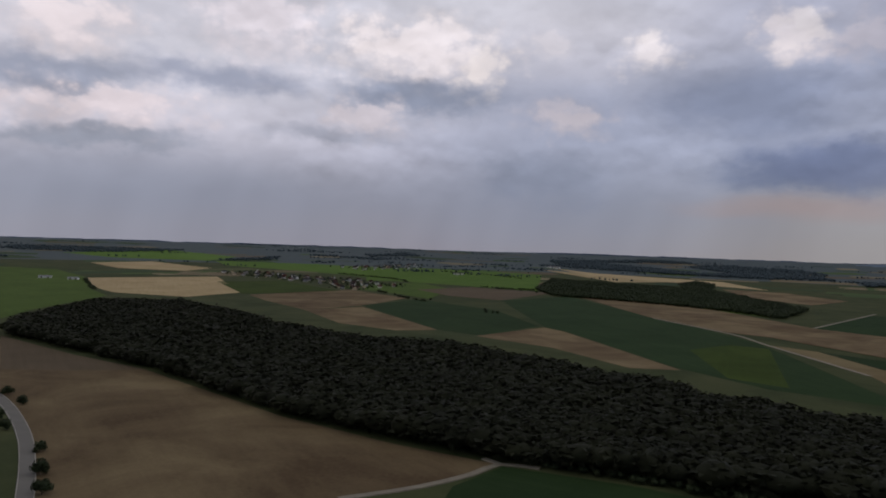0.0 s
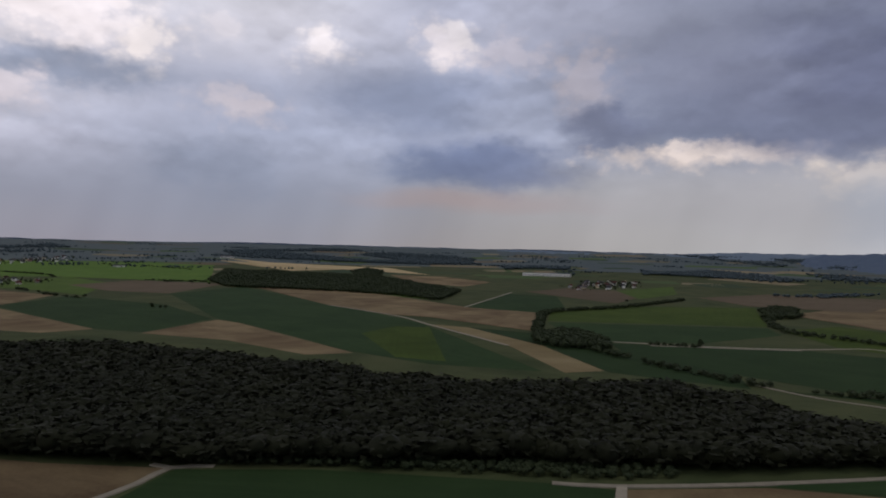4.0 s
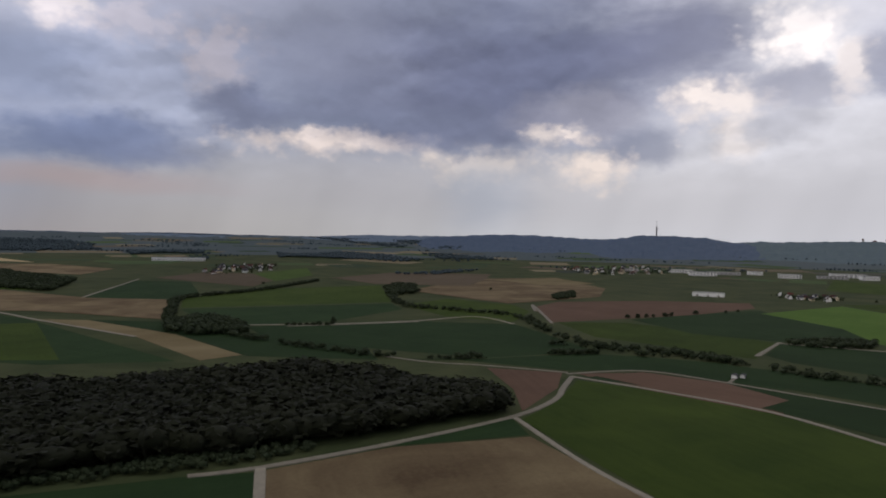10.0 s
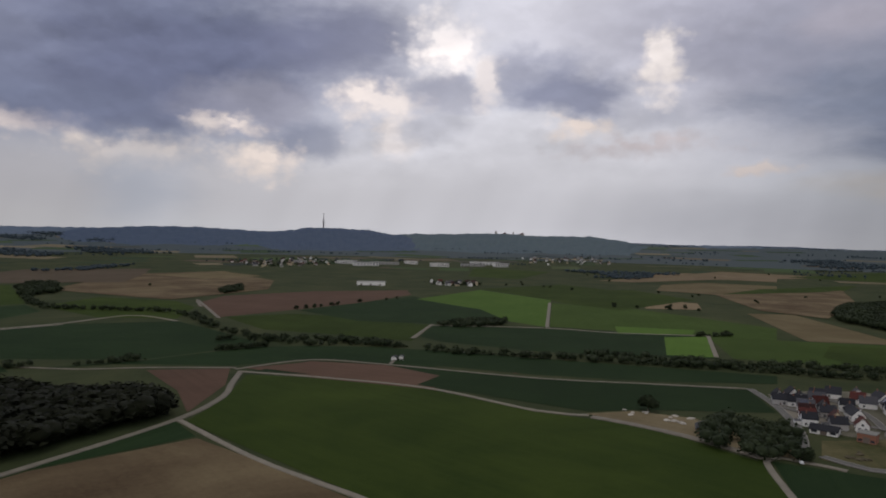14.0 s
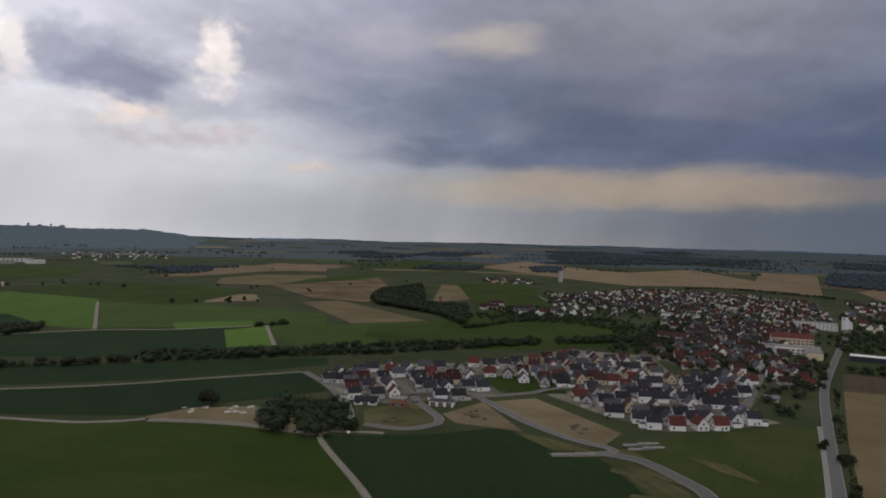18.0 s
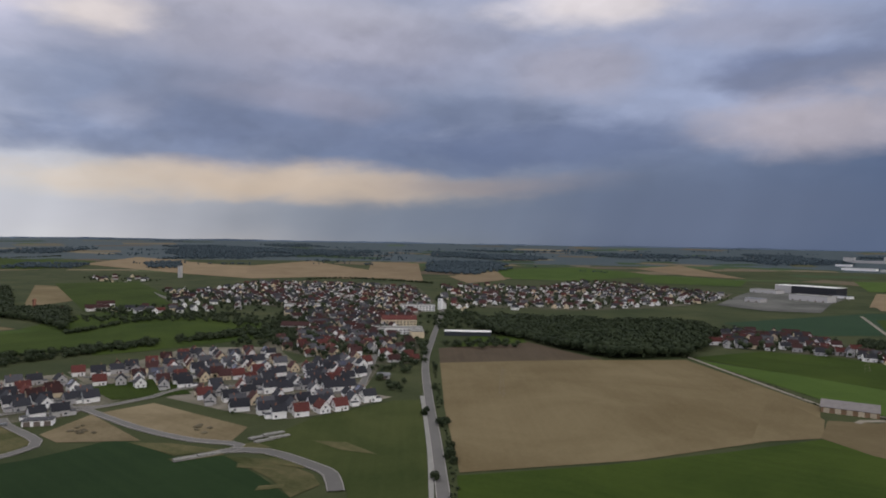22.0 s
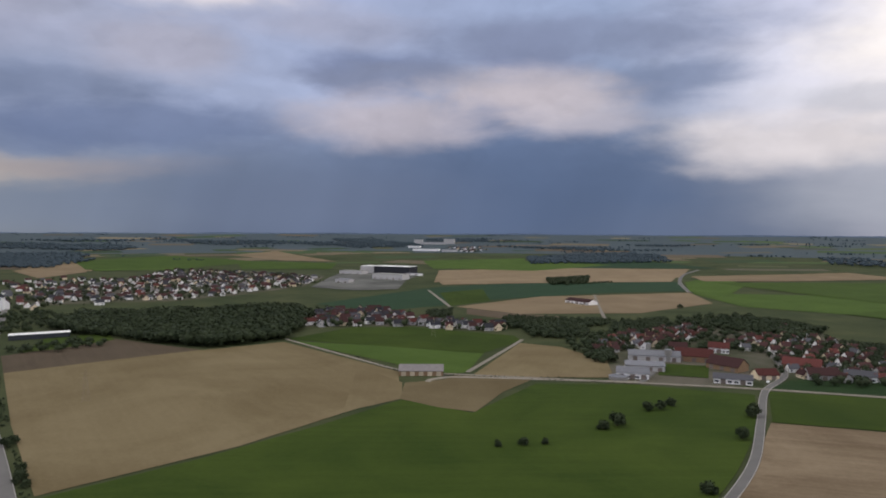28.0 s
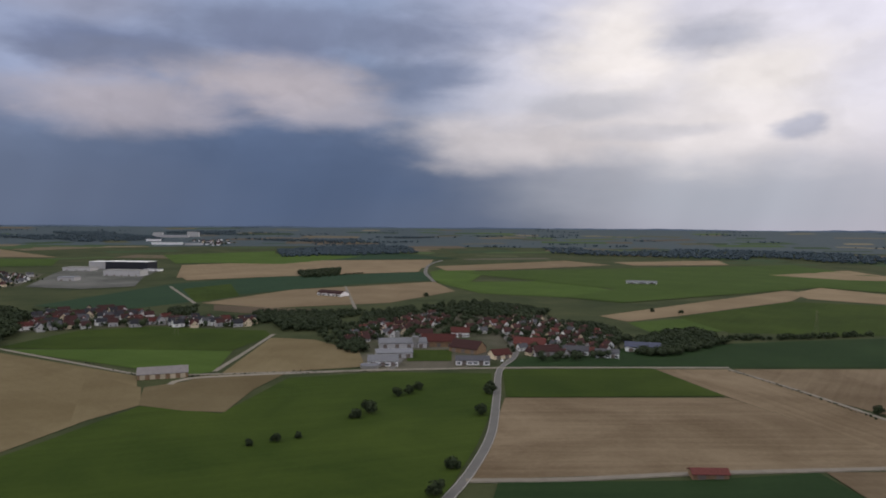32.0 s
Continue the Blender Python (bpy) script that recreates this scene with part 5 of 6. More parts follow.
def house(wall, tiles, long, deep, eaves, ridge, detail, words, garage=False, solar=False):
    """A gabled house, ridge along x, standing on z = 0."""
    root = new("house")
    bm = bmesh.new()
    h = deep / 2
    prism(bm, [(-h, -0.5), (h, -0.5), (h, eaves), (0, ridge), (-h, eaves)], -long / 2, long / 2)
    part("wall", bm, wall, root)
    bm = bmesh.new()
    o, th = 0.6, 0.28
    k = (ridge - eaves) / h
    for s in (-1, 1):
        prof = [(s * (h + o), eaves - k * o), (0, ridge), (0, ridge + th), (s * (h + o), eaves - k * o + th)]
        prism(bm, prof if s < 0 else prof[::-1], -long / 2 - 0.5, long / 2 + 0.5)
    part("roof", bm, tiles, root)
    bm = bmesh.new()
    box(bm, long * 0.18, 0.4, ridge - 1.2, long * 0.18 + 0.7, 1.1, ridge + 0.9)
    part("chimney", bm, BRICKC, root)
    if detail:
        spots = []
        for sx in (-1, 1):
            for zz in (1.0, 3.6):
                for yy in ((-h * 0.45, h * 0.45) if zz < 3 else (0.0,)):
                    if zz < eaves or detail > 1:
                        spots.append((sx * long / 2, yy, zz, True))
        for sy in (-1, 1):
            for xx in ((-long * 0.28, long * 0.28) if detail < 2 else (long * 0.26,)):
                spots.append((xx, sy * h, 1.0, False))
        for x, y, z, gable in spots:
            bm = bmesh.new()
            if gable:
                box(bm, x - 0.06, y - 0.65, z, x + 0.06, y + 0.65, z + 1.45)
            else:
                box(bm, x - 0.75, y - 0.06, z, x + 0.75, y + 0.06, z + 1.35)
            part("window", bm, GLASS, root)
        bm = bmesh.new()
        box(bm, -0.55, -h - 0.07, 0.0, 0.55, -h + 0.05, 2.1)
        part("door", bm, DOORM, root)
    if garage:
        bm = bmesh.new()
        box(bm, long / 2 + 0.02, -h, -0.5, long / 2 + 4.0, h * 0.3, 2.7)
        part("garage", bm, wall, root)
        bm = bmesh.new()
        box(bm, long / 2 - 0.1, -h - 0.2, 2.7, long / 2 + 4.2, h * 0.3 + 0.2, 2.95)
        part("garage_roof", bm, GREY_TILE, root)
    if solar:
        bm = bmesh.new()
        y0, y1 = -h * 0.85, -h * 0.15
        z0, z1 = ridge + y0 * k + th + 0.08, ridge + y1 * k + th + 0.08
        vs = [bm.verts.new(p) for p in ((-long * 0.35, y0, z0), (long * 0.1, y0, z0), (long * 0.1, y1, z1), (-long * 0.35, y1, z1))]
        r = bmesh.ops.extrude_face_region(bm, geom=[bm.faces.new(vs)])
        for v in r["geom"]:
            if isinstance(v, bmesh.types.BMVert):
                v.co.z += 0.1
        part("solar_panel", bm, SOLAR, root)
    return tagged(root, words, "house")


KINDS = {
    "estate": [house(WHITE, SLATE, 10.8, 8.0, 4.1, 8.6, 2, "white rendered house with an anthracite gable roof", True),
               house(WHITE, SLATE, 9.3, 7.8, 5.4, 9.1, 2, "white two-storey house with dark roof tiles and garage", True),
               house(WHITE, RED, 9.8, 8.0, 4.2, 8.7, 2, "white rendered house with a red tiled roof"),
               house(WHITE, GREY_TILE, 11.3, 8.2, 4.2, 8.5, 2, "white house with grey tiles and solar panels", False, True),
               house(CREAM, BROWN_TILE, 9.8, 8.0, 4.2, 8.7, 2, "cream house with a brown tiled roof"),
               house(WHITE, SLATE, 12.9, 8.4, 4.0, 8.3, 2, "long white house with an anthracite roof"),
               house(GREYW, SLATE, 10.3, 7.8, 4.4, 8.3, 2, "grey rendered house with an anthracite roof", True)],
    "village": [house(WHITE, BROWN_TILE, 9.5, 7.8, 3.6, 7.4, 1, "white village house with a brown tiled roof"),
                house(WHITE, RED, 9.0, 7.4, 3.4, 7.0, 1, "white village house with a red tiled roof"),
                house(CREAM, BROWN_TILE, 10.0, 8.0, 3.6, 7.4, 1, "cream village house with a brown roof"),
                house(GREYW, BROWN_TILE, 11.0, 8.0, 3.4, 7.2, 1, "grey village house with a brown roof"),
                house(WHITE, GREY_TILE, 9.0, 7.4, 3.6, 6.8, 1, "white village house with a grey roof")],
}
FAR_KINDS = ("town", "far_village")
used = set()


def put(src, x, y, turn_deg):
    m = pose(x, y, lie_xy(x, y), 0, 0, turn_deg)
    if src.name not in used:
        used.add(src.name)
        src.matrix_basis = m
        return src
    return copy_thing(src, m)


def quarter(kind, roofs):
    """A far quarter of many small gabled houses, too small to tell apart singly: walls and roofs in one object."""
    mats = [WHITE, CREAM, RED, BROWN_TILE, GREY_TILE, SLATE, GLASS, GREYW]
    vs, fs, mi = [], [], []

    def quad(*pts, mat):
        n = len(vs)
        vs.extend(pts)
        fs.append(tuple(range(n, n + len(pts))))
        mi.append(mat)
    for x, y, a, k in roofs:
        c, s, z0 = math.cos(radians(a)), math.sin(radians(a)), lie_xy(x, y)
        grow = 0.85 + 0.5 * ((k * 7.3) % 1)
        L, D, E, R = 5.2 * grow, 4.2, 3.6 + 2.0 * ((k * 3.7) % 1), 7.6 + 2.0 * ((k * 3.7) % 1)

        def at(u, v, w):
            return (x + u * c - v * s, y + u * s + v * c, z0 + w)
        wm = 0 if (k * 11) % 1 < 0.55 else (1 if (k * 11) % 1 < 0.8 else 7)
        rm = (2, 3, 3, 4, 4, 5, 3, 5)[int(k * 8)]
        for sg in (-1, 1):
            quad(at(-L, sg * D, -1), at(L, sg * D, -1), at(L, sg * D, E), at(-L, sg * D, E), mat=wm)
            quad(at(sg * L, -D, -1), at(sg * L, D, -1), at(sg * L, D, E), at(sg * L, 0, R), at(sg * L, -D, E), mat=wm)
            o = (R - E) / D * 0.5
            top = [at(-L - .4, sg * (D + .5), E - o), at(L + .4, sg * (D + .5), E - o), at(L + .4, 0, R + .25), at(-L - .4, 0, R + .25)]
            quad(*top, mat=rm)
            for u in (-0.5, 0.5):
                quad(at(u * L - .7, sg * (D + .05), 0.9), at(u * L + .7, sg * (D + .05), 0.9), at(u * L + .7, sg * (D + .05), 2.3), at(u * L - .7, sg * (D + .05), 2.3), mat=6)
                quad(at(sg * (L + .05), u * 4 - .6, 3.4), at(sg * (L + .05), u * 4 + .6, 3.4), at(sg * (L + .05), u * 4 + .6, 4.6), at(sg * (L + .05), u * 4 - .6, 4.6), mat=6)
        b0 = [at(1.5 + du, 0.5 + dv, w) for w in (R - 1, R + 1) for du, dv in ((-.35, -.35), (.35, -.35), (.35, .35), (-.35, .35))]
        for i in range(4):
            quad(b0[i], b0[(i + 1) % 4], b0[4 + (i + 1) % 4], b0[4 + i], mat=3)
        quad(*b0[4:], mat=3)
    me = bpy.data.meshes.new("houses")
    me.from_pydata(vs, [], fs)
    for m in mats:
        me.materials.append(m)
    me.polygons.foreach_set("material_index", mi)
    tagged(new("houses", me), "crowded white gabled houses with red, brown and grey roofs", "houses", kind="stuff")


def settle(kind, count, turn_deg, pts):
    """Houses on plots along rows in one quarter, with garden trees between them."""
    rng = random.Random(count * 7 + int(pts[0][0]))
    xs, ys = [p[0] for p in pts], [p[1] for p in pts]
    area = abs(sum(pts[i - 1][0] * pts[i][1] - pts[i][0] * pts[i - 1][1] for i in range(len(pts)))) / 2
    gap = max(12.6 if kind == "estate" else 14.0, math.sqrt(area / count))
    turn_deg += math.degrees(math.atan2(sum(ys), sum(xs)))
    c, s = math.cos(radians(turn_deg)), math.sin(radians(turn_deg))
    mx, my = (min(xs) + max(xs)) / 2, (min(ys) + max(ys)) / 2
    span = max(max(xs) - min(xs), max(ys) - min(ys))
    k = int(span / gap) + 2
    made, bushes, roofs = 0, [], []
    jit = 0.32 if kind in FAR_KINDS else 0.17
    for i in range(-k, k + 1):
        for j in range(-k, k + 1):
            u, v = i * gap + rng.uniform(-jit, jit) * gap, j * gap + rng.uniform(-jit, jit) * gap
            x, y = mx + u * c - v * s, my + u * s + v * c
            if inside(pts, x, y) and made < count * 1.15 and rng.random() < (0.82 if kind in FAR_KINDS else 0.95) and not (kind == "estate" and any(abs(p.x - x) < 5.5 and abs(p.y - y) < 5.5 for p in STREETS)):
                if kind in FAR_KINDS:
                    made += 1
                    roofs.append((x, y, turn_deg + rng.choice((0, 180, 90, 270, 90)) + rng.uniform(-12, 12), rng.random()))
                    for _ in range(5):
                        bushes.append((x + rng.uniform(-0.8, 0.8) * gap, y + rng.uniform(-0.8, 0.8) * gap, rng.uniform(3, 8) * (1.6 if rng.random() < 0.3 else 1.0)))
                    continue
                h = put(rng.choice(KINDS[kind]), x, y, turn_deg + rng.choice((0, 180, 90, 270, 90)) + rng.uniform(-8, 8))
                h["group"] = kind.replace("_", " ") + " houses"
                made += 1
                if kind != "estate" or rng.random() < 0.35:
                    for _ in range(4 if kind != "estate" else 1):
                        bushes.append((x + rng.uniform(-0.6, 0.6) * gap, y + rng.uniform(-0.6, 0.6) * gap, rng.uniform(4, 9) if kind != "estate" else rng.uniform(2, 4)))
    if roofs:
        quarter(kind, roofs)
    if bushes:
        joined("garden_trees", bushes, FAR_TREES if kind in FAR_KINDS else MID_TREES, LEAF_OPEN, "garden trees and shrubs between the houses", "trees", 1.25)


settle("estate", 62, 12, [(595, 28), (631, -7), (637, -51), (636, -91), (531, -105), (506, -73), (513, -50), (506, -21), (521, 5)])
settle("estate", 82, 8, [(657, -105), (674, -164), (715, -223), (678, -293), (605, -278), (560, -221), (562, -156), (613, -108)])
settle("estate", 92, 20, [(523, -150), (548, -196), (586, -270), (614, -374), (547, -339), (470, -275), (438, -281), (422, -232), (423, -196), (467, -168)])
settle("town", 420, 15, [(1452, -427), (1747, -728), (1569, -900), (1411, -963), (1069, -780), (859, -587), (1049, -530), (1207, -473)])
settle("town", 150, 30, [(943, -468), (1003, -597), (859, -587), (724, -462), (741, -375)])
settle("town", 150, 12, [(1242, -353), (1560, -430), (1430, -560), (1113, -640), (830, -560), (769, -395), (960, -440), (1114, -502)])
settle("town", 80, 10, [(1413, -1062), (1412, -1209), (1340, -1305), (889, -839), (894, -718), (1100, -830)])
settle("town", 46, 20, [(812, -394), (715, -465), (590, -385), (636, -325), (720, -330)])
settle("town", 330, 5, [(1128, -880), (1209, -1111), (1321, -1472), (1048, -1373), (909, -1526), (809, -1292), (810, -1061), (833, -929), (988, -797)])
settle("town", 150, 5, [(1208, -1184), (1410, -1571), (1154, -1613), (886, -1462), (990, -1297)])
settle("town", 125, 10, [(462, -741), (527, -886), (456, -929), (335, -846), (239, -839), (229, -806), (279, -776), (346, -799), (408, -767)])
settle("village", 40, 20, [(108, -703), (94, -827), (29, -911), (0, -885), (13, -809), (60, -743), (89, -688)])
settle("village", 60, 35, [(0, -788), (-58, -889), (-79, -981), (-123, -842), (-181, -721), (-150, -640), (-101, -624), (-67, -635), (-61, -751)])
settle("far_village", 90, 0, [(-1498, 1921), (-1454, 2079), (-1160, 1999), (-993, 1993), (-783, 1861), (-819, 1582), (-1086, 1808), (-1341, 1858)])
settle("far_village", 40, 0, [(-1397, 2589), (-1226, 3044), (-1115, 2768), (-1232, 2469)])
settle("far_village", 30, 0, [(599, 2072), (902, 2254), (782, 1995), (583, 1905)])
settle("far_village", 26, 0, [(699, 2293), (893, 2274), (754, 2012), (651, 2077)])
settle("far_village", 70, 0, [(1806, 1814), (2211, 1777), (2055, 1493), (1692, 1546)])
settle("far_village", 40, 0, [(2930, 1205), (3236, 950), (2850, 705), (2551, 958)])
settle("far_village", 24, 0, [(1541, 853), (1619, 743), (1479, 707), (1470, 786)])
settle("far_village", 30, 0, [(1218, -3261), (1050, -3319), (942, -2902), (1090, -2983)])
settle("village", 42, 10, [(738, -307), (827, -408), (700, -419), (679, -468), (556, -390), (556, -352), (634, -365), (633, -313)])
settle("far_village", 14, 10, [(2076, -360), (2085, -501), (1907, -491), (1872, -356)])
settle("far_village", 22, 10, [(1211, -172), (1202, -331), (1117, -428), (1090, -301)])


# ---------------------------------------------------------------- skyline: hills, mast, far parcels
def polar(az, r):
    a = radians(az)
    return -math.sin(a) * r, math.cos(a) * r


def hill(name, crest, r_foot, r_top, mat, words):
    """A wooded ridge. crest: (degrees left of +y, degrees above the eye's level) along the skyline."""
    n, rings = 160, 12
    az0, az1 = crest[0][0], crest[-1][0]
    vs = []
    for i in range(n + 1):
        az = az0 + (az1 - az0) * i / n
        k = max(j for j in range(len(crest) - 1) if crest[j][0] >= az - 1e-6)
        s = (az - crest[k][0]) / (crest[k + 1][0] - crest[k][0])
        s = s * s * (3 - 2 * s)
        el = crest[k][1] + (crest[k + 1][1] - crest[k][1]) * s
        top = EYE + r_top * math.tan(radians(el))
        for j in range(rings + 1):
            u = j / rings
            r = r_foot + (r_top + 90 - r_foot) * u + 120 * noise.noise((az * 0.3, u, 1)) * (1 - u)
            z0 = lie(r_foot) - 6
            w = u / (rings - 1) * rings if j < rings else 1.0
            shape = min(1.0, w) ** 1.25
            z = z0 + (top - z0) * shape + 5 * noise.noise((az * 2.5, u * 6, 3)) * min(1, u * 3) + 2.5 * noise.noise((az * 9, u * 15, 8))
            if j == rings:
                z = z0
            x, y = polar(az, r)
            vs.append((x, y, z))
    m = rings + 1
    fs = [(i * m + j, (i + 1) * m + j, (i + 1) * m + j + 1, i * m + j + 1) for i in range(n) for j in range(rings)]
    ob = mesh_ob(name, vs, fs, mat)
    tagged(ob, words, "hill", kind="structure")


# haze painted into the base colours, palest and bluest on the farthest ridges
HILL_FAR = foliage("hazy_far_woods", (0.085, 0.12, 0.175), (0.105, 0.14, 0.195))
HILL_MID = foliage("haze_tinted_hill_land", (0.05, 0.08, 0.108), (0.088, 0.122, 0.124))
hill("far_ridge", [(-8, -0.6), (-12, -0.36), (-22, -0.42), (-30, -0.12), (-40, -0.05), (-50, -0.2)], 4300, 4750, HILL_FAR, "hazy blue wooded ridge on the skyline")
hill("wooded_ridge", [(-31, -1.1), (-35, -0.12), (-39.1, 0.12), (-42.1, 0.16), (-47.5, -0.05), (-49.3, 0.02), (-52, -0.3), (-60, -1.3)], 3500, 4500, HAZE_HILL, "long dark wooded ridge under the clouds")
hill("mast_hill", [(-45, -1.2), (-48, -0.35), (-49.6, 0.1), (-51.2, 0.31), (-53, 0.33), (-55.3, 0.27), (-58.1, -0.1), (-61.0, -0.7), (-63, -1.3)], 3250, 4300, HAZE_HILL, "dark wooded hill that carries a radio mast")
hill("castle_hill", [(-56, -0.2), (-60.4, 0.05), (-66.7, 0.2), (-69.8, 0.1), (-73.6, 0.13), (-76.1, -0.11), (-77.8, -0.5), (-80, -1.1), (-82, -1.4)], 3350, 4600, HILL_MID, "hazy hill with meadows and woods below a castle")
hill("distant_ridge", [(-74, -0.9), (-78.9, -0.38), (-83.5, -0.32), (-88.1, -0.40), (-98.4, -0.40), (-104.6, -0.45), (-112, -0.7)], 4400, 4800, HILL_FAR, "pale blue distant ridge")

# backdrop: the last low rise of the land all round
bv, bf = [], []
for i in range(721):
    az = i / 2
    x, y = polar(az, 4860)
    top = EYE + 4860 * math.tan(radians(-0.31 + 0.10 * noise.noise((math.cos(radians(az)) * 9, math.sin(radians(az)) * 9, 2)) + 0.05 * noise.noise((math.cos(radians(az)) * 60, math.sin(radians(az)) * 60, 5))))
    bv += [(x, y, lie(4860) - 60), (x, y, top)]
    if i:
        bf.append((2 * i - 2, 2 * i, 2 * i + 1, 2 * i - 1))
# the strip's pale blue is painted horizon haze
backdrop = mesh_ob("backdrop", bv, bf, foliage("haze_tinted_skyline", (0.09, 0.122, 0.175), (0.112, 0.146, 0.2)))
tagged(backdrop, "thin haze-blue line of woods on the horizon", "backdrop", kind="structure")


def patchwork():
    """Strips of far fields, hundreds of them, up the rising land."""
    rng = random.Random(5)
    m, q, b = material("far_parcels", 0.95, spec=0.05)
    geo = q.node("ShaderNodeNewGeometry")
    col = q.ramp(geo.outputs["Random Per Island"], [(0.0, (0.029, 0.046, 0.026)), (0.3, (0.046, 0.072, 0.033)), (0.45, (0.065, 0.098, 0.036)), (0.55, (0.091, 0.072, 0.052)), (0.75, (0.137, 0.111, 0.072)), (0.85, (0.195, 0.163, 0.104)), (1.0, (0.033, 0.042, 0.039))])
    q.tree.links.new(col, b.inputs["Base Color"])
    vs, fs = [], []
    for _ in range(430):
        az, r = rng.uniform(-220, 60), 2350 + 2350 * rng.random() ** 1.1
        wide, deep, lean = rng.uniform(90, 330), rng.uniform(45, 170), rng.uniform(-0.6, 0.6)
        cx, cy = polar(az, r)
        ux, uy = polar(az, 1)
        tx, ty = -uy * math.cos(lean) + ux * math.sin(lean), ux * math.cos(lean) + uy * math.sin(lean)
        nx, ny = -ty, tx
        base = len(vs)
        for i in range(4):
            for j in range(3):
                px = cx + tx * wide * (i / 3 - 0.5) + nx * deep * (j / 2 - 0.5)
                py = cy + ty * wide * (i / 3 - 0.5) + ny * deep * (j / 2 - 0.5)
                vs.append((px, py, lie_xy(px, py) + 0.35))
        fs += [(base + i * 3 + j, base + i * 3 + j + 1, base + i * 3 + j + 4, base + i * 3 + j + 3) for i in range(3) for j in range(2)]
    ob = mesh_ob("far_fields", vs, fs, m)
    tagged(ob, "patchwork of far field strips in green and straw", "fields", kind="stuff")


patchwork()
rng = random.Random(9)
belt = []
for _ in range(250):
    az, r = rng.uniform(-220, 60), 2550 + 2200 * rng.random() ** 0.8
    dens = noise.noise((az * 0.05, r * 0.001, 4))
    k = int(rng.uniform(5, 20) * (1.4 + dens))
    cx, cy = polar(az, r)
    ux, uy = polar(az, 1)
    for _ in range(k):
        u, v = rng.gauss(0, 55), rng.gauss(0, 16)
        px, py = cx - uy * u + ux * v, cy + ux * u + uy * v
        belt.append((px, py, rng.uniform(8, 15)))
joined("far_woods", belt, FAR_TREES, LEAF_HAZED, "scattered far copses and tree belts", "woods")


def bar(bm, a, b, w):
    """A square bar from a to b."""
    a, b = Vector(a), Vector(b)
    d = b - a
    m = Matrix.Translation((a + b) / 2) @ d.to_track_quat("Z", "Y").to_matrix().to_4x4() @ Matrix.Diagonal((w, w, d.length, 1))
    bmesh.ops.create_cube(bm, size=1.0, matrix=m)


def radio_mast(az, r, el, height):
    x, y = polar(az, r)
    z = EYE + r * math.tan(radians(el)) - 8
    root = new("radio_mast")
    root.location = (x, y, z)
    steel = plain("mast_steel", (0.12, 0.11, 0.12), 0.6, 0.1, 0.3, 0.5)
    bm = bmesh.new()
    bmesh.ops.create_cone(bm, cap_ends=True, segments=8, radius1=4.5, radius2=3.0, depth=height * 0.62, matrix=Matrix.Translation((0, 0, height * 0.31)))
    part("shaft", bm, steel, root)
    bm = bmesh.new()
    bmesh.ops.create_cone(bm, cap_ends=True, segments=8, radius1=1.7, radius2=1.2, depth=height * 0.38, matrix=Matrix.Translation((0, 0, height * 0.81)))
    part("antenna", bm, steel, root, "slim red and white antenna")
    for k in (0.45, 0.55):
        bm = bmesh.new()
        bmesh.ops.create_cone(bm, cap_ends=True, segments=12, radius1=6.5, radius2=6.5, depth=3, matrix=Matrix.Translation((0, 0, height * k)))
        part("platform", bm, steel, root)
    tagged(root, "tall slim radio mast on a wooded hill", "mast")


radio_mast(-52.2, 4290, 0.31, 95)


# ---------------------------------------------------------------- larger buildings
def hall(name, wall, roofing, x, y, turn_deg, long, deep, eaves, ridge, words, doors=2, windows=0, category="building", band=None):
    """A barn, hall or block: walls, a pitched or flat roof with thickness, doors and windows on both long sides."""
    root = new(name)
    root.matrix_basis = pose(x, y, lie_xy(x, y), 0, 0, turn_deg)
    h = deep / 2
    bm = bmesh.new()
    prism(bm, [(-h, -0.5), (h, -0.5), (h, eaves), (0, ridge), (-h, eaves)] if ridge > eaves else [(-h, -0.5), (h, -0.5), (h, eaves), (-h, eaves)], -long / 2, long / 2)
    part("wall", bm, wall, root)
    bm = bmesh.new()
    if ridge > eaves:
        k = (ridge - eaves) / h
        for s in (-1, 1):
            prof = [(s * (h + 0.7), eaves - k * 0.7), (0, ridge), (0, ridge + 0.35), (s * (h + 0.7), eaves - k * 0.7 + 0.35)]
            prism(bm, prof if s < 0 else prof[::-1], -long / 2 - 0.6, long / 2 + 0.6)
    else:
        box(bm, -long / 2 - 0.4, -h - 0.4, eaves, long / 2 + 0.4, h + 0.4, eaves + 0.5)
    part("roof", bm, roofing, root)
    for i in range(doors):
        u = (i + 0.5) / doors * long - long / 2
        for s in (-1, 1):
            bm = bmesh.new()
            box(bm, u - 1.9, s * h - 0.1, 0, u + 1.9, s * h + 0.1, min(eaves - 0.4, 3.8))
            part("door", bm, band or DOORM, root)
    floors = max(1, int(eaves / 3.2))
    for f in range(floors):
        for i in range(windows):
            u = (i + 0.5) / windows * long - long / 2
            for s in (-1, 1):
                bm = bmesh.new()
                w = long / windows * 0.32
                box(bm, u - w, s * h - 0.08, f * 3.2 + 1.0, u + w, s * h + 0.08, f * 3.2 + 2.5)
                part("window", bm, GLASS, root)
    return tagged(root, words, category)


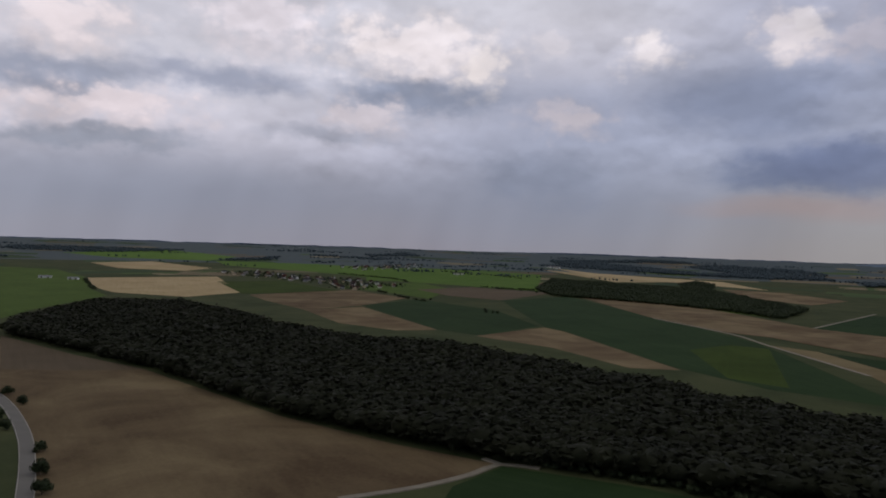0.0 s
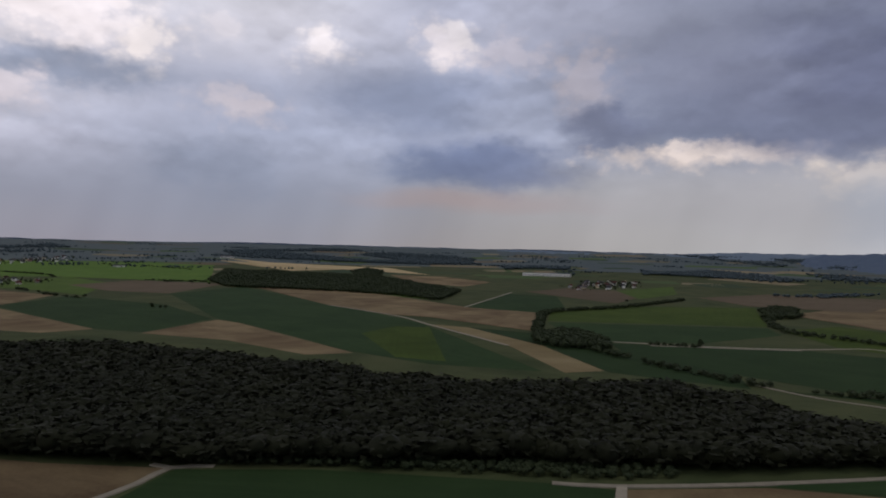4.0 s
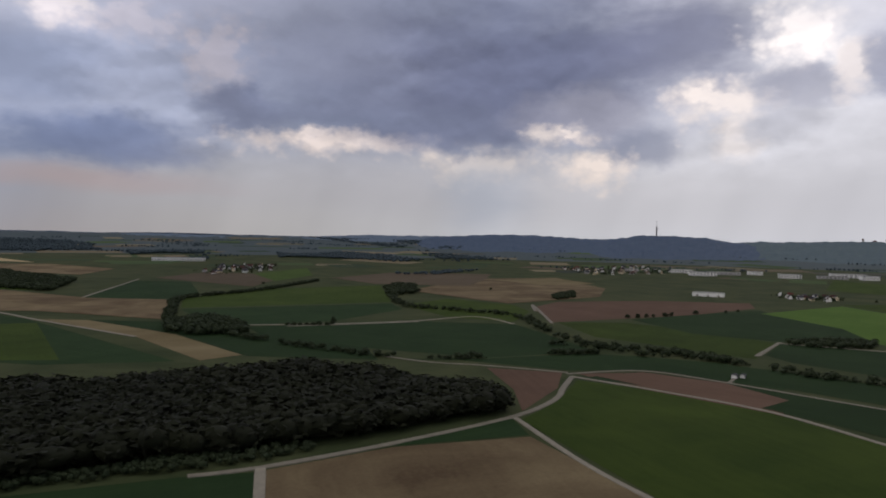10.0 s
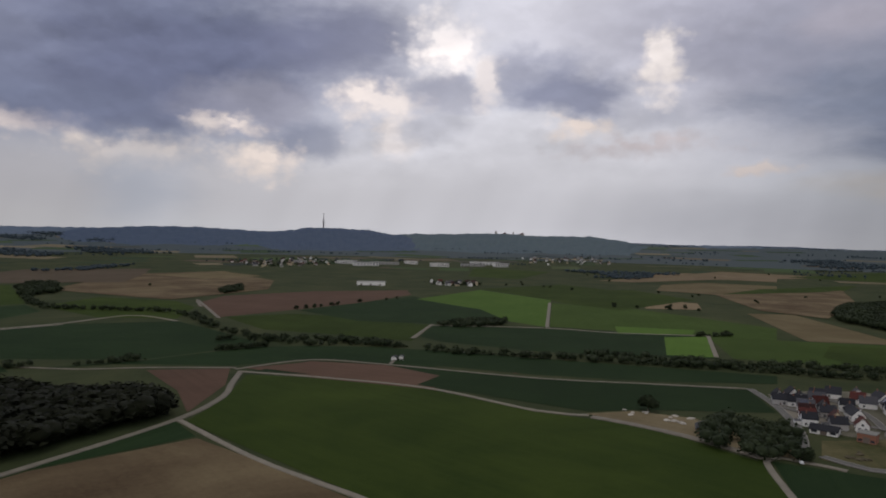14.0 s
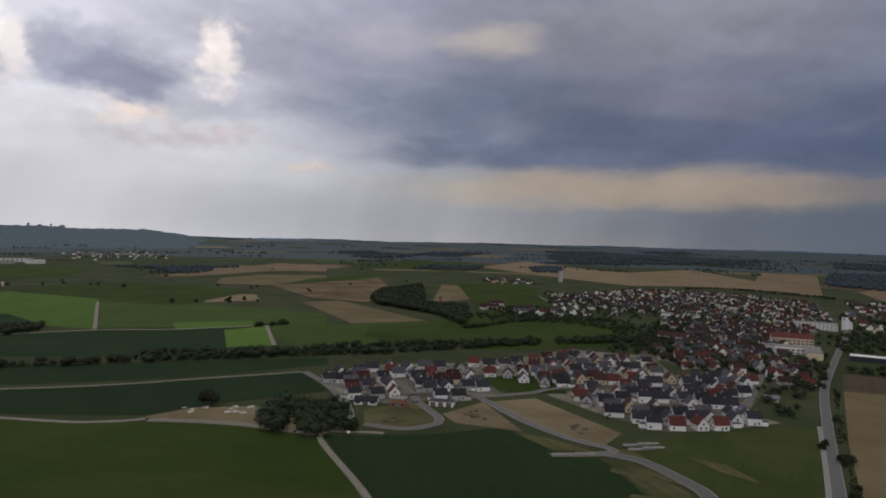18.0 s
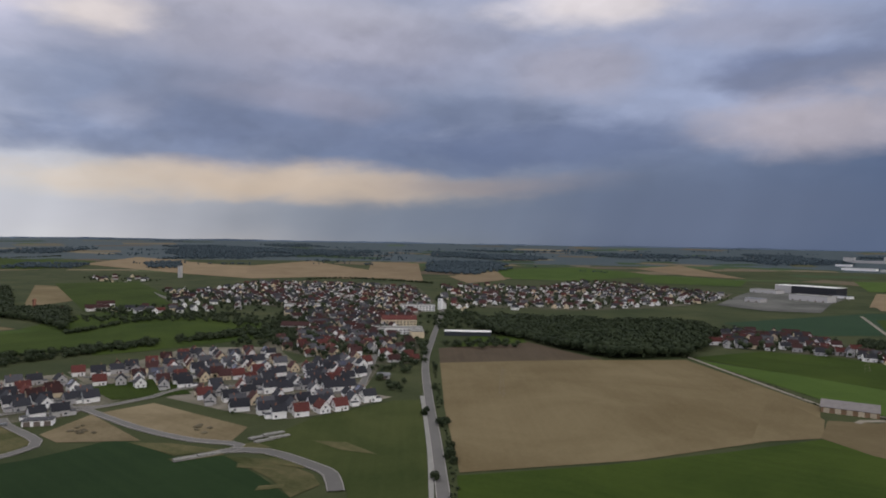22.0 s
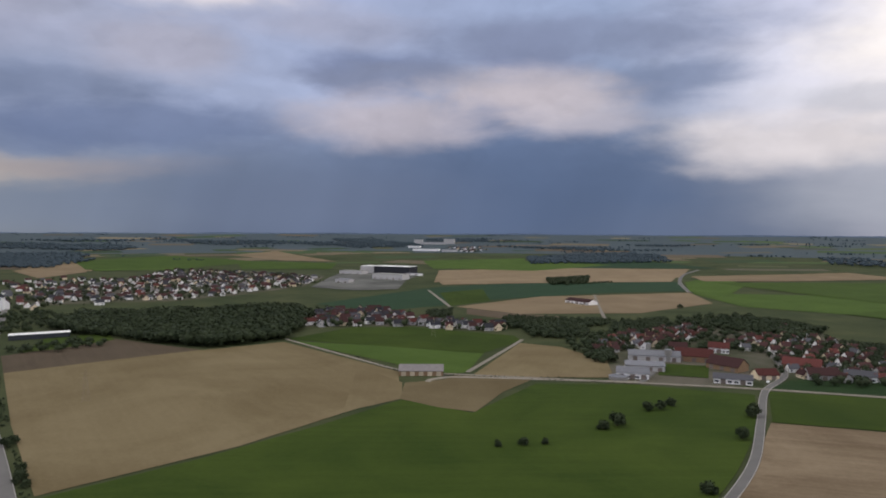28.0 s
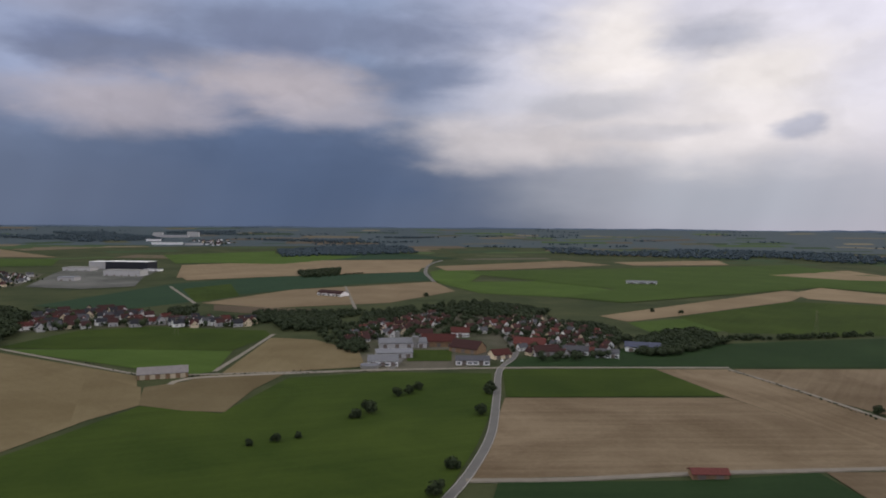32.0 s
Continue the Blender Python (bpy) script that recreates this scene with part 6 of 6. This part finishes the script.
BOARD_PALE = plain("pale_doors", (0.50, 0.42, 0.30), 0.85, 0.15, 0.5)
BARN_ROOF = plain("weathered_sheet", (0.17, 0.155, 0.15), 0.7, 0.2, 0.4)
hall("field_barn", WOOD, BARN_ROOF, 223, -535, 21, 36.0, 14.0, 4.2, 8.2, "weathered wooden field barn with a grey sheet roof", 5, 0, "barn", BOARD_PALE)
hall("field_shed", WOOD, RED, -123, -332, 0, 17.2, 6.9, 2.8, 4.4, "small wooden shed with a bright red roof", 2, 0, "shed")
hall("farm_shed", WHITE, METAL, 58, -590, 4, 25.3, 14.9, 4.8, 8.5, "white farm shed with a grey roof", 3, 4, "barn")
hall("machine_shed", GREYW, METAL, 52, -626, 10, 32.2, 17.2, 5.2, 7.5, "open machine shed with a grey metal roof", 4, 0, "barn")
hall("cattle_shed", GREYW, METAL, 48, -679, 8, 46.0, 18.4, 5.2, 8.6, "long cattle shed with a bluish metal roof", 4, 0, "barn")
hall("farm_barn", WOOD, RED, 13, -688, 2, 33, 17, 5.4, 11.4, "large farm barn with a red tiled roof", 3, 0, "barn")
hall("farm_barn", WOOD, BROWN_TILE, -15, -655, -32, 30, 17.0, 4.8, 11.0, "big old barn with a brown tiled roof", 3, 0, "barn")
hall("farm_shed", CREAM, RED, -43, -626, 25, 17.2, 12.6, 4.0, 8.0, "low farm shed with a red roof", 2, 0, "barn")
hall("farmhouse", WHITE, GREY_TILE, -18, -598, 0, 28.7, 11.5, 4.1, 7.1, "long white farm building with a grey roof", 2, 6, "house")
hall("farm_barn", GREYW, BROWN_TILE, -86, -640, 14, 24, 13, 4.8, 9.6, "farm barn with a dark red-brown roof", 3, 0, "barn")
hall("farm_barn", WOOD, RED, -76, -678, -12, 30, 14, 5.2, 10.2, "long barn with a dark red-brown roof", 3, 0, "barn")
hall("farmhouse", WHITE, BROWN_TILE, 29, -731, 6, 17, 10.5, 5.4, 9.8, "white farmhouse with a brown tiled roof", 1, 6, "house")
hall("farmhouse", WHITE, RED, -9, -744, 0, 19, 11, 5.4, 10, "white farmhouse with a red tiled roof", 1, 6, "house")
hall("solar_barn", WHITE, SOLAR, -182, -667, -14, 32.2, 17.2, 5.2, 8.6, "barn roofed with dark blue solar panels", 3, 0, "barn")
hall("workshop", WHITE, GREY_TILE, -141, -635, -8, 20.7, 12.6, 4.6, 7.5, "white workshop with a grey roof", 2, 3)
hall("workshop", WHITE, GREY_TILE, -115, -648, -10, 23.0, 13.8, 4.6, 8.0, "white low workshop building", 2, 3)
hall("sports_hall", GLASS, WHITE, 681, -554, 51, 58.0, 14.0, 5.2, 5.2, "long low hall with a dark glazed front and white roof", 0, 0)
hall("school", WHITE, CONCRETE, 741, -489, 60, 59.8, 18.4, 8.0, 8.0, "white flat-roofed school wing", 1, 12)
hall("school", CREAM, RED, 791, -523, 62, 46.0, 18.4, 11.5, 16.1, "cream school building with a reddish roof", 1, 10)
hall("school", CREAM, CONCRETE, 707, -494, 150, 29.9, 16.1, 7.5, 7.5, "cream flat-roofed school wing", 1, 7)
hall("town_hall", WHITE, CONCRETE, 959, -671, 55, 57.5, 17.2, 10.3, 10.3, "white flat-roofed town building", 1, 11)
hall("town_hall", WHITE, BROWN_TILE, 839, -395, 50, 36.0, 14.0, 5.5, 10.0, "long building with a bright red roof", 2, 8)
hall("factory", GREYW, CONCRETE, 721, -1535, -5, 84, 34, 13, 13, "pale grey factory hall with a flat pale roof", 5, 0)
hall("factory", SLATE, WHITE, 804, -1743, -5, 110, 46, 20, 20, "dark clad factory hall with a white flat roof", 0, 0)
hall("factory", GREYW, WHITE, 876, -1752, -5, 60, 40, 19, 19, "grey factory hall with a white flat roof", 2, 0)
hall("factory", GREYW, CONCRETE, 899, -1680, -5, 70, 34, 9, 9, "low grey factory hall on a concrete yard", 3, 0)
hall("factory", GREYW, METAL, 770, -1395, -5, 36, 22, 8, 8, "small pale grey hall on a concrete yard", 2, 0)
hall("factory", WHITE, METAL, 726, -1691, -5, 40, 18, 5, 5, "long low white shed beside a factory", 2, 0)
hall("factory", GREYW, CONCRETE, 1480, -3505, 10, 46, 30, 22, 22, "tall pale grey factory block far off", 0, 0)
hall("factory", GREYW, CONCRETE, 1326, -3569, 10, 56, 32, 26, 26, "tall pale grey factory block far off", 0, 0)
hall("factory", GREYW, METAL, 1386, -3489, 10, 130, 40, 11, 11, "long low pale grey factory hall far off", 0, 0)
hall("warehouse", WHITE, CONCRETE, 1213, -2965, 10, 120, 40, 9, 9, "low pale warehouse on the far plain", 0, 0)
hall("warehouse", GREYW, METAL, 1098, -2962, 10, 70, 30, 8, 8, "low grey warehouse on the far plain", 0, 0)
hall("warehouse", WHITE, METAL, 1366, -3185, 10, 60, 30, 8, 8, "low white warehouse on the far plain", 0, 0)
hall("warehouse", WHITE, CONCRETE, 1357, 911, -60, 64.4, 29.9, 8.0, 8.0, "white flat warehouse between the fields", 3, 0)
hall("glasshouse", WHITE, METAL, 670, 2567, -14, 178.2, 46.0, 9.2, 9.2, "pale glasshouse in the distance", 0, 20)
for i in range(9):
    s = i / 8
    px, py = 1980 + 450 * s, 1590 - 590 * s
    hall("warehouse", WHITE if i % 3 else GREYW, CONCRETE if i % 2 else SLATE, px + 60 * math.sin(i * 2.1), py + 50 * math.cos(i * 1.7), -55 + 6 * math.sin(i), 50 + 55 * ((i * 5) % 4) / 3, 34, 9 + (i % 3) * 2, 9 + (i % 3) * 2, "long pale warehouse in the valley", 0, 8)
hall("field_hut", WHITE, GREY_TILE, 565, 351, 20, 5.8, 4.6, 3.0, 4.1, "small white hut by the field track", 1, 1, "hut")
hall("field_hut", WHITE, GREY_TILE, 573, 348, 20, 4.6, 4.0, 2.8, 3.7, "small white hut by the field track", 1, 1, "hut")
hall("garage_block", WHITE, GREY_TILE, 499, -62, 70, 17.2, 8.0, 3.4, 3.4, "white flat garage block on the building site", 3, 0, "garage")
hall("garden_house", GREYW, METAL, 508, -321, 60, 10.3, 6.9, 3.2, 4.8, "grey garden house in a meadow", 1, 1, "shed")
hall("riding_stable", WHITE, BROWN_TILE, 197, -1154, -35, 52.9, 20.7, 4.6, 8.6, "low stable building with a brown roof", 3, 5, "barn")
for x, y, l in ((1200, -228, 34), (1260, -252, 27), (1182, -168, 25)):
    hall("farmhouse", WHITE, BROWN_TILE, x, y, 80, l, 12, 5, 9, "white farm building by the meadows", 1, 4, "house")


def tower(name, x, y, wide, high, cap, wall, roofing, words):
    root = new(name)
    root.matrix_basis = pose(x, y, lie_xy(x, y), 0, 0, 30)
    bm = bmesh.new()
    box(bm, -wide / 2, -wide / 2, -0.5, wide / 2, wide / 2, high)
    part("shaft", bm, wall, root)
    bm = bmesh.new()
    bmesh.ops.create_cone(bm, cap_ends=True, segments=4, radius1=wide * 0.8, radius2=0.05, depth=cap, matrix=Matrix.Translation((0, 0, high + cap / 2)) @ Matrix.Rotation(radians(45), 4, "Z"))
    part("roof", bm, roofing, root)
    for s in (-1, 1):
        bm = bmesh.new()
        box(bm, -0.8, s * wide / 2 - 0.08, high - 4, 0.8, s * wide / 2 + 0.08, high - 1.5)
        part("window", bm, GLASS, root)
    return tagged(root, words, "tower")


tower("church_tower", 956, -716, 6.5, 19, 5, WHITE, SLATE, "white church tower with a dark pointed roof")
hall("church", WHITE, BROWN_TILE, 974, -734, -37, 27.6, 13.8, 9.2, 16.1, "white church nave with a steep brown roof", 1, 5, "church")
tower("water_tower", 2009, -593, 9, 34, 4, GREYW, SLATE, "grey concrete water tower above the town")
tower("brick_chimney", 1233, -146, 3.5, 18, 0.6, BRICKC, BRICKC, "old red brick chimney among trees")
for az, w, h in ((-66.2, 12, 16), (-66.9, 24, 8), (-67.6, 9, 13), (-68.3, 30, 7)):
    cx, cy = polar(az, 4590)
    c = tower("castle_tower", cx, cy, w, h, 8, GREYW, RED, "far castle building with a red roof on the hill crest")
    c.location.z = EYE + 4600 * math.tan(radians(0.12))


def silo(x, y, r, h, words):
    root = new("silo")
    root.location = (x, y, 0)
    bm = bmesh.new()
    bmesh.ops.create_cone(bm, cap_ends=True, segments=20, radius1=r, radius2=r, depth=h + 0.5, matrix=Matrix.Translation((0, 0, h / 2 - 0.25)))
    part("drum", bm, CONCRETE, root)
    bm = bmesh.new()
    bmesh.ops.create_cone(bm, cap_ends=True, segments=20, radius1=r + 0.2, radius2=0.3, depth=0.8, matrix=Matrix.Translation((0, 0, h + 0.4)))
    part("lid", bm, METAL, root)
    tagged(root, words, "silo")


silo(68, -579, 8, 2.6, "round concrete slurry tank with a flat lid")
silo(35, -674, 3.2, 11, "tall pale concrete silo beside the barn")
silo(55, -705, 2.4, 11, "tall grey silo between farm sheds")


def pylon(x, y, h):
    """A lattice power pylon."""
    root = new("power_pylon")
    root.matrix_basis = pose(x, y, 0, 0, 0, 30)
    steel = plain("weathered_steel", (0.20, 0.17, 0.13), 0.8, 0.1)
    for sx, sy in ((1, 1), (1, -1), (-1, 1), (-1, -1)):
        bm = bmesh.new()
        bar(bm, (sx * 2.2, sy * 2.2, 0), (sx * 0.4, sy * 0.4, h), 0.06)
        part("leg", bm, steel, root)
    for k in range(6):
        u, w = k / 6, (k + 1) / 6
        a, b = 2.2 - 1.8 * u, 2.2 - 1.8 * w
        bm = bmesh.new()
        for s in (-1, 1):
            bar(bm, (-a, s * a, u * h), (b, s * b, w * h), 0.05)
            bar(bm, (s * a, a, u * h), (s * b, -b, w * h), 0.05)
        part("bracing", bm, steel, root)
    for k, w in ((0.78, 5), (0.9, 3.5)):
        bm = bmesh.new()
        bar(bm, (-w, 0, h * k), (w, 0, h * k), 0.08)
        part("crossarm", bm, steel, root)
    tagged(root, "slim lattice power pylon in a field", "pylon", "power pylons")


pylon(401, -361, 22)
pylon(289, -728, 24)
pylon(-410, -790, 26)


def slab_stack(x, y, turn_deg, long, n):
    root = new("slab_stack")
    root.matrix_basis = pose(x, y, 0.4, 0, 0, turn_deg)
    for i in range(n):
        bm = bmesh.new()
        u = (i + 0.5) / n * long - long / 2
        box(bm, u - long / n * 0.46, -1.6, 0, u + long / n * 0.46, 1.6, 0.7 + 0.25 * (i % 3))
        part("slab", bm, CONCRETE, root)
    tagged(root, "row of pale concrete kerbs and slabs on a building site", "slabs")


slab_stack(379, -122, 93, 26, 6)
slab_stack(389, -169, 100, 24, 5)
slab_stack(397, -169, 100, 24, 5)


def heaps(name, mat, x, y, spread, count, size, words):
    """Loose heaps of spoil or rubble."""
    r = random.Random(int(abs(x) + count))
    for _ in range(count):
        bm = bmesh.new()
        bmesh.ops.create_icosphere(bm, subdivisions=2, radius=1.0)
        sx, sy, sz = size * r.uniform(0.6, 1.4), size * r.uniform(0.5, 1.1), size * r.uniform(0.3, 0.55)
        ox = r.random() * 9
        for v in bm.verts:
            k = 1 + 0.35 * noise.noise((v.co.x * 1.7 + ox, v.co.y * 1.7, v.co.z * 1.7))
            v.co = Vector((v.co.x * sx * k, v.co.y * sy * k, max(-0.1, v.co.z * sz * k)))
        ob = part(name, bm, mat, None)
        ob.matrix_world = pose(x + r.uniform(-1, 1) * spread, y + r.uniform(-1, 1) * spread, 0.45, 0, 0, r.uniform(0, 180))
        tagged(ob, words, "heap", name.replace("_", " ") + "s")


SPOIL = plain("dark_spoil", (0.09, 0.075, 0.045), 0.95, 0.3, 0.8)
RUBBLE = plain("pale_rubble", (0.42, 0.39, 0.34), 0.95, 0.25, 0.8)
heaps("soil_mound", SPOIL, 461, -23, 9, 7, 2.2, "low dark mound of spoil on the building plots")
heaps("soil_mound", SPOIL, 469, -77, 12, 8, 2.0, "low dark mound of spoil on sandy ground")
heaps("soil_mound", SPOIL, 433, -144, 10, 6, 2.0, "low dark mound of spoil on sandy ground")
heaps("stone_mound", RUBBLE, 485, 79, 10, 8, 2.4, "pale heap of broken stone in a yard")
heaps("stone_mound", RUBBLE, 486, 108, 9, 5, 2.0, "pale heap of broken stone in a yard")


# ---------------------------------------------------------------- more single things
hall("house_shell", BRICKC, CONCRETE, 498, -31, 75, 10, 9, 5.6, 5.6, "unfinished red brick house shell without a roof", 1, 3, "house")
hall("bungalow", WHITE, RED, 589, -80, 70, 13, 9, 3.2, 6.0, "white bungalow with a bright red roof", 1, 3, "house")
hall("bungalow", WHITE, SLATE, 506, -8, 80, 16, 11, 2.8, 5.2, "low bungalow with a dark hipped roof", 1, 3, "house")
hall("shop_hall", WHITE, CONCRETE, 1095, -528, 60, 60, 22, 6, 6, "flat pale supermarket hall in the town", 2, 9)
hall("shop_hall", WHITE, METAL, 728, -393, 60, 38, 14, 5, 5, "white flat hall beside the school", 2, 6)
hall("yard_shed", WOOD, GREY_TILE, 466, 60, 10, 14, 8, 3.2, 5.0, "old shed among the trees of the yard", 2, 0, "shed")
hall("farm_shed", WHITE, METAL, -1624, 1388, 40, 30, 14, 4, 7, "white farm shed in the meadows", 2, 0, "barn")
hall("farm_shed", WHITE, METAL, -1534, 1396, 40, 26, 14, 4, 7, "white farm shed in the meadows", 2, 0, "barn")
hall("farm_shed", WHITE, GREY_TILE, -861, 2551, 10, 40, 16, 5, 8, "pale farm shed in a far pasture", 2, 0, "barn")
hall("farm_shed", WHITE, GREY_TILE, -640, 3311, 10, 60, 20, 8, 12, "pale farm building on the far rise", 0, 4, "barn")
hall("stable", WHITE, METAL, -387, -1435, -10, 60, 18, 4, 7, "long low stable beside a field track", 3, 6, "barn")


def parked_car(paint, words):
    """A small hatchback, nose along +x."""
    root = new("parked_car")
    bm = bmesh.new()
    prism(bm, [(-2.0, 0.35), (2.05, 0.35), (2.1, 0.75), (1.1, 0.95), (0.5, 1.45), (-1.5, 1.5), (-2.05, 0.95)], -0.85, 0.85)
    for v in bm.verts:
        v.co = Vector((v.co.y, -v.co.x * (0.85 if v.co.z > 1.2 else 1.0), v.co.z))
    part("body", bm, paint, root)
    bm = bmesh.new()
    box(bm, -1.45, -0.74, 1.0, 0.65, 0.74, 1.4)
    part("windows", bm, GLASS, root)
    for sx in (-1.25, 1.3):
        for sy in (-0.8, 0.8):
            bm = bmesh.new()
            bmesh.ops.create_cone(bm, cap_ends=True, segments=14, radius1=0.33, radius2=0.33, depth=0.22, matrix=Matrix.Translation((sx, sy, 0.33)) @ Matrix.Rotation(radians(90), 4, "X"))
            part("wheel", bm, TYRE, root)
    return tagged(root, words, "car", "parked cars")


TYRE = plain("tyre_rubber", (0.02, 0.02, 0.02), 0.9)
CARS = [parked_car(plain("white_paint", (0.75, 0.75, 0.75), 0.3), "small white hatchback parked beside houses"),
        parked_car(plain("grey_paint", (0.16, 0.17, 0.18), 0.3, 0.1, 0.5, 0.4), "dark grey hatchback parked on gravel")]
for i, (x, y, a) in enumerate([(426, 4, 20), (506, -44, 80), (545, -70, 30), (600, -140, 100), (640, -200, 15), (-44, -606, 70), (700, -470, 60), (560, -190, 120)]):
    m = pose(x, y, 0.75, 0, 0, a)
    if i < 2:
        CARS[i].matrix_basis = m
    else:
        copy_thing(CARS[(i // 2) % 2], m)
